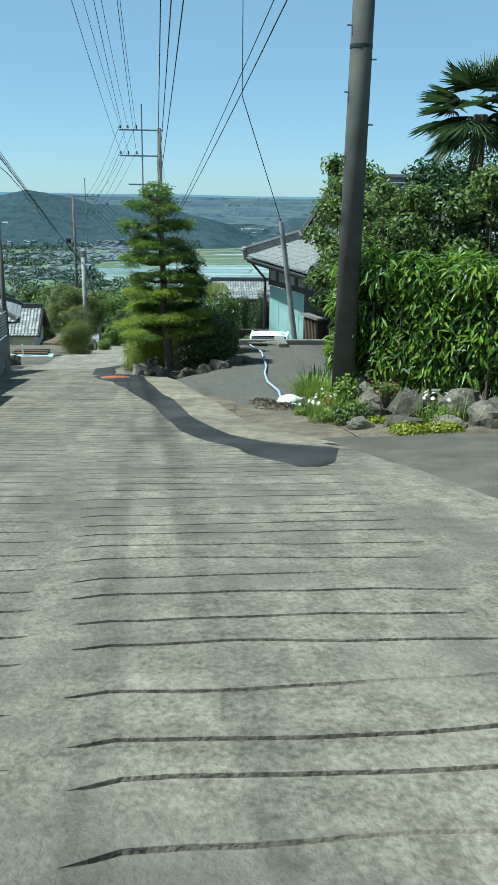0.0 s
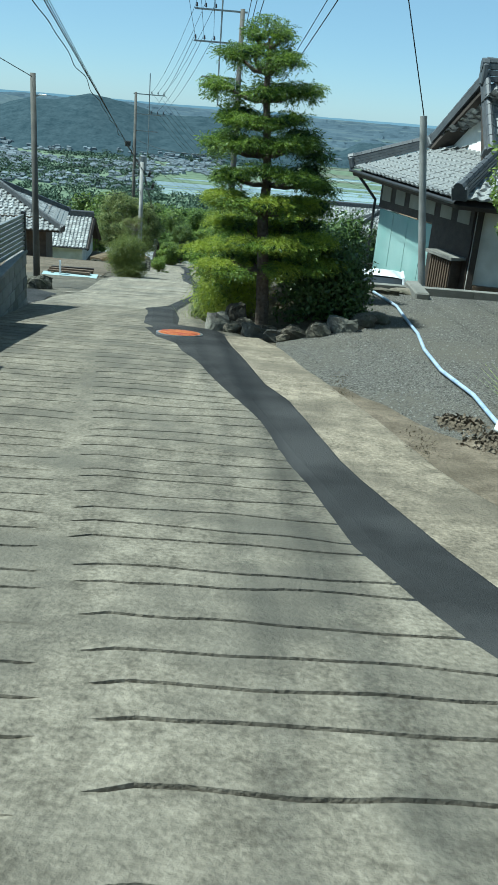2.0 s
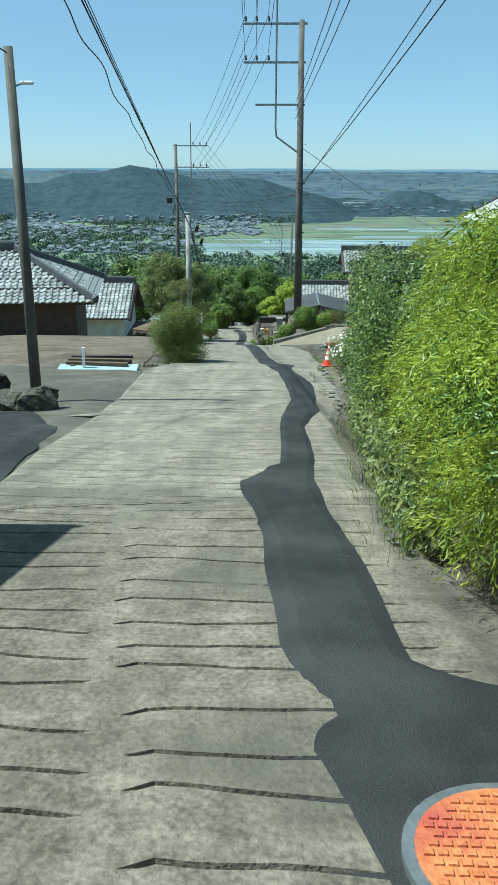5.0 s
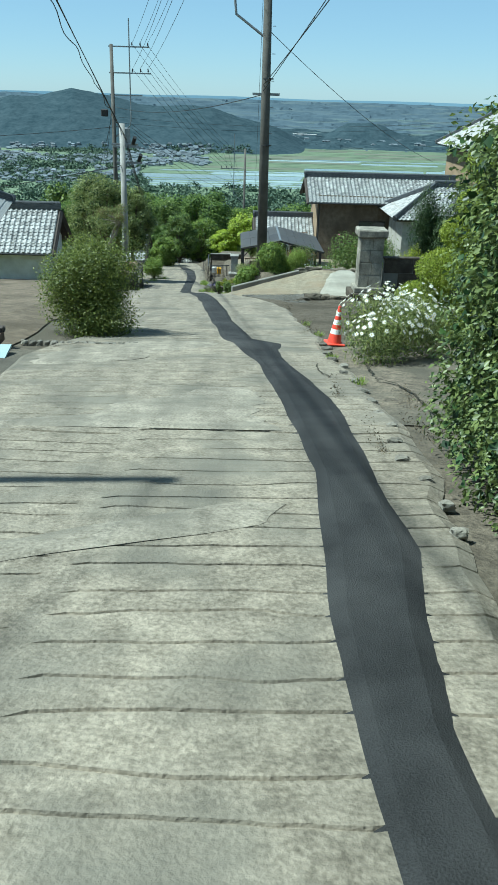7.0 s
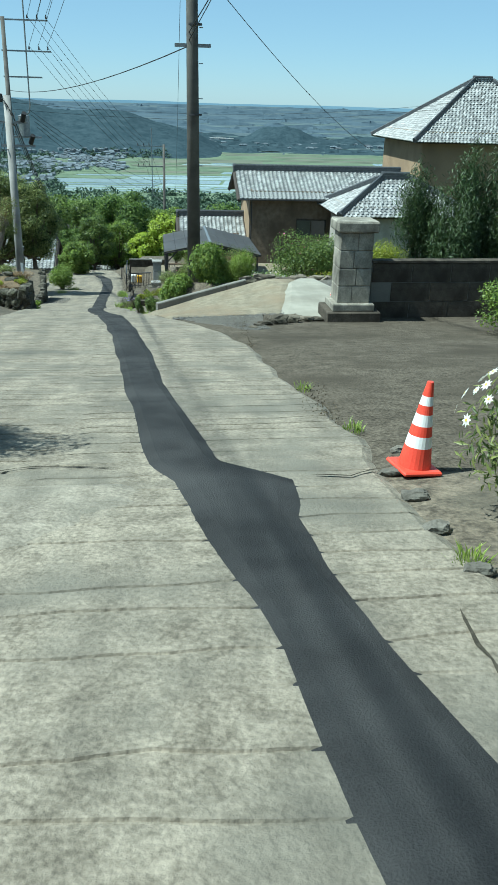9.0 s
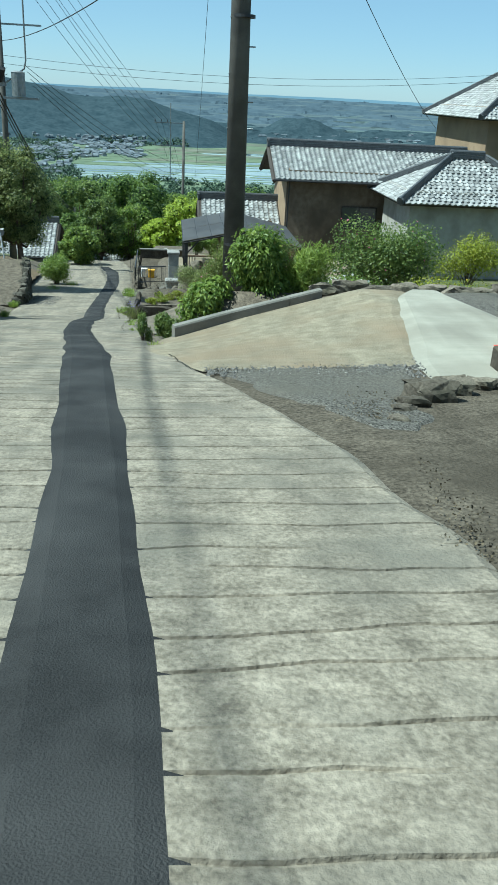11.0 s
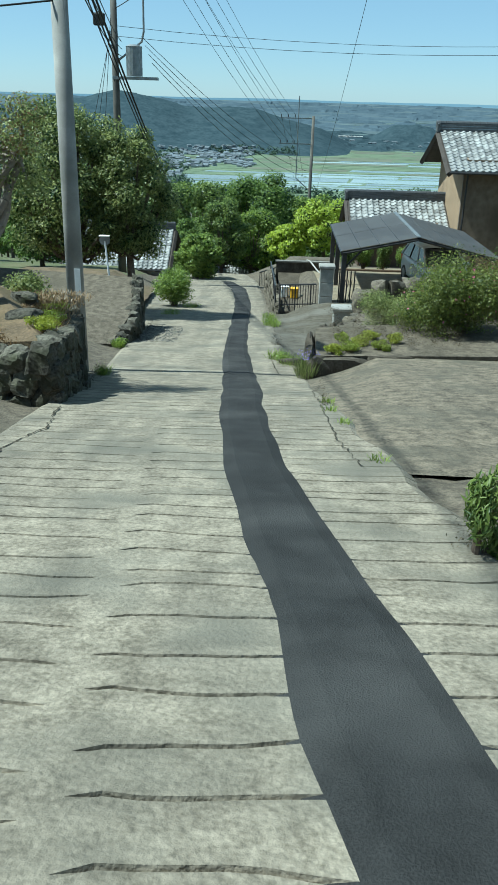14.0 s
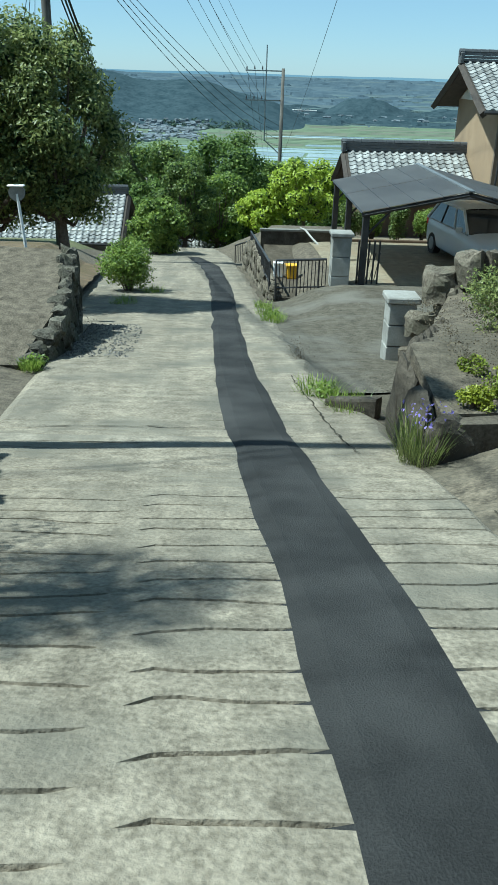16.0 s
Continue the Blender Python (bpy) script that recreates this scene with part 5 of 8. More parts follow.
def limb(bm, pts, r0, r1):
    for i in range(len(pts) - 1):
        k0, k1 = i / (len(pts) - 1), (i + 1) / (len(pts) - 1)
        rod(bm, pts[i], pts[i + 1], r0 + (r1 - r0) * k0, r0 + (r1 - r0) * k1, 9 if r0 > 0.07 else 5)


def shrub(name, x, y, z, rx, ry, h, n, leaf, wide, material, label, seed, group="", lumps=9, out=0.55, up=0.25, category="shrub", flowers=None, low=0.24):
    """A rounded, uneven shrub: some stems and lumps of leaves."""
    r = random.Random(seed)
    s = thing(name, x, y, z, label, category, group)
    bm = bmesh.new()
    blobs = []
    for i in range(lumps):
        a = i * 2.4 + r.uniform(-0.5, 0.5)
        q = r.uniform(0.15, 0.66)
        cz = h * r.uniform(low, 0.74)
        bx, by = math.cos(a) * q * rx, math.sin(a) * q * ry
        blobs.append((bx, by, cz, rx * r.uniform(0.38, 0.56), ry * r.uniform(0.38, 0.56), h * r.uniform(0.24, 0.36)))
        limb(bm, [(bx * 0.15, by * 0.15, -0.15), (bx * 0.5, by * 0.5, cz * 0.5), (bx, by, cz)], 0.022, 0.008)
    tagged(part("branchwork", bm, BARK, s), kind="stuff")
    foliage("leaves", blobs, n, leaf, wide, material, s, seed, out, up)
    if flowers:
        fm, fn, fs = flowers
        foliage("flowers", blobs, fn, fs, fs, fm, s, seed + 50, 0.9, 0.3, 0.08)
    return s


def tree(name, x, y, z, h, crown, n, leaf, wide, material, label, seed, bark=BARK, r0=0.14, group="", lumps=16, low=0.35):
    """A broad-leaved tree: a tapered trunk, limbs to each clump, and the clumps of leaves."""
    r = random.Random(seed)
    s = thing(name, x, y, z, label, "tree", group)
    fork = h * low
    bend = [(0, 0, -0.3), (r.uniform(-0.1, 0.1), r.uniform(-0.1, 0.1), fork * 0.5), (r.uniform(-0.15, 0.15), r.uniform(-0.15, 0.15), fork)]
    bm = bmesh.new()
    limb(bm, bend, r0, r0 * 0.7)
    part("trunk", bm, bark, s)
    blobs = []
    far = leaf > 0.3 or name == "lower_tree"
    bm = bmesh.new()
    for i in range(lumps):
        a = i * 2.4 + r.uniform(-0.4, 0.4)
        v = i / lumps
        q = crown * (0.25 + 0.62 * math.sin(math.pi * min(1, v * 0.85 + 0.12))) * r.uniform(0.75, 1.05)
        c = (bend[-1][0] + math.cos(a) * q, bend[-1][1] + math.sin(a) * q, fork + (h - fork) * (0.08 + 0.84 * v))
        k = crown * r.uniform(0.30, 0.46)
        blobs.append((*c, k, k, k * r.uniform(0.6, 0.85)))
        m = Vector(bend[-1]).lerp(Vector(c), 0.5) + Vector((0, 0, -0.06 * h))
        if not far:
            bm.free()
            bm = bmesh.new()
        limb(bm, [bend[-1], tuple(m), c], r0 * 0.42, r0 * 0.1)
        if not far:
            part("limb", bm, bark, s)
            bm = bmesh.new()
    if far:
        tagged(part("branchwork", bm, bark, s), kind="stuff")
    else:
        bm.free()
    foliage("crown", blobs, n, leaf, wide, material, s, seed, 0.5, 0.15, 0.38)
    # darker leaves within each clump paint in the shade of the crown's inside
    foliage("inner_shade_leaves", [(*b[:3], b[3] * 0.62, b[4] * 0.62, b[5] * 0.62) for b in blobs], n // 5, leaf * 1.2, wide * 1.4, L_DARK, s, seed + 7, 0.4, 0.0, 0.7)
    return s


PETAL_RED = leaf_mat("red_petal", (0.45, 0.02, 0.03), (0.62, 0.05, 0.06), 0.3)
L_IVY = leaf_mat("ivy_leaf", (0.045, 0.072, 0.022), (0.20, 0.245, 0.075), 0.3)
def daisies(blobs, n, r, parent, seed):
    """Open daisies facing outwards over the tops of leafy lumps: eight petals and a yellow eye each."""
    fl = np.random.default_rng(seed)
    dv, ev = [], []
    for i in range(n):
        b = blobs[fl.integers(0, len(blobs))]
        d = fl.normal(size=3)
        d[2] = abs(d[2]) + 0.2
        d /= np.linalg.norm(d)
        c = np.array(b[:3]) + d * np.array(b[3:]) * 1.12
        e1 = np.cross(d, [0.3, 0.8, 0.2])
        e1 /= np.linalg.norm(e1)
        e2 = np.cross(d, e1)
        q = r * fl.uniform(0.8, 1.15)
        for k in range(8):
            f = e1 * math.cos(k * 0.785) + e2 * math.sin(k * 0.785)
            g = np.cross(d, f)
            dv += [c, c + f * q * 0.5 + g * q * 0.2, c + f * q, c + f * q * 0.5 - g * q * 0.2]
        o = c + d * 0.004
        ev += [o + e1 * q * 0.25, o + e2 * q * 0.25, o - e1 * q * 0.25, o - e2 * q * 0.25]
    tagged(leaves_mesh("petals", np.array(dv), len(dv) // 4, PETAL, parent), kind="stuff")
    tagged(leaves_mesh("flower_eyes", np.array(ev), len(ev) // 4, PETAL_YELLOW, parent), kind="stuff")


# hedge over the garden bank
hd = thing("hedge", 6.33, 17.5, -2.5, "dense clipped hedge of long glossy green leaves", "hedge")
blobs = []
for i in range(12):
    x = -1.15 + i * 0.42
    y = 1.55 - i * 0.33
    for z in (0.25, 0.6, 1.05, 1.62):
        blobs.append((x + random.uniform(-0.1, 0.1), y + random.uniform(-0.1, 0.1), z + random.uniform(-0.05, 0.05), 0.45, 0.62, 0.45))
foliage("leaves", blobs, 26000, 0.185, 0.042, L_HEDGE, hd, 3, 0.75, -0.35, 0.3)
# dark fill leaves: the hedge's inner shade as leaf colour
foliage("inner_shade_leaves", blobs, 6000, 0.15, 0.05, L_DARK, hd, 4, 0.5, 0.0, 0.7)
bm = bmesh.new()
for i in range(12):
    limb(bm, [(-1.3 + i * 0.38, 1.2 - i * 0.3, -0.3), (-1.3 + i * 0.38, 1.2 - i * 0.3, 1.2)], 0.03, 0.012)
tagged(part("branchwork", bm, BARK, hd), kind="stuff")

# the bank of boulders under the hedge
for i, (x, y, sx, sy, sz, m) in enumerate(((4.75, 16.0, 0.26, 0.2, 0.2, ROCK), (5.3, 15.75, 0.34, 0.25, 0.22, ROCK), (5.95, 15.75, 0.3, 0.25, 0.2, ROCK), (6.5, 15.8, 0.36, 0.32, 0.42, ROCK),
                                           (7.1, 15.7, 0.42, 0.34, 0.40, ROCK), (5.05, 16.7, 0.34, 0.26, 0.34, ROCK), (5.6, 16.5, 0.45, 0.35, 0.50, ROCK), (6.3, 16.5, 0.42, 0.3, 0.55, ROCK),
                                           (5.25, 17.6, 0.32, 0.34, 0.42, ROCK), (5.35, 18.5, 0.4, 0.45, 0.65, ROCK), (4.55, 17.3, 0.28, 0.22, 0.2, ROCK), (4.35, 18.0, 0.25, 0.2, 0.15, ROCK))):
    rock(x, y, land(x, y), sx * 0.8, sy * 0.8, sz * 0.72, i + 1, m, "weathered boulder in the planted bank under the hedge", "bank boulders")
sheet("ground_bank_soil", [(15.3, 4.6), (19.5, 4.6)], [(15.3, 9), (19.5, 8)], 15.3, 20.5, 0.4, 10, 0.06, SOIL, "planted soil bank", "soil", wob=0.1, seed=40)
m1 = thing("moss_mat", 0, 0, 0, "low yellow-green stonecrop creeping round the boulders", "groundcover", kind="stuff")
foliage("leaves", [(x, y, land(x, y) + 0.07, 0.32, 0.18, 0.09) for x, y in ((5.3, 15.45), (5.75, 15.5), (6.9, 15.4), (5.0, 16.3))], 3000, 0.05, 0.03, L_MOSS, m1, 6, 0.4, 0.5)
for k, (x, y, rr, hh) in enumerate(((4.45, 16.9, 0.28, 0.42), (4.8, 17.9, 0.3, 0.5), (5.9, 16.15, 0.35, 0.5), (4.3, 17.8, 0.2, 0.3))):
    d = thing("daisy_clump", x, y, land(x, y), "loose clump of white daisies among green leaves", "flowers", "daisy clumps")
    blades("stalks", [(0, 0, 0, rr)], 130, hh, 0.010, L_GRASS, d, 60 + k, 0.5)
    foliage("leaves", [(0, 0, hh * 0.3, rr, rr, hh * 0.35)], 500, 0.07, 0.02, L_FRESH, d, 61 + k, 0.4, 0.4)
    daisies([(0, 0, hh * 0.75, rr, rr, hh * 0.25)], (9, 10, 26, 8)[k], 0.034, d, 62 + k)
shrub("red_flower_clump", 4.5, 17.3, land(4.5, 17.3), 0.12, 0.12, 0.34, 200, 0.05, 0.025, L_FRESH, "small plant with a deep red bloom", 171, flowers=(PETAL_RED, 60, 0.045))
shrub("pink_flower_clump", 5.35, 17.0, land(5.35, 17.0) + 0.35, 0.3, 0.25, 0.35, 500, 0.06, 0.025, L_FRESH, "low clump with small pink flowers", 71, flowers=(PETAL_PINK, 40, 0.05))
shrub("bank_shrub", 4.7, 16.5, land(4.7, 16.5), 0.35, 0.3, 0.4, 1100, 0.06, 0.03, L_MID, "small leafy green shrub between boulders", 72, "bank shrubs")
shrub("bank_shrub", 4.95, 18.2, land(4.95, 18.2) + 0.1, 0.35, 0.35, 0.55, 1100, 0.07, 0.035, L_FRESH, "bright green leafy shrub by the pole", 73, "bank shrubs")
iris = thing("iris_clump", 4.95, 20.6, land(4.95, 20.6), "clump of dark upright sword-shaped leaves", "plant")
blades("leaves", [(0, 0, 0, 0.26)], 90, 0.5, 0.035, L_IRIS, iris, 7, 0.55)
tuft = thing("grass_tuft", 4.75, 19.8, land(4.75, 19.8), "drooping tuft of fine green grass", "grass")
blades("leaves", [(0, 0, 0, 0.3)], 900, 0.42, 0.012, L_GRASS, tuft, 8, 1.1)

tree("garden_tree", 6.0, 24.0, -3.55, 5.0, 1.15, 7000, 0.11, 0.055, L_MID, "slim broad-leaved garden tree behind the hedge", 11, r0=0.08, low=0.2, lumps=18, group="garden trees")
tree("garden_tree", 7.6, 22.6, -3.4, 4.6, 1.3, 7000, 0.11, 0.055, L_DARK, "dark leafy garden tree behind the hedge", 12, r0=0.09, low=0.2, lumps=18, group="garden trees")
tree("garden_tree", 9.3, 22.0, -3.4, 4.7, 1.5, 7000, 0.11, 0.055, L_OLIVE, "straggling olive-green garden tree", 13, r0=0.09, low=0.2, lumps=18, group="garden trees")
tree("garden_tree", 7.0, 27.0, -3.7, 4.2, 1.2, 8000, 0.10, 0.05, L_FRESH, "fresh green garden tree by the old house", 14, r0=0.08, low=0.25, lumps=16, group="garden trees")
tree("garden_tree", 6.4, 22.0, -3.4, 4.3, 1.1, 7000, 0.11, 0.055, L_MID, "leafy garden tree behind the hedge", 15, r0=0.08, low=0.12, lumps=20, group="garden trees")
tree("garden_tree", 8.4, 21.2, -3.3, 4.6, 1.3, 9000, 0.11, 0.055, L_MID, "dense leafy garden tree behind the hedge", 16, r0=0.09, low=0.12, lumps=22, group="garden trees")
tree("garden_tree", 8.6, 25.6, -3.6, 5.2, 1.6, 9000, 0.11, 0.055, L_DARK, "dense dark garden tree", 17, r0=0.09, low=0.12, lumps=22, group="garden trees")
tree("garden_tree", 10.6, 20.5, -3.3, 5.2, 1.6, 9000, 0.11, 0.055, L_OLIVE, "dense olive-green garden tree", 18, r0=0.09, low=0.12, lumps=22, group="garden trees")
pm = thing("fan_palm", 8.6, 23.6, -3.3, "fan palm with a shaggy trunk and dark stiff leaves", "palm")
part("trunk", rodm((0, 0, -0.3), (0.05, 0, 5.3), 0.17, 0.15, 12), BARK, pm)
fr = random.Random(5)
pv_ = []
for i in range(46):
    a, e = fr.uniform(0, 6.28), fr.uniform(-0.9, 1.3)
    d = Vector((math.cos(a) * math.cos(e), math.sin(a) * math.cos(e), math.sin(e)))
    hub = Vector((0.05, 0, 5.35)) + d * fr.uniform(0.45, 0.75)
    sd = d.cross(Vector((0, 0, 1))).normalized()
    for j in range(30):
        w = radians(-80 + 160 * j / 29)
        f = (d * math.cos(w) + sd * math.sin(w)).normalized()
        L = 0.85 * (0.75 + 0.25 * math.cos(w))
        tip = hub + f * L + Vector((0, 0, -0.16 * fr.uniform(0.5, 1.4)))
        wd = f.cross(Vector((0, 0, 1)) + f * 0.1).normalized() * 0.016
        mid = hub.lerp(tip, 0.5) + Vector((0, 0, 0.05))
        pv_ += [hub, mid + wd, tip, mid - wd]
leaves_mesh("fronds", np.array([tuple(p) for p in pv_]), len(pv_) // 4, L_PALM, pm)

# the tiered conifer and the growth below it
cf = thing("tiered_conifer", 1.95, 24.9, -3.86, "tall pruned conifer in tiers with lime-green tips", "tree")
bm = bmesh.new()
limb(bm, [(0.05, 0, -0.3), (0.02, 0.02, 0.5), (-0.03, 0.04, 1.1), (-0.1, 0.0, 1.9), (-0.07, 0.02, 2.4), (-0.12, 0.02, 2.9), (-0.2, 0.0, 3.7), (-0.2, 0, 4.4)], 0.125, 0.04)
part("trunk", bm, BARK, cf)
cf.scale = (0.9, 0.9, 0.94)
pads, tips, cores, limes = [], [], [], []
cr = random.Random(21)
for z, rad, k in ((1.15, 1.15, 6), (1.6, 1.1, 6), (2.05, 1.12, 7), (2.5, 0.98, 6), (2.92, 1.02, 7), (3.33, 0.9, 6), (3.72, 0.92, 6), (4.1, 0.7, 5), (4.45, 0.56, 4)):
    turn = cr.uniform(0, 6)
    tx = -0.12 - 0.03 * z if z > 2.5 else -0.05
    for i in range(k):
        a = turn + i * 6.283 / k + cr.uniform(-0.35, 0.35)
        q = rad * cr.uniform(0.72, 1.12)
        dz = cr.uniform(-0.10, 0.08)
        c = (tx + math.cos(a) * q * 0.66, math.sin(a) * q * 0.66, z + dz)
        bm = bmesh.new()
        limb(bm, [(tx, 0, z - 0.16), (tx + math.cos(a) * q * 0.25, math.sin(a) * q * 0.25, z - 0.17 + dz * 0.3), (tx + math.cos(a) * q * 0.5, math.sin(a) * q * 0.5, z - 0.08 + dz), c], 0.045, 0.014)
        part("limb", bm, BARK, cf)
        w = q * cr.uniform(0.30, 0.40)
        pads.append((*c, w * 1.06, w * 1.06, 0.115))
        cores.append((c[0], c[1], c[2] - 0.02, w * 0.85, w * 0.85, 0.05))
        (limes if z < 2.3 else tips).append((c[0] + math.cos(a) * w * 0.35, c[1] + math.sin(a) * w * 0.35, c[2] + 0.06, w * 0.85, w * 0.85, 0.075))
        for e in (-0.5, 0.5):
            v = w * cr.uniform(0.55, 0.85)
            x, y = c[0] + math.cos(a + e * 2.6) * w * 0.8, c[1] + math.sin(a + e * 2.6) * w * 0.8
            pads.append((x, y, c[2] + cr.uniform(-0.16, 0.08), v, v, 0.085))
            tips.append((x, y, c[2] - 0.01, v, v, 0.045))
    if z > 4:
        pads.append((tx, 0, z + 0.12, rad * 0.5, rad * 0.5, 0.13))
        tips.append((tx, 0, z + 0.2, rad * 0.45, rad * 0.45, 0.09))
for z in (1.75, 2.05, 2.3, 2.6, 2.8, 3.1):
    x = 0.85 - 0.16 * z + cr.uniform(0.1, 0.35)
    pads.append((x, cr.uniform(-0.25, 0.35), z, 0.36, 0.36, 0.15))
    cores.append((x, 0.1, z, 0.28, 0.28, 0.1))
# dark cores make the pads opaque and paint in their inner shade
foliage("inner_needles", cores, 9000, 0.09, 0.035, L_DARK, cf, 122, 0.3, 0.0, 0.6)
sprays("needles", pads, 13000, 0.11, 11, 0.040, 0.011, L_CONIFER, cf, 22, 0.45, 0.5)
sprays("tip_needles", tips, 6000, 0.10, 11, 0.036, 0.010, L_TIP, cf, 23, 0.4, 0.5)
sprays("lime_needles", limes, 3600, 0.15, 13, 0.042, 0.010, L_LIME, cf, 123, 0.8, 0.4)
lw = thing("weeping_conifer", 1.9, 27.6, -4.3, "spreading feathery lime-green conifer beside the lane", "shrub")
blobs = [(-0.45 + 0.3 * (i % 3), -1.4 + i * 0.42, 0.75 + 0.42 * (i % 3), 0.55, 0.6, 0.38) for i in range(9)] + [(0.2, -0.9 + 0.6 * i, 1.75, 0.55, 0.55, 0.3) for i in range(4)]
blobs += [(-0.55, -1.9, 0.9, 0.55, 0.5, 0.4), (-0.3, -1.7, 1.45, 0.6, 0.5, 0.32), (-0.6, -1.0, 1.3, 0.5, 0.5, 0.35), (0.1, -2.0, 1.9, 0.5, 0.45, 0.26), (-0.4, -0.6, 1.9, 0.5, 0.5, 0.28)]
bm = bmesh.new()
for b in blobs:
    limb(bm, [(0, b[1] * 0.6, -0.2), (b[0] * 0.5, b[1] * 0.9, b[2] * 0.6), b[:3]], 0.035, 0.01)
tagged(part("branchwork", bm, PALE_BARK, lw), kind="stuff")
sprays("needles", blobs, 10500, 0.22, 15, 0.050, 0.0085, L_LIME, lw, 24, 0.9, 0.3)
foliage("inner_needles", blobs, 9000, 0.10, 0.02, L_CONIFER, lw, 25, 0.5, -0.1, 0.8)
shrub("camellia", 3.0, 25.0, -3.86, 0.78, 0.75, 1.8, 12000, 0.07, 0.037, L_CAMELLIA, "dark glossy rounded camellia beside the conifer", 26, lumps=14)
shrub("camellia", 3.1, 26.8, -3.95, 0.85, 0.85, 1.75, 9000, 0.085, 0.045, L_CAMELLIA, "dark glossy shrub behind the conifer", 27, lumps=14)
ih = thing("ivy_hedge", 1.75, 34.9, -5.75, "tall ivy-covered hedge beside the lane", "hedge")
blobs = [(0.05 * math.sin(i * 2.3 + k) + 0.25 * q - 0.1, -1.75 + 0.42 * i, 0.2 + 0.4 * k, 0.5, 0.42, 0.36) for i in range(9) for k in range(6) for q in (0, 1)]
foliage("leaves", blobs, 80000, 0.05, 0.03, L_IVY, ih, 28, 0.7, -0.1, 0.25)
# dark leaves fill the hedge and stand in for its shaded depth
foliage("inner_shade_leaf", blobs, 12000, 0.08, 0.06, L_DARK, ih, 128, 0.5, 0.0, 0.7)
bm = bmesh.new()
for i in range(9):
    limb(bm, [(0.1, -1.7 + 0.42 * i, -0.2), (0.05, -1.7 + 0.42 * i, 1.6)], 0.025, 0.01)
tagged(part("branchwork", bm, BARK, ih), kind="stuff")
shrub("ivy_hedge", 1.45, 31.6, -4.9, 0.7, 1.9, 1.85, 24000, 0.045, 0.026, L_MID, "leafy hedge joining the conifer", 29, lumps=20)
cl = thing("cloud_pruned_shrub", 3.45, 43.6, land(3.45, 43.6), "cloud-pruned yellow-green shrub with rounded clipped pads", "shrub")
cl.scale = (0.95, 0.95, 1.3)
bm = bmesh.new()
limb(bm, [(0, 0, -0.2), (0.08, 0, 0.8), (0.2, 0, 1.7), (0.3, 0, 2.5)], 0.09, 0.03)
part("stem", bm, BARK, cl)
for k, (x, y, z, r_, h_) in enumerate(((-0.75, 0, 0.55, 0.5, 0.22), (-0.35, -0.2, 0.95, 0.62, 0.26), (-0.05, 0.1, 1.35, 0.5, 0.24), (0.1, -0.1, 1.72, 0.48, 0.24), (0.35, 0, 2.2, 0.62, 0.4), (0.75, 0.1, 1.3, 0.55, 0.26), (0.7, -0.2, 0.7, 0.65, 0.3), (0.0, -0.4, 0.35, 0.6, 0.3), (0.95, 0, 1.8, 0.45, 0.24))):
    foliage("pad", [(x, y, z, r_, r_, h_)], 8000, 0.034, 0.020, L_PAD, cl, 200 + k, 0.8, 0.3, 0.22, jitter=0.12)
wd = thing("wayside_weeds", 0, 0, 0, "dry weeds and small leaves along the hedge foot", "weeds", kind="stuff")
foliage("leaves", [(0.95 + 0.02 * i, 26.6 + i * 0.55, land(1, 26.6 + i * 0.55) + 0.2, 0.22, 0.3, 0.3) for i in range(13)], 5000, 0.07, 0.03, L_OLIVE, wd, 31, 0.4, 0.4)
blades("stalks", [(0.8 + 0.02 * i, 26.4 + i * 0.6, land(0.95, 26.4 + i * 0.6), 0.22) for i in range(10)], 700, 0.24, 0.004, L_OLIVE, wd, 32, 1.3)
for i, (x, y, sx, sy, sz, m) in enumerate(((1.3, 24.75, 0.2, 0.16, 0.23, PALE_ROCK), (1.55, 25.0, 0.22, 0.18, 0.32, ROCK), (1.53, 24.62, 0.16, 0.13, 0.13, ROCK), (1.85, 24.35, 0.2, 0.16, 0.15, PALE_ROCK), (1.75, 24.7, 0.18, 0.15, 0.18, ROCK),
                                           (2.1, 24.55, 0.14, 0.12, 0.12, ROCK), (2.15, 24.2, 0.17, 0.14, 0.12, PALE_ROCK), (2.45, 24.1, 0.22, 0.17, 0.16, ROCK), (2.8, 24.05, 0.2, 0.16, 0.17, ROCK), (3.15, 24.2, 0.24, 0.18, 0.17, PALE_ROCK), (3.5, 24.5, 0.22, 0.18, 0.15, ROCK),
                                           (3.75, 24.9, 0.24, 0.2, 0.15, ROCK), (2.3, 24.0, 0.11, 0.09, 0.08, ROCK), (4.35, 28.0, 0.3, 0.22, 0.09, ROCK), (4.72, 28.2, 0.26, 0.2, 0.08, ROCK))):
    rock(x, y, land(x, y), sx, sy, sz, i + 30, m, "brownish grey boulder edging the bed under the conifer", "conifer boulders")
sheet("ground_conifer_bed", [(24.0, 1.75), (24.6, 1.35), (25.6, 1.15), (28.6, 1.1)], [(24.0, 3.4), (24.6, 4.0), (28.6, 3.9)], 24.0, 28.6, 0.3, 8, 0.05, SOIL, "dark soil bed under the conifer", "soil", wob=0.12, seed=44, thick=0.14)

# daisies by the gateway
db = thing("daisy_bush", 1.98, 41.6, land(1.98, 41.6), "big bush of white daisies spilling over the kerb", "flowers")
blobs = [(-0.45 + 0.30 * (i % 4), -0.7 + 0.22 * i, 0.36 + 0.10 * (i % 3), 0.42, 0.36, 0.40) for i in range(8)]
foliage("leaves", blobs, 11000, 0.07, 0.016, L_OLIVE, db, 34, 0.5, 0.5)
daisies(blobs, 360, 0.036, db, 35)

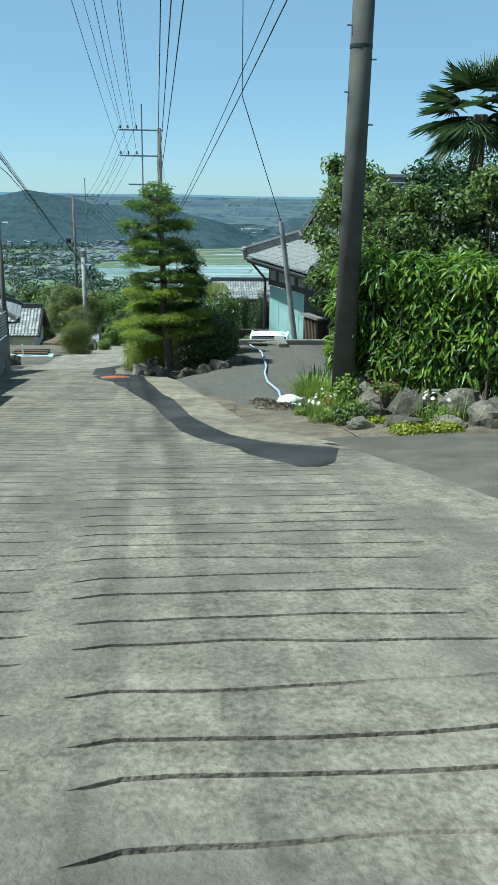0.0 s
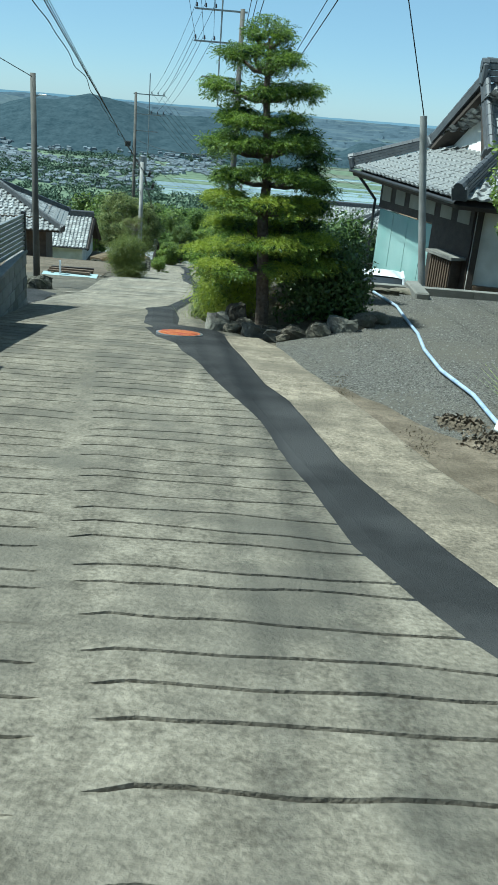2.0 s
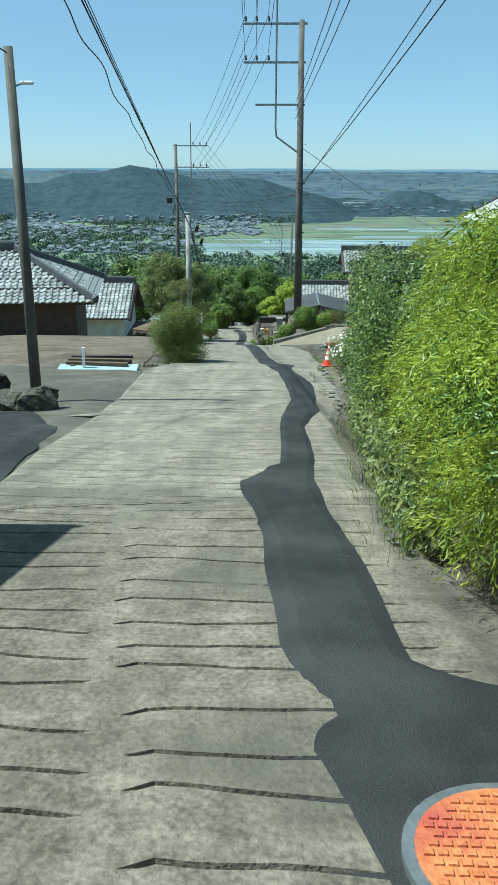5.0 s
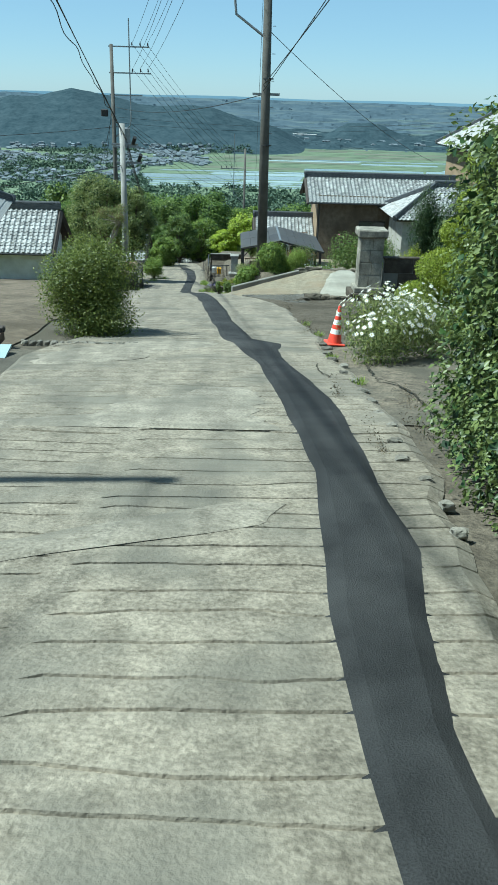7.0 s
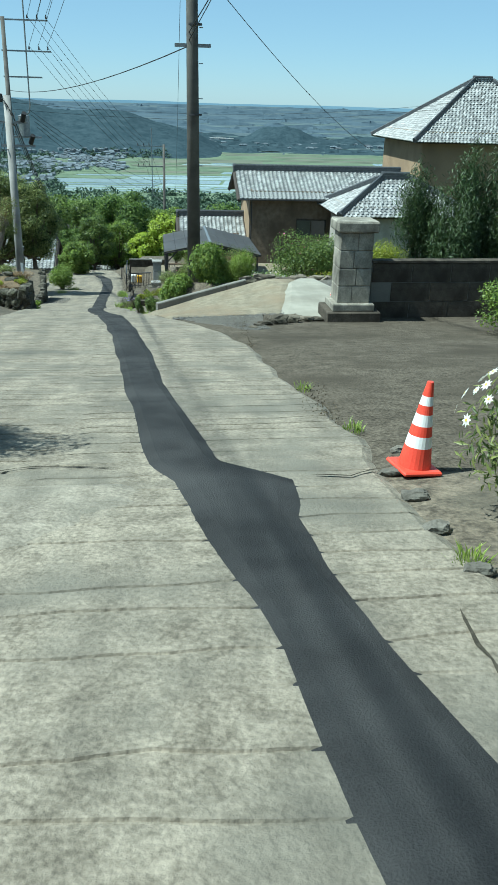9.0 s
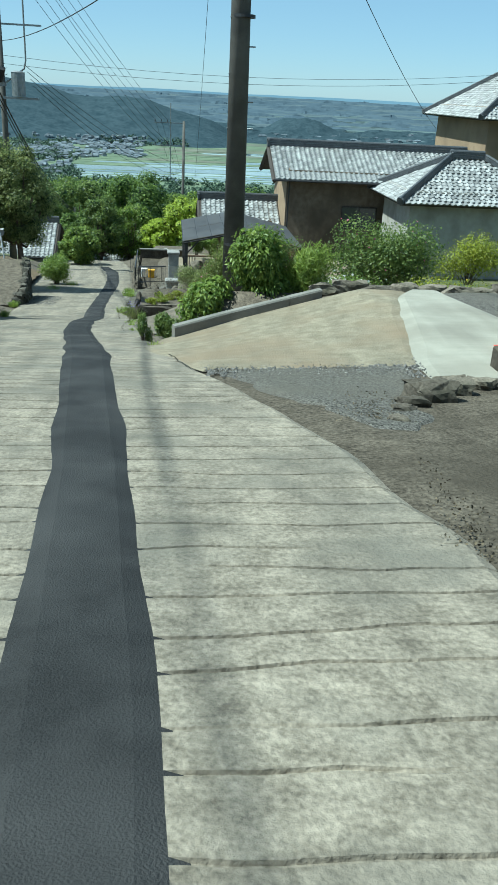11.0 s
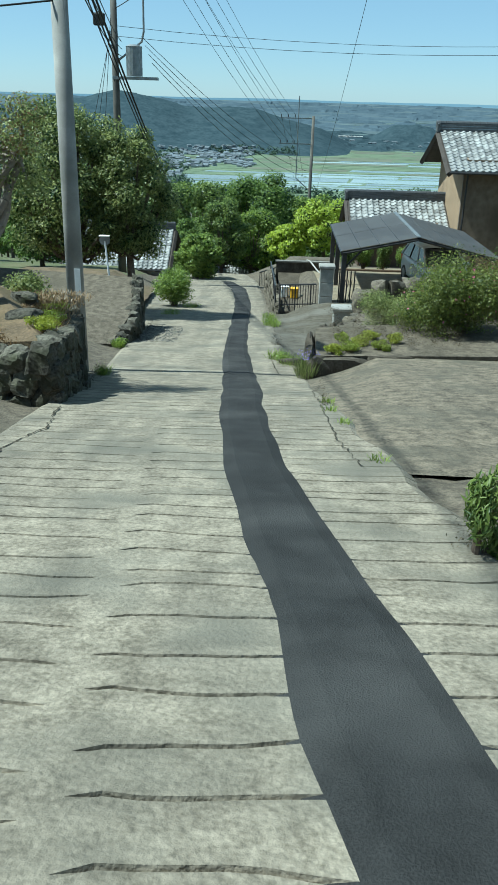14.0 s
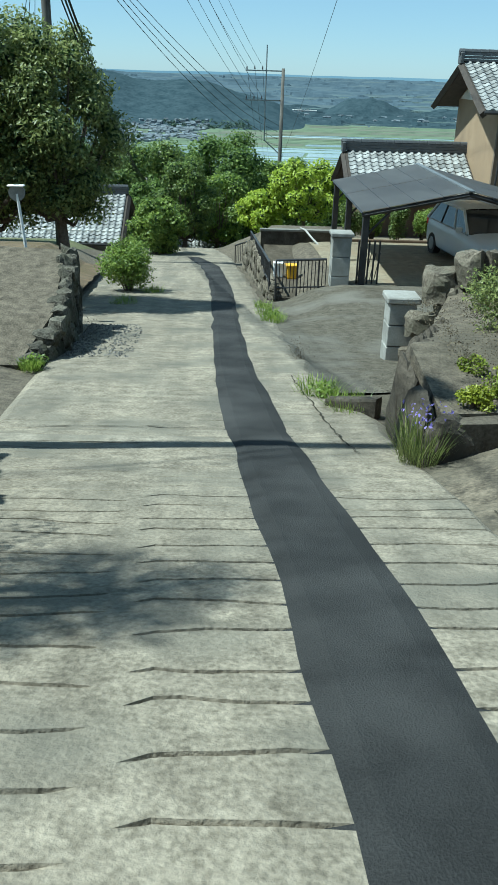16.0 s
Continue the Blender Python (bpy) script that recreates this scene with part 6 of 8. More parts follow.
# bushes on the other side
shrub("box_bush", -2.78, 43.7, land(-2.78, 43.7), 0.88, 0.84, 1.62, 52000, 0.042, 0.02, L_BOX, "dense olive-green bush at the lane edge", 36, lumps=30, low=0.12)
shrub("roadside_shrub", 1.05, 61.35, -9.75, 0.72, 0.65, 1.6, 15000, 0.085, 0.034, L_FRESH, "leafy bright green shrub behind the concrete kerb", 37, lumps=14, up=-0.5, out=0.6)
shrub("roadside_shrub", 0.12, 61.0, -9.95, 0.62, 0.5, 0.95, 9000, 0.08, 0.032, L_FRESH, "low leafy shrub at the kerb end", 38, lumps=8, up=-0.5)
shrub("tall_grass_shrub", 1.85, 61.3, -9.6, 0.55, 0.5, 1.2, 4500, 0.14, 0.014, L_GRASS, "feathery tall green grass behind the kerb", 39, lumps=7, up=0.8)
shrub("corner_weeds", -0.95, 60.3, -10.1, 0.16, 0.18, 0.5, 1100, 0.07, 0.015, L_MID, "dark green weeds at the end of the kerb", 40, lumps=5, up=0.8)
shrub("corner_weeds", -0.55, 60.75, -10.2, 0.3, 0.3, 0.55, 3500, 0.08, 0.02, L_MID, "dark green weeds at the kerb corner", 41, lumps=7, up=0.6)
shrub("azalea", 1.42, 72.25, -12.15, 1.25, 1.1, 1.8, 30000, 0.05, 0.026, L_BOX, "rounded olive-green azalea with a few pink flowers", 42, lumps=26, flowers=(PETAL_PINK, 90, 0.05))
shrub("azalea", 2.7, 73.6, -12.05, 1.1, 1.0, 1.5, 9000, 0.055, 0.03, L_RED, "rounded azalea with reddish-green leaves", 43, lumps=16)
shrub("planter_shrub", 0.4, 73.35, -12.3, 0.85, 0.8, 0.95, 15000, 0.042, 0.02, L_OLIVE, "low twiggy olive-green shrub on the planter", 143, lumps=14)
shrub("azalea", 6.4, 72.6, -11.9, 2.1, 1.5, 2.5, 17000, 0.09, 0.05, L_MID, "large rounded azalea before the low house", 44, lumps=24, flowers=(PETAL_PINK, 80, 0.07))
shrub("azalea", 3.2, 74.6, -12.2, 0.9, 0.8, 1.9, 6000, 0.06, 0.035, L_MID, "rounded green shrub before the brown house", 45, lumps=12)
shrub("azalea", 9.4, 73.5, -11.6, 1.6, 1.0, 1.6, 7000, 0.07, 0.04, L_MOSS, "low yellow-green shrub before the low house", 46, lumps=14)
shrub("garden_flowers", 3.2, 64.4, -10.5, 1.5, 0.6, 0.8, 5000, 0.06, 0.025, L_FRESH, "flower bed with small white flowers", 47, lumps=12, flowers=(PETAL, 260, 0.05))
shrub("garden_flowers", 5.6, 64.5, -10.6, 1.5, 0.6, 0.9, 5000, 0.06, 0.025, L_MOSS, "flower bed of yellow-green leaves", 48, lumps=12, flowers=(PETAL_YELLOW, 90, 0.05))
for i, (x, y) in enumerate(((6.3, 58.6), (6.9, 57.8), (7.6, 58.4), (8.3, 57.8), (9.0, 58.4), (9.8, 58.0))):
    shrub("juniper", x, y, -9.1, 0.7, 0.65, 3.1 + 0.5 * (i % 3), 11000, 0.13, 0.02, L_JUNIPER, "green spiky juniper behind the gate wall", 80 + i, "junipers", lumps=13, up=0.9)
shrub("gate_shrub", 6.4, 52.5, -8.6, 0.9, 0.8, 1.1, 6000, 0.055, 0.03, L_FRESH, "rounded yellow-green clipped shrub by the wall", 90, lumps=12)
tree("camphor", -6.75, 82.6, -13.75, 5.2, 1.35, 24000, 0.10, 0.045, L_OLIVE, "broad evergreen tree with pale new leaves", 51, r0=0.15, lumps=30, low=0.24)
tree("camphor", -8.7, 82.8, -13.75, 5.9, 2.0, 30000, 0.11, 0.05, L_OLIVE, "dense broad evergreen tree with pale new leaves", 52, r0=0.22, lumps=34, low=0.18)
tw = thing("twisted_tree", -6.22, 67.0, -10.75, "garden tree with a pale twisted leaning trunk", "tree")
spine = [(0.0, -0.4), (0.0, 0.07), (0.06, 0.57), (0.22, 1.01), (0.43, 1.43), (0.55, 1.72), (0.61, 1.99), (0.8, 2.33)]
for k in range(3):
    bm = bmesh.new()
    limb(bm, [(x + 0.085 * math.cos(k * 2.09 + i * 0.62), 0.085 * math.sin(k * 2.09 + i * 0.62), z) for i, (x, z) in enumerate((lerp([(b, a) for a, b in spine], -0.3 + 0.17 * i), -0.3 + 0.17 * i) for i in range(16))], 0.105, 0.04)
    part("trunk_strand", bm, PALE_BARK, tw)
clumps = []
for i in range(9):
    a, v = i * 2.4, i / 9
    c = (spine[-1][0] + 0.5 * math.cos(a) - 0.42, 0.4 * math.sin(a), spine[-1][1] - 0.35 + 0.9 * v)
    bm = bmesh.new()
    limb(bm, [(spine[-1][0], 0, spine[-1][1] - 0.1), c], 0.04, 0.012)
    part("limb", bm, PALE_BARK, tw)
    clumps.append((*c, 0.34, 0.34, 0.26))
foliage("crown", clumps, 5200, 0.05, 0.024, L_OLIVE, tw, 53, 0.5, 0.15, 0.4)
foliage("young_leaves", clumps[5:], 1500, 0.045, 0.02, L_RED, tw, 54, 0.5, 0.3, 0.5)
shrub("lane_bush", -5.85, 86.3, land(-5.85, 86.3) + 0.1, 0.92, 0.8, 1.45, 9000, 0.075, 0.042, L_FRESH, "fresh green bush at the lane edge", 54, lumps=12)
shrub("bed_shrub", -5.9, 68.4, -10.75, 0.5, 0.45, 0.55, 2500, 0.05, 0.025, L_OLIVE, "small rounded shrub on the stone planter", 55, lumps=9)
for i, (x, y, q) in enumerate(((-1.02, 70.38, 0.2), (-0.72, 70.6, 0.26), (-0.5, 71.05, 0.22), (-0.15, 70.75, 0.18), (-0.3, 71.5, 0.26), (-0.85, 71.2, 0.15), (0.15, 71.25, 0.2))):
    shrub("stonecrop", x, y, -11.95, q, q * 0.85, 0.22, 1500, 0.032, 0.018, (L_MOSS, L_PAD)[i % 2], "yellow-green stonecrop creeping over the planter", 560 + i, "planter stonecrop", lumps=7)
for i, (x, y, z, q) in enumerate(((-4.98, 66.0, -10.45, 0.22), (-5.1, 66.7, -10.55, 0.26), (-5.2, 67.4, -10.62, 0.24), (-5.45, 68.2, -10.78, 0.28), (-5.75, 66.1, -10.5, 0.25))):
    shrub("moss_cushion", x, y, z, q, q * 1.3, 0.17, 1500, 0.03, 0.015, (L_MOSS, L_PAD)[i % 2], "yellow-green moss cushion on the rim of the planter", 570 + i, "planter moss", lumps=7)
lav = thing("lavender", -1.52, 70.1, land(-1.52, 70.1), "lavender clump with violet flowers at the planter foot", "flowers")
blades("stem_tuft", [(0, 0, 0, 0.16)], 520, 0.42, 0.007, L_OLIVE, lav, 58, 0.6)
foliage("flowers", [(0, 0, 0.45, 0.28, 0.28, 0.1)], 60, 0.035, 0.02, PETAL_BLUE, lav, 59, 0.2, 0.9)
vg = thing("lane_edge_weeds", 0, 0, 0, "bright green weeds in the lane edge joints", "weeds", kind="stuff")
blades("stalks", [(x, y, land(x, y), q) for x, y, q in ((-2.0, 73.4, 0.25), (-1.75, 72.6, 0.25), (-2.2, 80.5, 0.25), (-2.25, 81.6, 0.25), (-2.3, 83, 0.2), (-4.98, 69.3, 0.1),
                                                  (-5.75, 74.6, 0.12), (-5.2, 86, 0.3), (-5.6, 83.2, 0.3))], 2600, 0.19, 0.008, L_GRASS, vg, 64, 0.9)
blades("low_stalks", [(x, y, land(x, y), 0.08) for x, y in ((-1.35, 64.5), (-1.4, 66.2), (-1.42, 65.4), (-1.2, 62.6), (-0.75, 59.2), (0.98, 41.2), (1.1, 39.4), (1.1, 44), (1.05, 46))], 700, 0.09, 0.008, L_GRASS, vg, 67, 0.9)
foliage("leaves", [(x, y, land(x, y) + 0.1, 0.2, 0.2, 0.12) for x, y in ((-1.95, 73.2), (-5.7, 74.7), (-2.2, 81))], 450, 0.06, 0.03, L_FRESH, vg, 65)

# woods below the lane, built from a few trees
kinds = [tree("woodland_tree", -9, 150, land(-9, 150), 9.5, 4.0, 5200, 0.40, 0.25, L_WOODS, "dark round-crowned woodland tree on the slope", 100, r0=0.3, lumps=24, low=0.25, group="slope woods"),
         tree("woodland_tree", -14, 165, land(-14, 165), 10.5, 4.4, 5200, 0.42, 0.26, L_MID, "broad green woodland tree on the slope", 101, r0=0.3, lumps=24, low=0.25, group="slope woods"),
         tree("woodland_tree", 2, 158, land(2, 158), 8.5, 3.6, 5200, 0.38, 0.24, L_WOODS, "dark woodland tree on the slope", 102, r0=0.3, lumps=22, low=0.25, group="slope woods")]
wr = random.Random(9)
spots = []
for i in range(78):
    y = 118 + 230 * wr.random() ** 1.3
    x = wr.uniform(-0.30, 0.30) * y - 3
    if y < 136 and -9 < x < 6:
        continue
    spots.append((x, y))
for x, y in spots:
    s = wr.uniform(0.65, 1.05)
    o = copy_thing(wr.choice(kinds), pose(x, y, land(x, y), 0, 0, wr.uniform(0, 360)))
    o.scale = (s, s, s)
tree("lime_tree", 1.0, 112, -18.7, 4.9, 1.9, 9000, 0.18, 0.10, L_SPRING, "bright yellow-green tree below the storehouse", 103, r0=0.15, lumps=18, group="lower trees")
tree("lime_tree", -1.3, 113, -19.2, 3.6, 1.4, 4000, 0.22, 0.12, L_SPRING, "fresh green tree below the lane", 104, r0=0.15, lumps=16, group="lower trees")
for i, (x, y, h, c) in enumerate(((-5.6, 108, 4.6, 1.5), (-7.4, 110, 3.6, 1.4), (-4.0, 118, 5.0, 2.0), (-10.5, 113, 5.2, 2.0), (-13.5, 96, 4.5, 1.8), (13, 112, 6.4, 2.6), (18, 118, 8, 3.2), (9, 112, 5.5, 2.2), (-6.4, 101, 2.4, 1.2), (-8.6, 118, 6.5, 3.2), (-3.6, 124, 8.2, 3.4), (0.6, 128, 7.2, 3.0), (-12, 122, 7, 3.4), (2.6, 121, 5.5, 2.6))):
    tree("lower_tree", x, y, land(x, y), h, c, 16000 if c > 2.9 else 10000, 0.09 + 0.04 * c, 0.05 + 0.026 * c, (L_MID, L_WOODS, L_FRESH)[i % 3], "leafy tree below the end of the lane", 105 + i, r0=0.14, lumps=22, low=0.08, group="lower trees")


# ---- built things along the lane ----
def block_wall(name, p, q, z_base, courses, label, material, bl=0.40, bh=0.19, thick=0.13, cap=True, category="wall"):
    """A wall of separate blocks laid in running bond between two ground points, each course level."""
    p, q = Vector((*p, 0)), Vector((*q, 0))
    d = (q - p).normalized()
    L = (q - p).length
    h = thing(name, p.x, p.y, z_base, label, category)
    h.matrix_basis = Matrix.Translation((p.x, p.y, z_base)) @ Matrix.Rotation(math.atan2(d.y, d.x), 4, "Z")
    me = bpy.data.meshes.new("block")
    bm = boxm(0.004, bl - 0.006, -thick / 2, thick / 2, 0.004, bh - 0.006, bevel=0.008)
    bm.to_mesh(me)
    bm.free()
    me.materials.append(material)
    n = int(L / bl)
    part("mortar", boxm(0, n * bl, -thick / 2 + 0.012, thick / 2 - 0.012, -0.6, courses * bh - 0.01), GREY_CONCRETE, h)
    for c in range(courses):
        off = 0.5 * bl if c % 2 else 0.0
        for i in range(n - (1 if off else 0)):
            o = new("block", me)
            o.parent = h
            o.matrix_basis = pose(i * bl + off, random.uniform(-0.004, 0.004), c * bh)
    if cap:
        part("coping", boxm(-0.02, n * bl + 0.02, -thick / 2 - 0.02, thick / 2 + 0.02, courses * bh, courses * bh + 0.06, bevel=0.01), material, h)
    return h


for i in range(4):                     # the stepped wall by the lane
    y0, y1 = 14.0 + i * 3.2, 17.2 + i * 3.2
    xa, xb = lerp(LEFT, y0) - 0.12, lerp(LEFT, y1) - 0.12
    block_wall("block_wall", (xa, y0), (xb, y1), lerp(ROAD_Z, y1) - 0.05, 5 if i == 3 else 7, "grey concrete block wall stepping down beside the lane", BLOCK)
lf = thing("louvre_fence", -2.2, 23.5, lerp(ROAD_Z, 26.8) + 1.0, "grey louvred metal fence on top of the block wall", "fence")
for i in range(8):
    part("slat", boxm(-0.02, 0.02, 0, 3.3, i * 0.075, i * 0.075 + 0.05), STEEL, lf)
for y in (0.05, 1.65, 3.25):
    part("post", boxm(-0.035, 0.035, y - 0.03, y + 0.03, -0.1, 0.62), DARK_METAL, lf)

for i, (x, y, sx, sy, sz) in enumerate(((-3.75, 34.1, 0.36, 0.3, 0.30), (-4.15, 34.3, 0.36, 0.32, 0.27), (-4.75, 34.5, 0.36, 0.35, 0.40), (-5.2, 34.2, 0.35, 0.3, 0.25))):
    rock(x, y, land(x, y), sx, sy, sz, 60 + i, MOSSY_ROCK, "large dark boulder beside the yard entrance", "yard boulders")
bp_ = thing("timber_stack", -4.4, 41.5, land(-4.4, 41.2) + 0.02, "low stack of old boards under a pale blue sheet", "timber")
for i in range(5):
    part("board", boxm(-0.75, 0.75, -0.5 + i * 0.17, -0.36 + i * 0.17, 0.10 + 0.05 * (i % 2), 0.16 + 0.05 * (i % 2), m=pose(0, 0, 0, 0, 0, -4 + 3 * i)), DARK_WOOD if i > 2 else BROWN_WOOD, bp_)
for x in (-0.6, 0.6):
    part("bearer", boxm(x - 0.05, x + 0.05, -0.55, 0.5, -0.08, 0.1), BROWN_WOOD, bp_)
part("plastic_sheet", boxm(-0.95, 0.95, -1.0, -0.35, 0.0, 0.03, m=pose(0, 0, 0.10, 6, 0, 3)), PALE_SHEET, bp_, "pale blue plastic sheet")
part("white_stake", boxm(-0.33, -0.27, -0.66, -0.6, -0.1, 0.55), CONE_WHITE, bp_, "white stake")
for i in range(16):
    x, y = -3.5 + 0.11 * i, 42.15 + 0.03 * math.sin(i)
    rock(x, y, land(x, y) - 0.02, 0.06, 0.05, 0.045, 90 + i, PALE_ROCK, "small stone edging the bush bed", "edging stones", "edging_stone")

mh = thing("manhole_cover", 0.79, 23.72, land(0.79, 23.72) + 0.045, "round manhole cover painted worn orange and red in black asphalt", "manhole")
mh.matrix_basis = Matrix.Translation((0.79, 23.72, land(0.79, 23.72) + 0.042)) @ Matrix.Rotation(-math.atan(0.135), 4, "X")
bm = bmesh.new()
rod(bm, (0, 0, -0.05), (0, 0, 0.006), 0.335, 0.335, 40)
part("ring", bm, STEEL, mh, "worn steel ring")
bm = bmesh.new()
rod(bm, (0, 0, -0.03), (0, 0, 0.010), 0.30, 0.30, 40)
part("lid", bm, ORANGE, mh)
bm = bmesh.new()
for i in range(-7, 8):
    for j in range(-7, 8):
        x, y = i * 0.038 + (0.019 if j % 2 else 0), j * 0.038
        if x * x + y * y < 0.275 ** 2:
            box(bm, x - 0.013, x + 0.013, y - 0.013, y + 0.013, 0.009, 0.017)
tagged(part("studs", bm, ORANGE, mh), kind="stuff")

hose = tagged(tube("hose", [(x, y, land(x, y) + 0.06) for x, y in ((4.35, 18.75), (4.2, 19.15), (4.1, 19.5), (4.15, 20.5), (4.05, 21.6), (4.1, 22.8), (4.25, 24), (4.3, 25.2), (4.35, 26.4), (4.15, 27.8), (4.0, 29.0), (3.95, 30.2))], 0.024, BLUE_HOSE), "faded blue flat hose lying across the gravel", "hose")
bag = new("sandbag", rock_mesh("sandbag", 0.30, 0.19, 0.10, 3, 0.16))
bag.data.materials.append(WHITE_BAG)
bag.data.shade_smooth()
bag.matrix_basis = pose(4.18, 19.25, land(4.18, 19.25) + 0.13, 0, 0, 20)
tagged(bag, "white sandbag weighing down the hose", "sandbag")
rb = thing("rubble_heap", 0, 0, 0, "broken dark stones and dead leaves beside the hose", "rubble", kind="stuff")
foliage("debris", [(3.95, 18.75, land(3.9, 18.7) + 0.04, 0.4, 0.3, 0.05), (3.75, 19.4, land(3.75, 19.4) + 0.03, 0.25, 0.3, 0.04)], 1800, 0.05, 0.03, SOIL, rb, 66)

# loose gravel
gr = np.random.default_rng(12)
cv, cfc = [], []
for i in range(9000):
    y = 19.0 + 9 * gr.random() ** 1.4
    a = lerp([(16.5, 3.75), (17.5, 3.5), (19.5, 3.3), (21.6, 2.7), (23, 2.5), (25, 2.6), (31.3, 3.0)], y)
    x = a + 4.6 * gr.random()
    z = land(x, y) + 0.02
    s = gr.uniform(0.006, 0.016)
    k = len(cv)
    t = gr.random() * 6.28
    for q in range(3):
        cv.append((x + s * 1.3 * math.cos(t + q * 2.1), y + s * 1.3 * math.sin(t + q * 2.1), z))
    cv.append((x, y, z + s))
    cfc += [(k, k + 1, k + 3), (k + 1, k + 2, k + 3), (k + 2, k, k + 3)]
tagged(mesh_of("loose_gravel", cv, cfc, STONE_CHIP), "loose grey gravel chips", "gravel", "", "stuff")
block_wall("yard_wall", (3.9, 28.7), (14.5, 28.7), -3.98, 1, "low grey concrete kerb wall closing the gravel yard", GREY_CONCRETE, 1.2, 0.30, 0.18, False)
sl = thing("stone_slab", 5.05, 28.2, land(5.05, 28.2), "rough grey stone slab by the yard wall", "stone")
part("slab", boxm(-0.14, 0.14, -0.6, 0.6, -0.05, 0.17, bevel=0.03), GREY_CONCRETE, sl)


def traffic_cone(x, y, z, label, lean=0, size=0.86):
    c = thing("traffic_cone", x, y, z, label, "traffic cone", "traffic cones")
    c.matrix_basis = pose(x, y, z, 0, lean, 10) @ Matrix.Scale(size, 4)
    part("base", boxm(-0.165, 0.165, -0.165, 0.165, 0, 0.035, bevel=0.012), CONE_RED, c)
    def rad(h):
        return 0.135 - (0.135 - 0.026) * h / 0.70
    for a, b, m, nm in ((0.035, 0.20, CONE_RED, "body"), (0.20, 0.29, CONE_WHITE, "band"), (0.29, 0.37, CONE_RED, "body"), (0.37, 0.46, CONE_WHITE, "band"), (0.46, 0.53, CONE_RED, "body"), (0.53, 0.60, CONE_WHITE, "band"), (0.60, 0.71, CONE_RED, "body")):
        part(nm, rodm((0, 0, a), (0, 0, b), rad(a), rad(b), 24), m, c)
    return c


traffic_cone(1.22, 42.8, land(1.22, 42.8) + 0.01, "faded orange-red traffic cone with white bands by the daisies", 5)
traffic_cone(3.6, 56.5, land(3.6, 56.5) + 0.05, "small orange-red traffic cone behind the gate pillar", 0, 0.5)

# cracks filled with dark soil, and dry litter lying along them
CRACK = mat("crack_soil", (0.035, 0.031, 0.024), (0.075, 0.066, 0.05), 6, 0.95, 0.5, 60, spec=0.1)
def crack(pts, w, seed):
    v, fc = [], []
    r = random.Random(seed)
    line = []
    for i in range(len(pts) - 1):
        a, b = Vector((*pts[i], 0)), Vector((*pts[i + 1], 0))
        n = max(2, int((b - a).length / 0.09))
        line += [a.lerp(b, k / n) for k in range(n)]
    line.append(Vector((*pts[-1], 0)))
    for i, p in enumerate(line):
        d = (line[min(i + 1, len(line) - 1)] - line[max(i - 1, 0)]).normalized()
        s = Vector((-d.y, d.x, 0))
        p = p + s * r.uniform(-0.022, 0.022)
        q = w * r.uniform(0.1, 0.6) * (0.2 if i in (0, len(line) - 1) else 1)
        for e in (-q / 2, q / 2):
            c = p + s * e
            v.append((c.x, c.y, land(c.x, c.y) + 0.027))
    fc = [(2 * i, 2 * i + 1, 2 * i + 3, 2 * i + 2) for i in range(len(line) - 1)]
    tagged(mesh_of("pavement_crack", v, fc, CRACK), "dark soil-filled crack in the concrete", "crack", "", "structure")


for k, (pts, w) in enumerate((([(1.37, 40.7), (1.35, 39.6), (1.55, 39.3), (1.62, 38.8), (1.62, 37.4)], 0.07), ([(0.5, 42.66), (0.75, 42.6), (1.02, 42.8)], 0.06), ([(0.73, 40.7), (0.69, 40.2), (0.72, 39.9), (0.85, 39.6)], 0.05),
                             ([(-1.05, 58.4), (-0.8, 58.7), (-0.58, 58.2), (-0.5, 57.4), (-0.36, 56.4), (-0.2, 55.7), (0.2, 55.6), (0.9, 55.5), (1.9, 55.6)], 0.045), ([(-4.32, 61.8), (-4.4, 62.6), (-4.3, 63.5), (-4.56, 65.0)], 0.05),
                             ([(-1.5, 65.0), (-1.49, 63.5), (-1.37, 62.3)], 0.03), ([(-1.32, 68.9), (-1.49, 67.9), (-1.54, 67.4), (-1.5, 66.2), (-1.5, 65.0)], 0.03), ([(-2.2, 27.1), (-1.86, 27.25), (-1.32, 27.46), (-0.74, 27.57), (-0.32, 27.7)], 0.04),
                             ([(-5.3, 71.4), (-4.5, 71.55), (-3.3, 71.6)], 0.04), ([(-6.2, 81.4), (-6.6, 82.6), (-7.0, 83.8)], 0.05), ([(-3.2, 41.4), (-2.2, 42.7), (-1.2, 43.0), (-0.7, 42.9)], 0.05),
                             ([(-1.95, 70.4), (-2.1, 72.4), (-2.25, 74.5)], 0.04))):
    crack(pts, w, 400 + k)
LITTER = leaf_mat("dry_litter", (0.045, 0.038, 0.024), (0.15, 0.12, 0.075), 0.1, 0.8)
lt = thing("leaf_litter", 0, 0, 0, "dry brown leaf litter along the lane edges", "litter", kind="stuff")
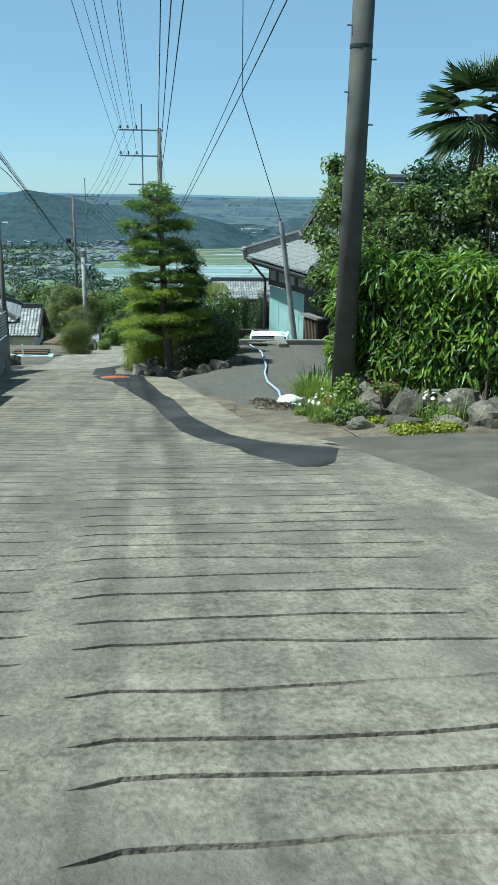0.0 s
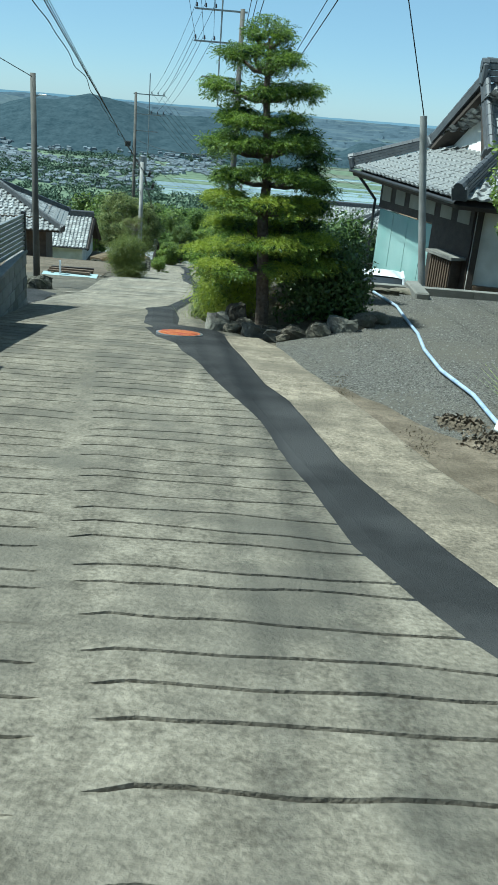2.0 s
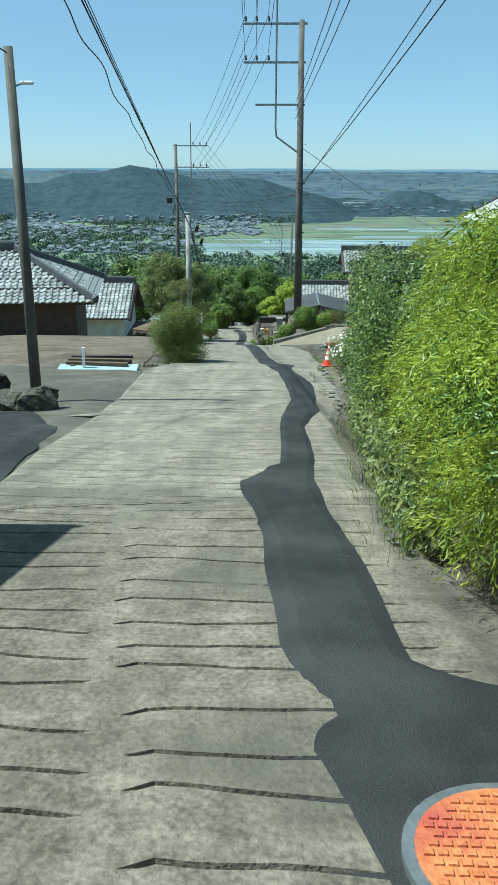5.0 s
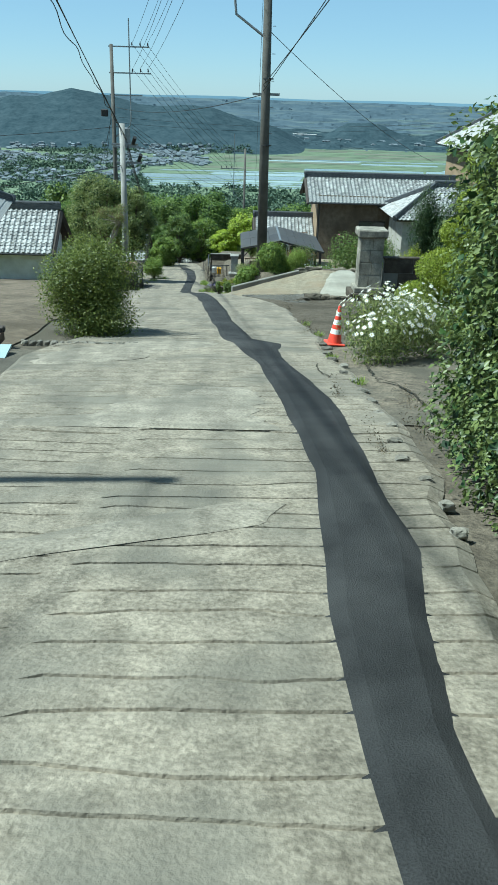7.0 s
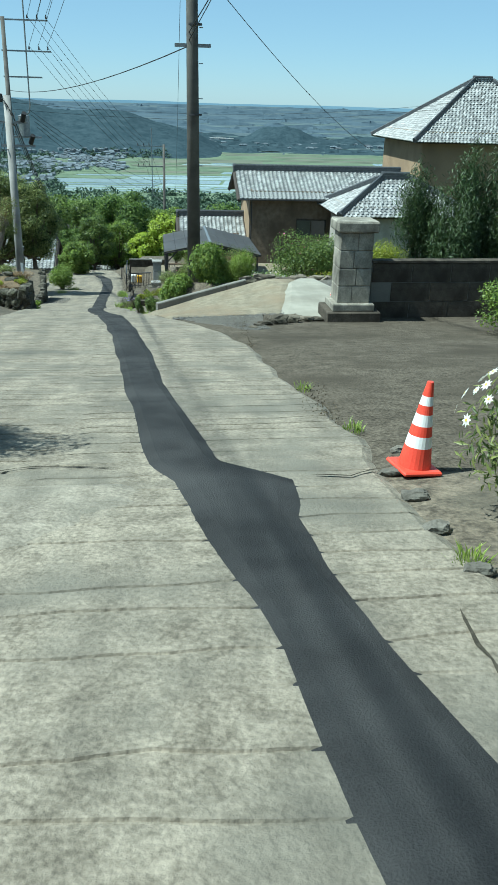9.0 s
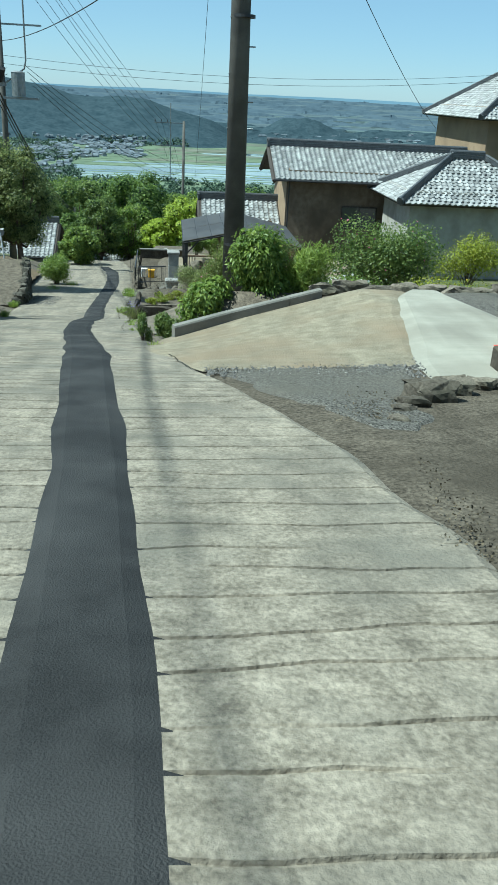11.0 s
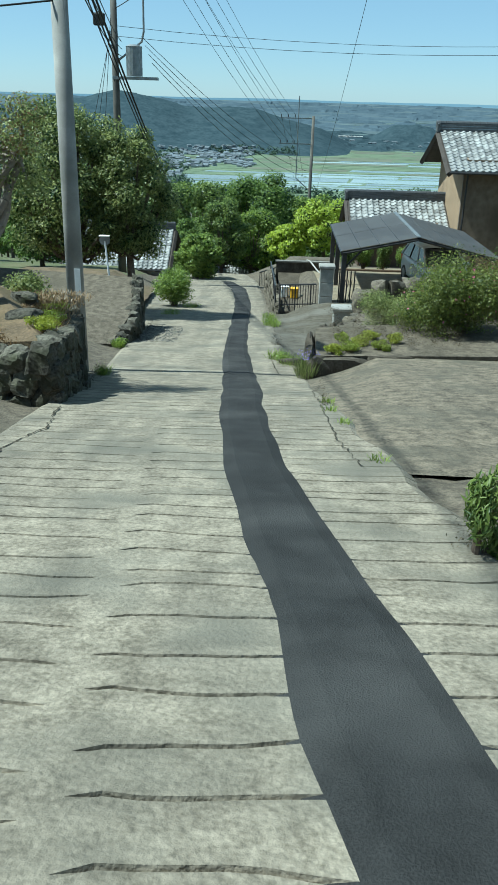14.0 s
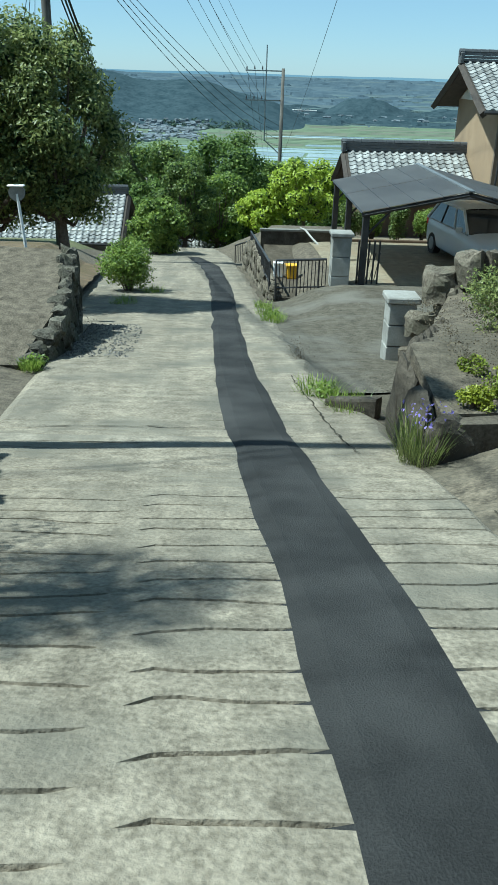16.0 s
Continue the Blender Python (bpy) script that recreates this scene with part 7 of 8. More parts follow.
foliage("leaves", [(x, y, land(x, y) + 0.035, a, b, 0.02) for x, y, a, b in ((0.85, 36.5, 0.12, 0.9), (1.5, 38.4, 0.18, 0.6), (1.35, 37.2, 0.25, 0.5), (0.75, 38.6, 0.1, 0.8), (2.75, 20.3, 0.16, 0.9), (3.2, 18.4, 0.2, 0.6), (3.4, 25.6, 0.9, 0.5), (2.9, 25.0, 0.5, 0.3),
                                                                    (1.15, 26.6, 0.2, 0.6), (1.0, 50.5, 0.2, 0.9), (1.2, 53.2, 0.4, 0.7), (-1.45, 66, 0.08, 1.5), (-4.9, 68, 0.15, 1.2), (-0.9, 60.4, 0.2, 0.4), (-2.0, 76, 0.25, 1.2), (-5.6, 77.5, 0.2, 1.4), (1.0, 44.6, 0.2, 1.0), (0.3, 55.7, 0.5, 0.12), (1.5, 55.75, 0.6, 0.12))] + [(-0.9 + 0.42 * i, 70.5 + 0.36 * j, -11.74 + 0.012 * i, 0.25, 0.25, 0.03) for i in range(6) for j in range(8)], 16000, 0.018, 0.011, LITTER, lt, 180, 0.2, 0.0, 0.6)

# gateway
gpx = thing("gate_pillar", 3.72, 55.2, -9.0, "tall weathered cut-stone gate pillar on a dark plinth", "gate pillar")
gpx.scale = (0.88, 0.95, 1.14)
part("plinth", boxm(-0.66, 0.66, -0.55, 0.55, -0.4, 0.28, bevel=0.02), DARK_STONE, gpx)
part("step", boxm(-0.52, 0.52, -0.44, 0.44, 0.28, 0.42, bevel=0.02), CUT_STONE, gpx)
for i in range(4):
    for j, (a, b) in enumerate(((-0.40, 0.03), (0.035, 0.40)) if i % 2 else ((-0.40, -0.05), (-0.045, 0.40))):
        part("stone", boxm(a, b, -0.34, 0.34, 0.42 + i * 0.325, 0.74 + i * 0.325, bevel=0.014), CUT_STONE, gpx)
part("cap", boxm(-0.50, 0.50, -0.44, 0.44, 1.72, 1.92, bevel=0.03), CUT_STONE, gpx)
block_wall("gate_wall", (4.2, 55.4), (12.0, 55.7), -9.0, 3, "dark stone-block garden wall beside the gate pillar", DARK_STONE, 0.9, 0.42, 0.22)
for i, (x, y, s) in enumerate(((1.95, 54.2, 0.24), (1.7, 53.9, 0.14), (2.3, 54.6, 0.2), (2.7, 54.9, 0.16), (2.95, 54.95, 0.14), (1.55, 53.6, 0.1), (1.4, 53.2, 0.09))):
    rock(x, y, land(x, y) - 0.02, s * 1.25, s * 0.9, s * 0.75, 120 + i, ROCK, "dark rock at the edge of the driveway", "driveway rocks")
dr = np.random.default_rng(3)
for i in range(18):
    y = 34.5 + i * 0.55
    x = 0.95 + 0.14 * dr.random() + (0.2 if y > 43 else 0)
    if y < 43.5:
        rock(x, y, land(x, y) - 0.01, 0.05 + 0.05 * dr.random(), 0.05, 0.03 + 0.02 * dr.random(), 150 + i, PALE_ROCK, "broken bit of concrete along the lane edge", "broken edge stones", "broken_stone")

# kerb wall between the two driveways
def kerb(name, pts, w, h, material, label):
    k = thing(name, 0, 0, 0, label, "kerb")
    for i in range(len(pts) - 1):
        a, b = Vector(pts[i]), Vector(pts[i + 1])
        d = (b - a)
        s = Vector((-d.y, d.x, 0)).normalized() * w / 2
        v = [a + s, b + s, b - s, a - s]
        top = [q + Vector((0, 0, 0)) for q in v]
        ins = [a + s * 0.8, b + s * 0.8, b - s * 0.8, a - s * 0.8]
        vs = [q - Vector((0, 0, h)) for q in v] + [q - Vector((0, 0, 0.025)) for q in top] + ins
        fs = [(4, 5, 9, 8), (5, 6, 10, 9), (6, 7, 11, 10), (7, 4, 8, 11), (8, 9, 10, 11), (0, 1, 5, 4), (1, 2, 6, 5), (2, 3, 7, 6), (3, 0, 4, 7)]
        mesh_of("kerb_stone", vs, fs, material, k)
    return k


kerb("kerb_wall", [(-0.45, 59.9, -9.68), (0.45, 60.2, -9.50), (1.45, 60.3, -9.25), (2.0, 60.45, -9.14)], 0.15, 0.7, GREY_CONCRETE, "low grey concrete kerb wall along the driveway")
for i in range(13):
    x = 2.15 + i * 0.48
    rock(x, 60.95 + 0.12 * math.sin(i * 2.1), land(x, 60.9) - 0.05, 0.28 + 0.06 * (i % 3), 0.16, 0.13 + 0.04 * (i % 2), 300 + i, ROCK, "flat edging stone before the flower bed", "flower bed edging")

# right-hand planter
def lay_stones(parent, line, z_top, z_low, length, seed, material, depth=0.16, courses=1, name="stone", rough=0.15):
    """Angular stones set end to end along a line of ground points, in one or more courses."""
    q = random.Random(seed)
    for i in range(len(line) - 1):
        a, b = Vector((*line[i], 0)), Vector((*line[i + 1], 0))
        L = (b - a).length
        n = max(1, round(L / length))
        ang = math.degrees(math.atan2(b.y - a.y, b.x - a.x))
        for c in range(courses):
            off = 0.5 if c % 2 else 0.0
            for j in range(n + (1 if off else 0)):
                k = min(max((j + 0.5 - off) / n, 0.03), 0.97)
                p = a.lerp(b, k)
                f = i + k
                zt = z_top[i] + (z_top[i + 1] - z_top[i]) * k
                zb = z_low[i] + (z_low[i + 1] - z_low[i]) * k
                h = (zt - zb) / courses
                z1 = zt - c * h + q.uniform(-0.04, 0.05)
                z0 = zt - (c + 1) * h - 0.06
                me = stone_mesh(name, L / n * q.uniform(0.48, 0.58), depth * q.uniform(0.85, 1.3), (z1 - z0) / 2, seed * 31 + i * 7 + j * 3 + c, rough)
                me.materials.append(material)
                o = new(name, me)
                o.parent = parent
                o.matrix_basis = pose(p.x + q.uniform(-0.03, 0.03), p.y + q.uniform(-0.03, 0.03), (z0 + z1) / 2, q.uniform(-24, 24) * rough, q.uniform(-24, 24) * rough, ang + q.uniform(-40, 40) * rough)


pr = thing("stone_planter", 0, 0, 0, "raised planter of rough dark slabs holding shrubs and stonecrop", "planter")
rim = [(-1.36, 70.2, -11.92), (0.3, 70.42, -11.93), (2.6, 70.6, -11.92), (4.5, 70.8, -11.85), (4.5, 76.1, -12.0), (0.2, 76.1, -12.35), (-0.38, 74.6, -12.4), (-0.85, 73.0, -12.1), (-1.32, 71.75, -11.82)]
m = len(rim)
mesh_of("soil", rim + [(x, y, -14.2) for x, y, z in rim] + [(1.0, 72.8, -11.95)], [(i, (i + 1) % m, 2 * m) for i in range(m)] + [(i, (i + 1) % m, (i + 1) % m + m, i + m) for i in range(m)], DUST, pr)
lay_stones(pr, [(-1.2, 70.16), (0.45, 70.4)], (-11.94, -11.92), (-12.4, -12.2), 0.85, 11, DARK_STONE, 0.09, rough=0.06)
lay_stones(pr, [(-1.5, 70.1), (-1.12, 70.16)], (-11.86, -11.9), (-12.4, -12.4), 0.4, 12, DARK_STONE, 0.10, rough=0.07)
lay_stones(pr, [(-1.44, 70.2), (-1.43, 71.0), (-1.36, 71.75)], (-11.88, -11.86, -11.76), (-12.6, -12.8, -12.9), 0.75, 17, DARK_STONE, 0.09, rough=0.07)
lay_stones(pr, [(-1.3, 71.75), (-0.8, 73.0), (-0.3, 74.7)], (-11.78, -12.08, -12.35), (-13.0, -13.3, -13.5), 0.55, 13, DARK_STONE, 0.10, 2, rough=0.1)
bw = thing("rubble_wall", 0, 0, 0, "rough rubble stone wall behind the planter beside the gateway", "wall")
lay_stones(bw, [(-0.2, 76.15), (0.2, 76.05), (1.4, 76.0), (2.9, 76.0)], (-12.35, -11.75, -11.62, -11.6), (-13.6, -13.6, -13.6, -13.6), 0.42, 19, ROCK, 0.2, 4, rough=0.14)
kerb("kerb_stub", [(-1.95, 72.75, -12.78), (-1.45, 72.35, -12.62)], 0.14, 0.3, DARK_STONE, "short worn concrete kerb stub in the weeds")

# left-hand stone planter by the pole
pl_ = thing("stone_planter", 0, 0, 0, "planter of dark rough stones with dry grass by the pole", "planter")
vs = [(-4.82, 65.45), (-4.95, 67.0), (-5.5, 69.2), (-7.6, 70.2), (-8.4, 66.6), (-6.2, 65.75)]
zt = (-10.42, -10.75, -11.0, -10.6, -10.5, -10.62)
lv = [(x, y, z) for (x, y), z in zip(vs, zt)] + [(x, y, -13.2) for x, y in vs] + [(-6.2, 67.8, -10.3)]
mesh_of("soil", lv, [(i, (i + 1) % 6, 12) for i in range(6)] + [(i, (i + 1) % 6, (i + 1) % 6 + 6, i + 6) for i in range(6)], DRY_GRASS, pl_)
lay_stones(pl_, [(-8.3, 66.5), (-6.2, 65.65), (-4.68, 65.3)], (-10.6, -10.62, -10.38), (-11.25, -11.3, -11.25), 0.3, 14, MOSSY_ROCK, 0.17, 3)
lay_stones(pl_, [(-4.72, 65.3), (-4.86, 67.0), (-5.4, 68.8), (-5.75, 70.1)], (-10.42, -10.6, -10.85, -11.1), (-11.2, -11.75, -12.2, -12.4), 0.27, 15, MOSSY_ROCK, 0.14, 4)
for i, (x, y, q) in enumerate(((-5.35, 66.4, 0.24), (-5.9, 66.4, 0.2), (-6.5, 66.5, 0.18), (-7.1, 66.9, 0.2), (-5.65, 67.5, 0.22))):
    rock(x, y, -10.5, q, q * 0.8, q * 0.6, 360 + i, MOSSY_ROCK, "dark rock set in the dry grass", "planter rocks")
dg = thing("dry_grass", 0, 0, 0, "dry brown grass and fallen leaves on the planter", "grass", kind="stuff")
DRY_BLADE = leaf_mat("dry_blade", (0.13, 0.085, 0.036), (0.27, 0.18, 0.085), 0.2)
blades("blades", [(-5.2 - 0.5 * (i % 5), 65.9 + 0.5 * (i // 5), -10.5, 0.4) for i in range(25)], 12000, 0.08, 0.011, DRY_BLADE, dg, 91, 1.2)
# sloping slab on the left
sb = thing("raised_slab", 0, 0, 0, "sloping worn concrete ramp faced with dark stone", "platform")
vs = [(-5.95, 74.7), (-5.75, 76.2), (-6.1, 79.2), (-11, 79.6), (-11, 74.2)]
zt = (-13.16, -12.85, -12.5, -12.4, -12.9)
bv_ = [(x, y, z) for (x, y), z in zip(vs, zt)] + [(x, y, -14.8) for x, y in vs]
mesh_of("slab", bv_, [tuple(range(5))] + [(i, (i + 1) % 5, (i + 1) % 5 + 5, i + 5) for i in range(5)], DUST, sb)
lay_stones(sb, [(-5.85, 74.75), (-5.68, 76.2), (-6.02, 79.2)], (-13.1, -12.82, -12.45), (-13.5, -13.6, -14.1), 0.4, 16, MOSSY_ROCK, 0.15, 3)
chips = np.random.default_rng(77)
cv2, cf2 = [], []
for i in range(1900):
    y = 75.6 + 3.8 * chips.random()
    x = -5.55 + 1.0 * chips.random() ** 2 - 0.05 * (y - 76)
    if i >= 900:
        x = -0.1 + 2.5 * chips.random()
        y = 55.75 + 0.22 * chips.normal()
    z, q, a0 = land(x, y) + 0.02, chips.uniform(0.008, 0.026), chips.random() * 6.28
    k = len(cv2)
    for j in range(3):
        cv2.append((x + q * 1.3 * math.cos(a0 + j * 2.1), y + q * 1.3 * math.sin(a0 + j * 2.1), z))
    cv2.append((x, y, z + q))
    cf2 += [(k, k + 1, k + 3), (k + 1, k + 2, k + 3), (k + 2, k, k + 3)]
tagged(mesh_of("loose_gravel", cv2, cf2, STONE_CHIP), "loose gravel washed along the ramp wall", "gravel", "", "stuff")
sheet("ground_dry_bank", [(79.3, -13), (92, -13)], [(79.3, -6.5), (84, -6.75), (92, -7.4)], 79.3, 92, 0.5, 10, 0.25, DRY_GRASS, "dry grassy bank with fallen leaves", "grass", wob=0.1, seed=50)

mr = thing("traffic_mirror", -6.9, 79.7, -12.75, "small white-backed road mirror on a thin post", "traffic mirror")
part("post", rodm((0, 0, -0.3), (-0.12, 0, 1.15), 0.03, 0.03, 8), CONE_WHITE, mr)
bm = bmesh.new()
rod(bm, (-0.12, 0.03, 1.17), (-0.12, -0.02, 1.17), 0.15, 0.15, 20)
part("mirror", bm, STEEL, mr)
part("hood", boxm(-0.27, 0.03, -0.10, 0.05, 1.28, 1.31, bevel=0.01), CONE_WHITE, mr)

# the gate and its forecourt
def stone_post(x, y, z0, z1, w, label):
    p = thing("gate_post", x, y, z0, label, "gate post", "gate posts")
    n = 3
    for i in range(n):
        part("stone", boxm(-w / 2, w / 2, -w / 2, w / 2, (z1 - z0 - 0.1) * i / n - (0.3 if i == 0 else 0), (z1 - z0 - 0.1) * (i + 1) / n - 0.012, bevel=0.012), POST_STONE, p)
    part("cap", boxm(-w / 2 - 0.05, w / 2 + 0.05, -w / 2 - 0.05, w / 2 + 0.05, z1 - z0 - 0.1, z1 - z0, bevel=0.02), POST_STONE, p)
    return p


for i, (x, h) in enumerate(((0.9, 1.25), (1.7, 1.0), (2.55, 1.35), (3.4, 1.1), (4.3, 1.3))):
    shrub("clipped_bush", x, 92.0 + 0.2 * (i % 2), -14.45, 0.45, 0.42, h, 3200, 0.07, 0.04, (L_MID, L_FRESH)[i % 2], "clipped green bush along the edge of the carport", 420 + i, "carport bushes", lumps=8)
kerb("bed_kerb", [(0.4, 91.45, -14.38), (5.4, 91.5, -14.38)], 0.12, 0.3, BROWN_WOOD, "low brown timber edging before the bushes")
stone_post(-0.36, 84.5, -14.5, -12.95, 0.46, "grey cut-stone gate post with a flat cap")
stone_post(-0.43, 76.5, -13.62, -12.5, 0.42, "pale cut-stone gate post with a flat cap")


def railing(x0, y0, z0, x1, y1, z1, h, n, label, material=DARK_METAL):
    a, b = Vector((x0, y0, z0)), Vector((x1, y1, z1))
    f = thing("railing", x0, y0, z0, label, "fence", "railings")
    d = b - a
    up = Vector((0, 0, h))
    part("rail", rodm(up, d + up, 0.03, 0.03, 8), material, f)
    part("rail", rodm(up * 0.12, d + up * 0.12, 0.02, 0.02, 8), material, f)
    for i in range(n + 1):
        p = d * (i / n)
        part("baluster" if i % 6 else "post", rodm(p - up * (0.05 if i % 6 else 0.25), p + up, 0.012 if i % 6 else 0.025, None, 6), material, f)
    return f


railing(-1.95, 84.35, -14.45, -0.7, 84.4, -14.4, 0.78, 14, "low dark metal railing beside the gate post")
railing(-2.1, 84.5, -14.3, -2.35, 94.5, -15.3, 0.55, 36, "low dark railing along the wall top")
railing(-2.9, 97.5, -16.7, -2.0, 99.6, -16.8, 0.85, 12, "dark railing at the foot of the lane")
gt = thing("folding_gate", 0.05, 84.5, -14.4, "dark folded accordion gate beside the stone post", "gate")
for i in range(5):
    part("bar", boxm(0.02 + i * 0.13, 0.06 + i * 0.13, -0.02, 0.02, 0.0, 1.25), DARK_METAL, gt)
    part("brace", rodm((0.04 + i * 0.11, 0, 0.25), (0.15 + i * 0.11, 0, 0.95), 0.01), DARK_METAL, gt)
fw = thing("forecourt_wall", 0, 0, 0, "low stone wall edging the lane below the gate", "wall")
lay_stones(fw, [(-1.97, 84.35), (-2.3, 92.0), (-2.55, 95.0)], (-14.28, -14.62, -15.3), (-14.95, -15.9, -16.3), 0.42, 18, ROCK, 0.10, 3)
part("infill", boxm(-2.0, -0.7, 84.45, 94.2, -17.2, -14.62), APRON_EARTH, fw)
yb_ = thing("yellow_box", -1.4, 86.6, -14.62, "yellow plastic box with a lid on the forecourt", "box")
part("box", boxm(-0.14, 0.14, -0.13, 0.13, 0.0, 0.36, bevel=0.03), YELLOW, yb_)
part("lid", boxm(-0.16, 0.16, -0.15, 0.15, 0.33, 0.39, bevel=0.015), YELLOW, yb_)
fb = thing("foam_box", -1.75, 86.75, -14.62, "small white box beside the yellow one on the forecourt", "box")
part("box", boxm(-0.14, 0.14, -0.12, 0.12, 0.0, 0.36, bevel=0.02), CONE_WHITE, fb)
part("lid", boxm(-0.15, 0.15, -0.13, 0.13, 0.36, 0.41, bevel=0.012), CONE_WHITE, fb)
rl = thing("back_wall", 0.2, 91.2, -14.6, "low dark plastered wall with a pale pipe leaning on it", "wall")
tube("pipe", [(-1.0, 0.28, 0.52), (-0.86, 0.1, 0.50), (-0.66, -0.35, 0.32), (-0.42, -0.8, 0.12), (-0.2, -1.05, 0.03), (0.0, -1.1, 0.02)], 0.035, POLE, rl)
part("wall", boxm(-2.3, 0.0, 0.2, 0.36, -0.8, 0.42), DARK_STONE, rl)
part("coping", boxm(-2.34, 0.04, 0.16, 0.4, 0.42, 0.48), GREY_CONCRETE, rl)

# carport with bent panels
cp = thing("carport", 0, 0, 0, "open carport with a dark smoked-panel roof on bronze posts", "carport")
CP_L, CP_M, CP_R = (0.06, -12.42), (2.62, -11.88), (5.5, -12.55)
def roof_panels(p, q, n):
    """Smoked panels between two edges of the roof, with bars between them."""
    for i in range(n):
        for j in range(2):
            (xa, za), (xb, zb) = [(p[0] + (q[0] - p[0]) * k, p[1] + (q[1] - p[1]) * k) for k in (i / n, (i + 0.975) / n)]
            ya, yb = 84.2 + 3.2 * j, 84.2 + 3.2 * (j + 0.985)
            slab_face("roof_panel", [(xa, ya, za), (xb, ya, zb), (xb, yb, zb), (xa, yb, za)], 0.02, CARPORT, cp)
    for i in range(n + 1):
        x, z = p[0] + (q[0] - p[0]) * i / n, p[1] + (q[1] - p[1]) * i / n
        part("rafter", rodm((x, 84.17, z - 0.03), (x, 90.55, z - 0.03), 0.028, None, 4), DARK_METAL, cp)
roof_panels(CP_L, CP_M, 4)
roof_panels(CP_M, CP_R, 5)
part("ridge_strip", boxm(CP_M[0] - 0.07, CP_M[0] + 0.07, 84.15, 90.6, CP_M[1] - 0.02, CP_M[1] + 0.02), STEEL, cp, "pale metal ridge strip")
for y in (84.25, 87.4, 90.45):
    for p, q in ((CP_L, CP_M), (CP_M, CP_R)):
        part("beam", rodm((p[0], y, p[1] - 0.09), (q[0], y, q[1] - 0.09), 0.055, None, 4), DARK_METAL, cp)
    part("post", boxm(0.12, 0.28, y + 0.1, y + 0.26, -15.4, -12.5, bevel=0.01), DARK_METAL, cp)
    part("brace", rodm((0.2, y + 0.18, -13.05), (0.75, y + 0.05, -12.42), 0.03, None, 6), DARK_METAL, cp)
    part("post", boxm(5.2, 5.36, y + 0.1, y + 0.26, -15.4, -12.6, bevel=0.01), DARK_METAL, cp)


def car(name, x, y, z, rz, L, W, H, paint, label, van=False):
    """A parked car, its nose towards -y: a rounded body, a glazed cabin with painted pillars and roof, lamps, mirrors and wheels."""
    c = thing(name, x, y, z, label, "car", rz=rz)
    if van:
        prof = [(-0.5, 0.46, 0.80), (-0.485, 0.54, 0.93), (-0.44, 0.58, 0.98), (-0.2, 0.58, 1.0), (0.0, 0.56, 1.0), (0.03, 0.46, 1.0), (0.49, 0.46, 1.0), (0.5, 0.40, 0.97)]
        base, top = (-0.48, 0.0), (-0.37, -0.05)
    else:
        prof = [(-0.5, 0.42, 0.72), (-0.485, 0.50, 0.84), (-0.44, 0.56, 0.93), (-0.34, 0.60, 0.99), (-0.22, 0.63, 1.0), (0.0, 0.64, 1.0), (0.25, 0.65, 1.0), (0.42, 0.66, 0.97), (0.48, 0.64, 0.90), (0.5, 0.50, 0.84)]
        base, top = (-0.25, 0.47), (-0.06, 0.36)
    ring = [(0.0, 1.0, 0.02), (0.55, 1.0, 0.012), (0.86, 1.0, -0.02), (0.97, 1.0, -0.09), (1.0, 0.75, 0), (1.0, 0.45, 0), (0.97, 0.28, 0), (0.86, 0.15, 0)]
    verts, n = [], 2 * len(ring) - 1
    for u, h, w in prof:
        side = [(px * W / 2 * w, max(0.2, pz * h * H + dz)) for px, pz, dz in ring]
        verts += [(-px, u * L, pz) for px, pz in reversed(side)] + [(px, u * L, pz) for px, pz in side[1:]]
    faces = [(i * n + j, i * n + j + 1, (i + 1) * n + j + 1, (i + 1) * n + j) for i in range(len(prof) - 1) for j in range(n - 1)]
    m = len(prof) - 1
    faces += [tuple(range(n - 1, -1, -1)), tuple(range(m * n, m * n + n))] + [(i * n + n - 1, i * n, (i + 1) * n, (i + 1) * n + n - 1) for i in range(m)]
    mesh_of("body", verts, faces, paint, c, smooth=True)
    zb, zt, wb, wt = 0.615 * H if not van else 0.57 * H, 0.965 * H, W * 0.46, W * (0.44 if van else 0.365)
    A = [Vector((sx * wb, base[0] * L, zb)) for sx in (-1, 1)] + [Vector((sx * wb, base[1] * L, zb)) for sx in (1, -1)]
    B = [Vector((sx * wt, top[0] * L, zt)) for sx in (-1, 1)] + [Vector((sx * wt, top[1] * L, zt)) for sx in (1, -1)]
    for i, nm in enumerate(("windscreen", "side_window", "rear_window", "side_window")):
        j = (i + 1) % 4
        slab_face(nm, [A[i], A[j], B[j], B[i]], 0.02, WINDOW, c)
        part("pillar", rodm(A[i], B[i], 0.045, 0.04, 8), paint, c)
        if i % 2:
            for k in (0.36, 0.70):
                part("door_pillar", rodm(A[i].lerp(A[j], k), B[i].lerp(B[j], k), 0.03, 0.03, 6), BLACK_RUBBER if k < 0.5 else paint, c)
            part("belt_strip", rodm(A[i], A[j], 0.018, None, 6), STEEL, c, "bright belt strip")
            part("roof_rail", rodm(B[i], B[j], 0.045, None, 8), paint, c)
    rv_, m = [], 6
    for i in range(m + 1):
        u = i / m
        for j in range(m + 1):
            v = j / m
            rv_.append((wt * (2 * u - 1), (top[0] + (top[1] - top[0]) * v) * L, zt + 0.045 * H * (1 - (2 * u - 1) ** 2) ** 0.6 * (0.5 + 0.5 * (1 - (2 * v - 1) ** 2))))
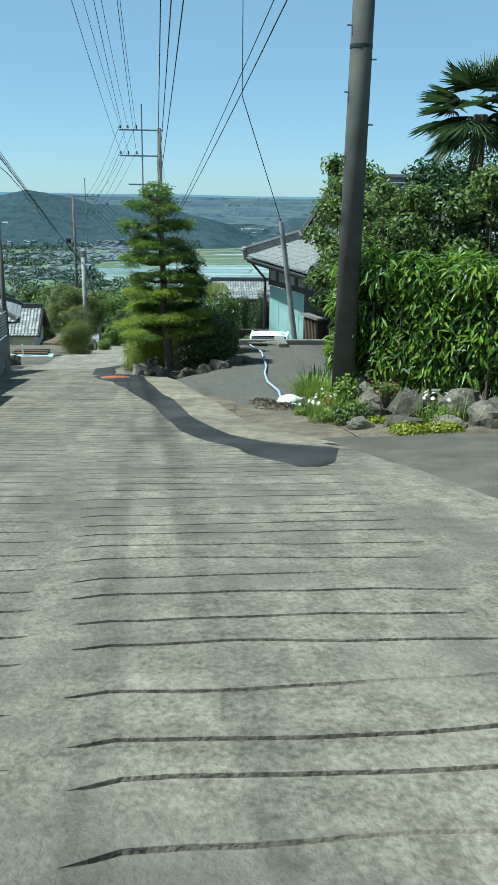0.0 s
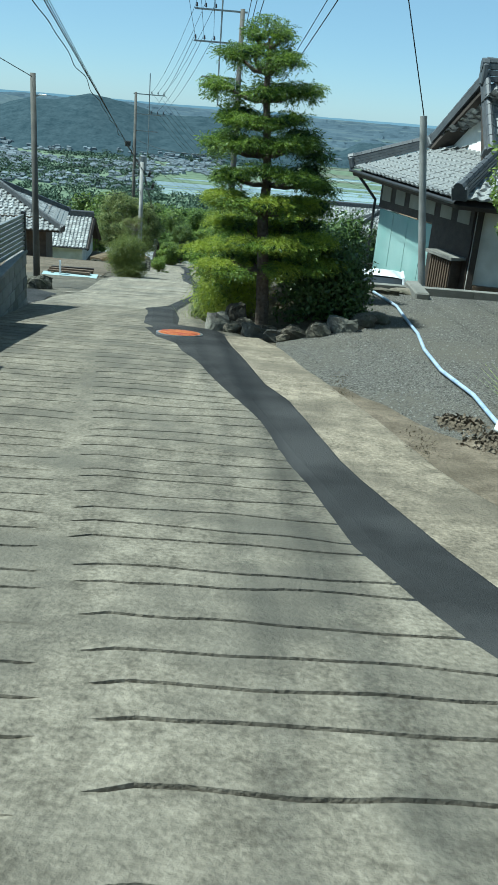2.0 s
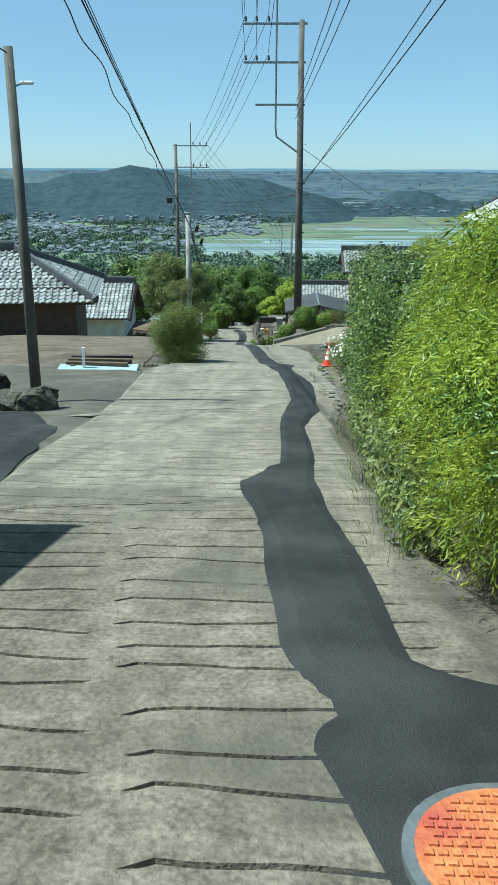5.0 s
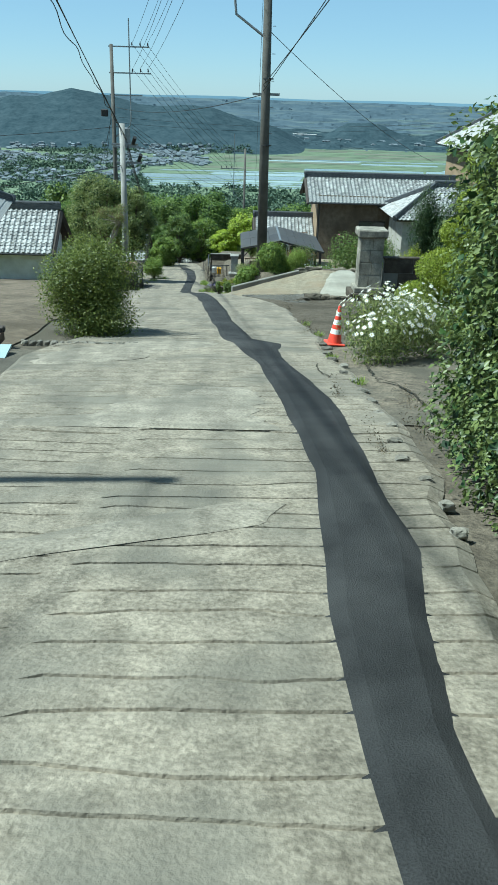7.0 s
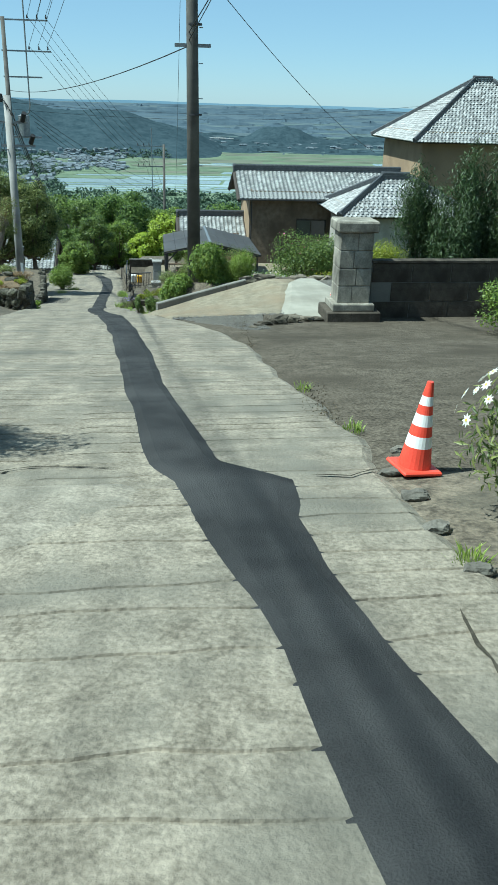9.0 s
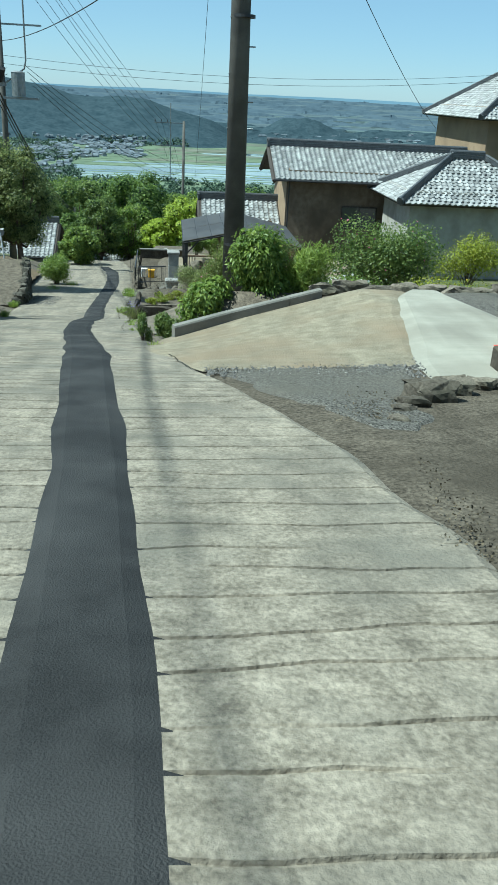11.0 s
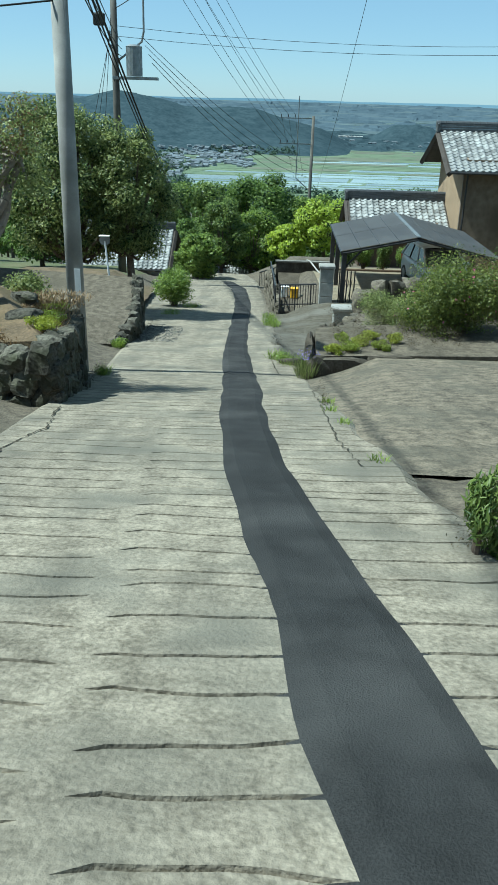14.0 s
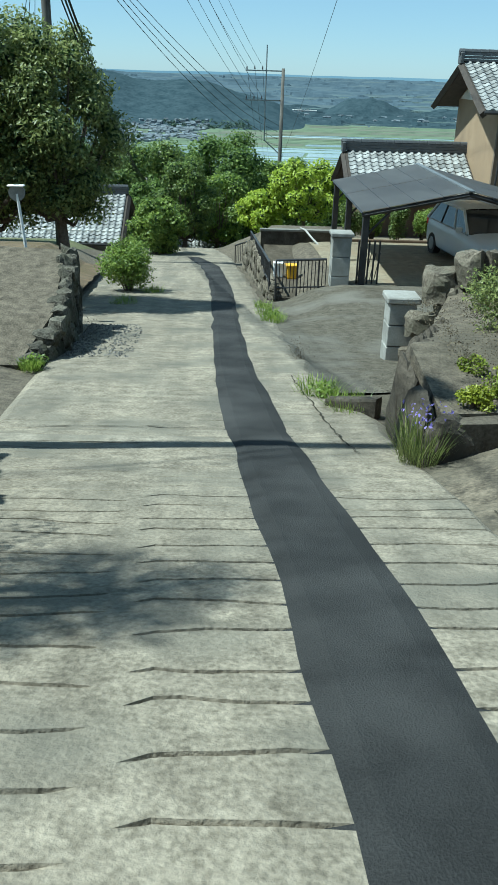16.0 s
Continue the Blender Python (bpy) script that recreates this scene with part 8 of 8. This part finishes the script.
    mesh_of("roof", rv_, [(i * (m + 1) + j, (i + 1) * (m + 1) + j, (i + 1) * (m + 1) + j + 1, i * (m + 1) + j + 1) for i in range(m) for j in range(m)], paint, c, smooth=True)
    for sx in (-1, 1):
        part("head_lamp", boxm(sx * W * 0.36 - 0.16, sx * W * 0.36 + 0.16, -L * 0.49, -L * 0.455, H * 0.40, H * 0.49, bevel=0.03), CONE_WHITE, c, "clear head lamp")
        part("tail_lamp", boxm(sx * W * 0.40 - 0.10, sx * W * 0.40 + 0.10, L * 0.475, L * 0.497, H * 0.48, H * 0.62, bevel=0.02), CONE_RED, c, "red tail lamp")
        part("mirror", boxm(sx * (wb + 0.13) - 0.1, sx * (wb + 0.13) + 0.1, (base[0] + 0.07) * L - 0.05, (base[0] + 0.07) * L + 0.06, zb + 0.02, zb + 0.15, bevel=0.03), paint, c)
        for wy in (-0.31, 0.31):
            wh = part("wheel", rodm((sx * (W / 2 - 0.2), wy * L, 0.3), (sx * (W / 2 + 0.01), wy * L, 0.3), 0.3, 0.3, 24), BLACK_RUBBER, c)
            part("rim", rodm((sx * (W / 2), wy * L, 0.3), (sx * (W / 2 + 0.02), wy * L, 0.3), 0.2, 0.18, 16), STEEL, wh)
    return c


car("parked_car", 3.98, 87.7, land(3.75, 87.7) + 0.03, 8, 4.2, 1.72, 1.55, SILVER, "silver-blue estate car parked under the carport")
car("parked_truck", 5.5, 35.6, -6.35, -8, 3.4, 1.48, 1.85, WHITE_PAINT, "small white truck parked below the yard wall", True)

# ---- village on the plain ----
vr = np.random.default_rng(31)
VILLAGE_WALL = mat("village_walls", (0.13, 0.15, 0.16), (0.33, 0.355, 0.365), 0.05, 0.9, 0.0, 0.2, per="island")
VILLAGE_ROOF = mat("village_roofs", (0.055, 0.07, 0.082), (0.14, 0.165, 0.185), 0.05, 0.8, 0.0, 0.2, per="island")
wv, wf, qv, qf = [], [], [], []
def cottage(x, y, z, w, d, h, t):
    m = pose(x, y, z, 0, 0, t)
    k = len(wv)
    for dz in (0, h):
        for px, py in ((-w, -d), (w, -d), (w, d), (-w, d)):
            wv.append(tuple(m @ Vector((px / 2, py / 2, dz))))
    wf.extend([(k, k + 1, k + 5, k + 4), (k + 1, k + 2, k + 6, k + 5), (k + 2, k + 3, k + 7, k + 6), (k + 3, k, k + 4, k + 7)])
    k = len(qv)
    for px, py, pz in ((-w, -d, h - 0.3), (w, -d, h - 0.3), (w, d, h - 0.3), (-w, d, h - 0.3)):
        qv.append(tuple(m @ Vector((px * 0.58, py * 0.58, pz))))
    qv.extend([tuple(m @ Vector((-w * 0.45, 0, h + d * 0.24))), tuple(m @ Vector((w * 0.45, 0, h + d * 0.24)))])
    qf.extend([(k, k + 1, k + 5, k + 4), (k + 2, k + 3, k + 4, k + 5), (k + 1, k + 2, k + 5), (k + 3, k, k + 4)])
for i in range(4200):
    y = 985 + 900 * vr.random() ** 0.75
    u = vr.uniform(-0.36, -0.03)
    p = Vector((u * y * 0.006, y * 0.006, 3))
    if noise.noise(p * 1.1) + 0.5 * noise.noise(p * 5) < -0.12 + (0.5 if u > -0.11 and y < 1500 else 0) + (0.25 if y < 1150 else 0):
        continue
    z = max(-100.5, hill_height(u, y, HILL_U, HILL_Z, 1950, 400, 0, 0, 1.5))
    if z > -91:
        continue
    cottage(u * y, y, z - 0.5, vr.uniform(5, 9), vr.uniform(4.5, 7), vr.uniform(2.5, 5), vr.uniform(-25, 25) + (90 if vr.random() < 0.3 else 0))
for i in range(60):
    y = vr.uniform(1900, 2500)
    cottage(vr.uniform(0.0, 0.4) * y, y, -100, vr.uniform(8, 18), vr.uniform(8, 12), vr.uniform(4, 6), vr.uniform(0, 90))
hl = thing("factory_hall", 233 / 3000 * 2300, 2300, -99.5, "long low white hall on the far plain", "building")
part("wall", boxm(-30, 30, -9, 9, 0, 6), PLASTER, hl)
part("roof", boxm(-31, 31, -10, 10, 6, 7), PLASTER, hl)
tagged(mesh_of("village_walls", wv, wf, VILLAGE_WALL), "small pale houses of the village on the plain", "village", "", "stuff")
tagged(mesh_of("village_roofs", qv, qf, VILLAGE_ROOF), "grey tiled roofs of the village on the plain", "village", "", "stuff")
# muted leaf greens for far trees, haze put into the colour
L_VILLAGE = leaf_mat("haze_tinted_leaf", (0.030, 0.058, 0.040), (0.075, 0.115, 0.070), 0.1, 0.8)
nb = 3600
bl = []
for i in range(nb):
    y = vr.uniform(700, 1900)
    u = vr.uniform(-0.36, 0.02) if y > 980 else vr.uniform(-0.4, 0.4)
    p = Vector((u * y * 0.006, y * 0.006, 9))
    if y > 980 and noise.noise(p * 1.7) < -0.1:
        continue
    if y > 985 and u > -0.1 and y < 1560:
        continue
    if y > 1500 and hill_height(u, y, HILL_U, HILL_Z, 1950, 400, 0, 0, 1.5) > -90:
        continue
    s = vr.uniform(2.5, 6)
    bl.append((u * y, y, max(land(0, y), hill_height(u, y, HILL_U, HILL_Z, 1950, 400, 0, 0, 1.5)) + s * 0.5, s * 1.3, s * 1.3, s * 0.8))
t_ = thing("village_trees", 0, 0, 0, "dark tree clumps between village houses", "trees", kind="stuff")
foliage("leaves", bl, 52000, 2.8, 2.1, L_VILLAGE, t_, 70, 0.6, 0.2, 0.2)
ed = [(x, y, land(0, y) + 5, 9, 9, 6) for x, y in ((vr.uniform(-0.36, 0.36) * y, y) for y in vr.uniform(360, 900, 420))]
t_ = thing("slope_woods", 0, 0, 0, "woods on the lower slope before the plain", "trees", kind="stuff")
foliage("leaves", ed, 24000, 2.4, 1.7, L_VILLAGE, t_, 73, 0.6, 0.2, 0.25)
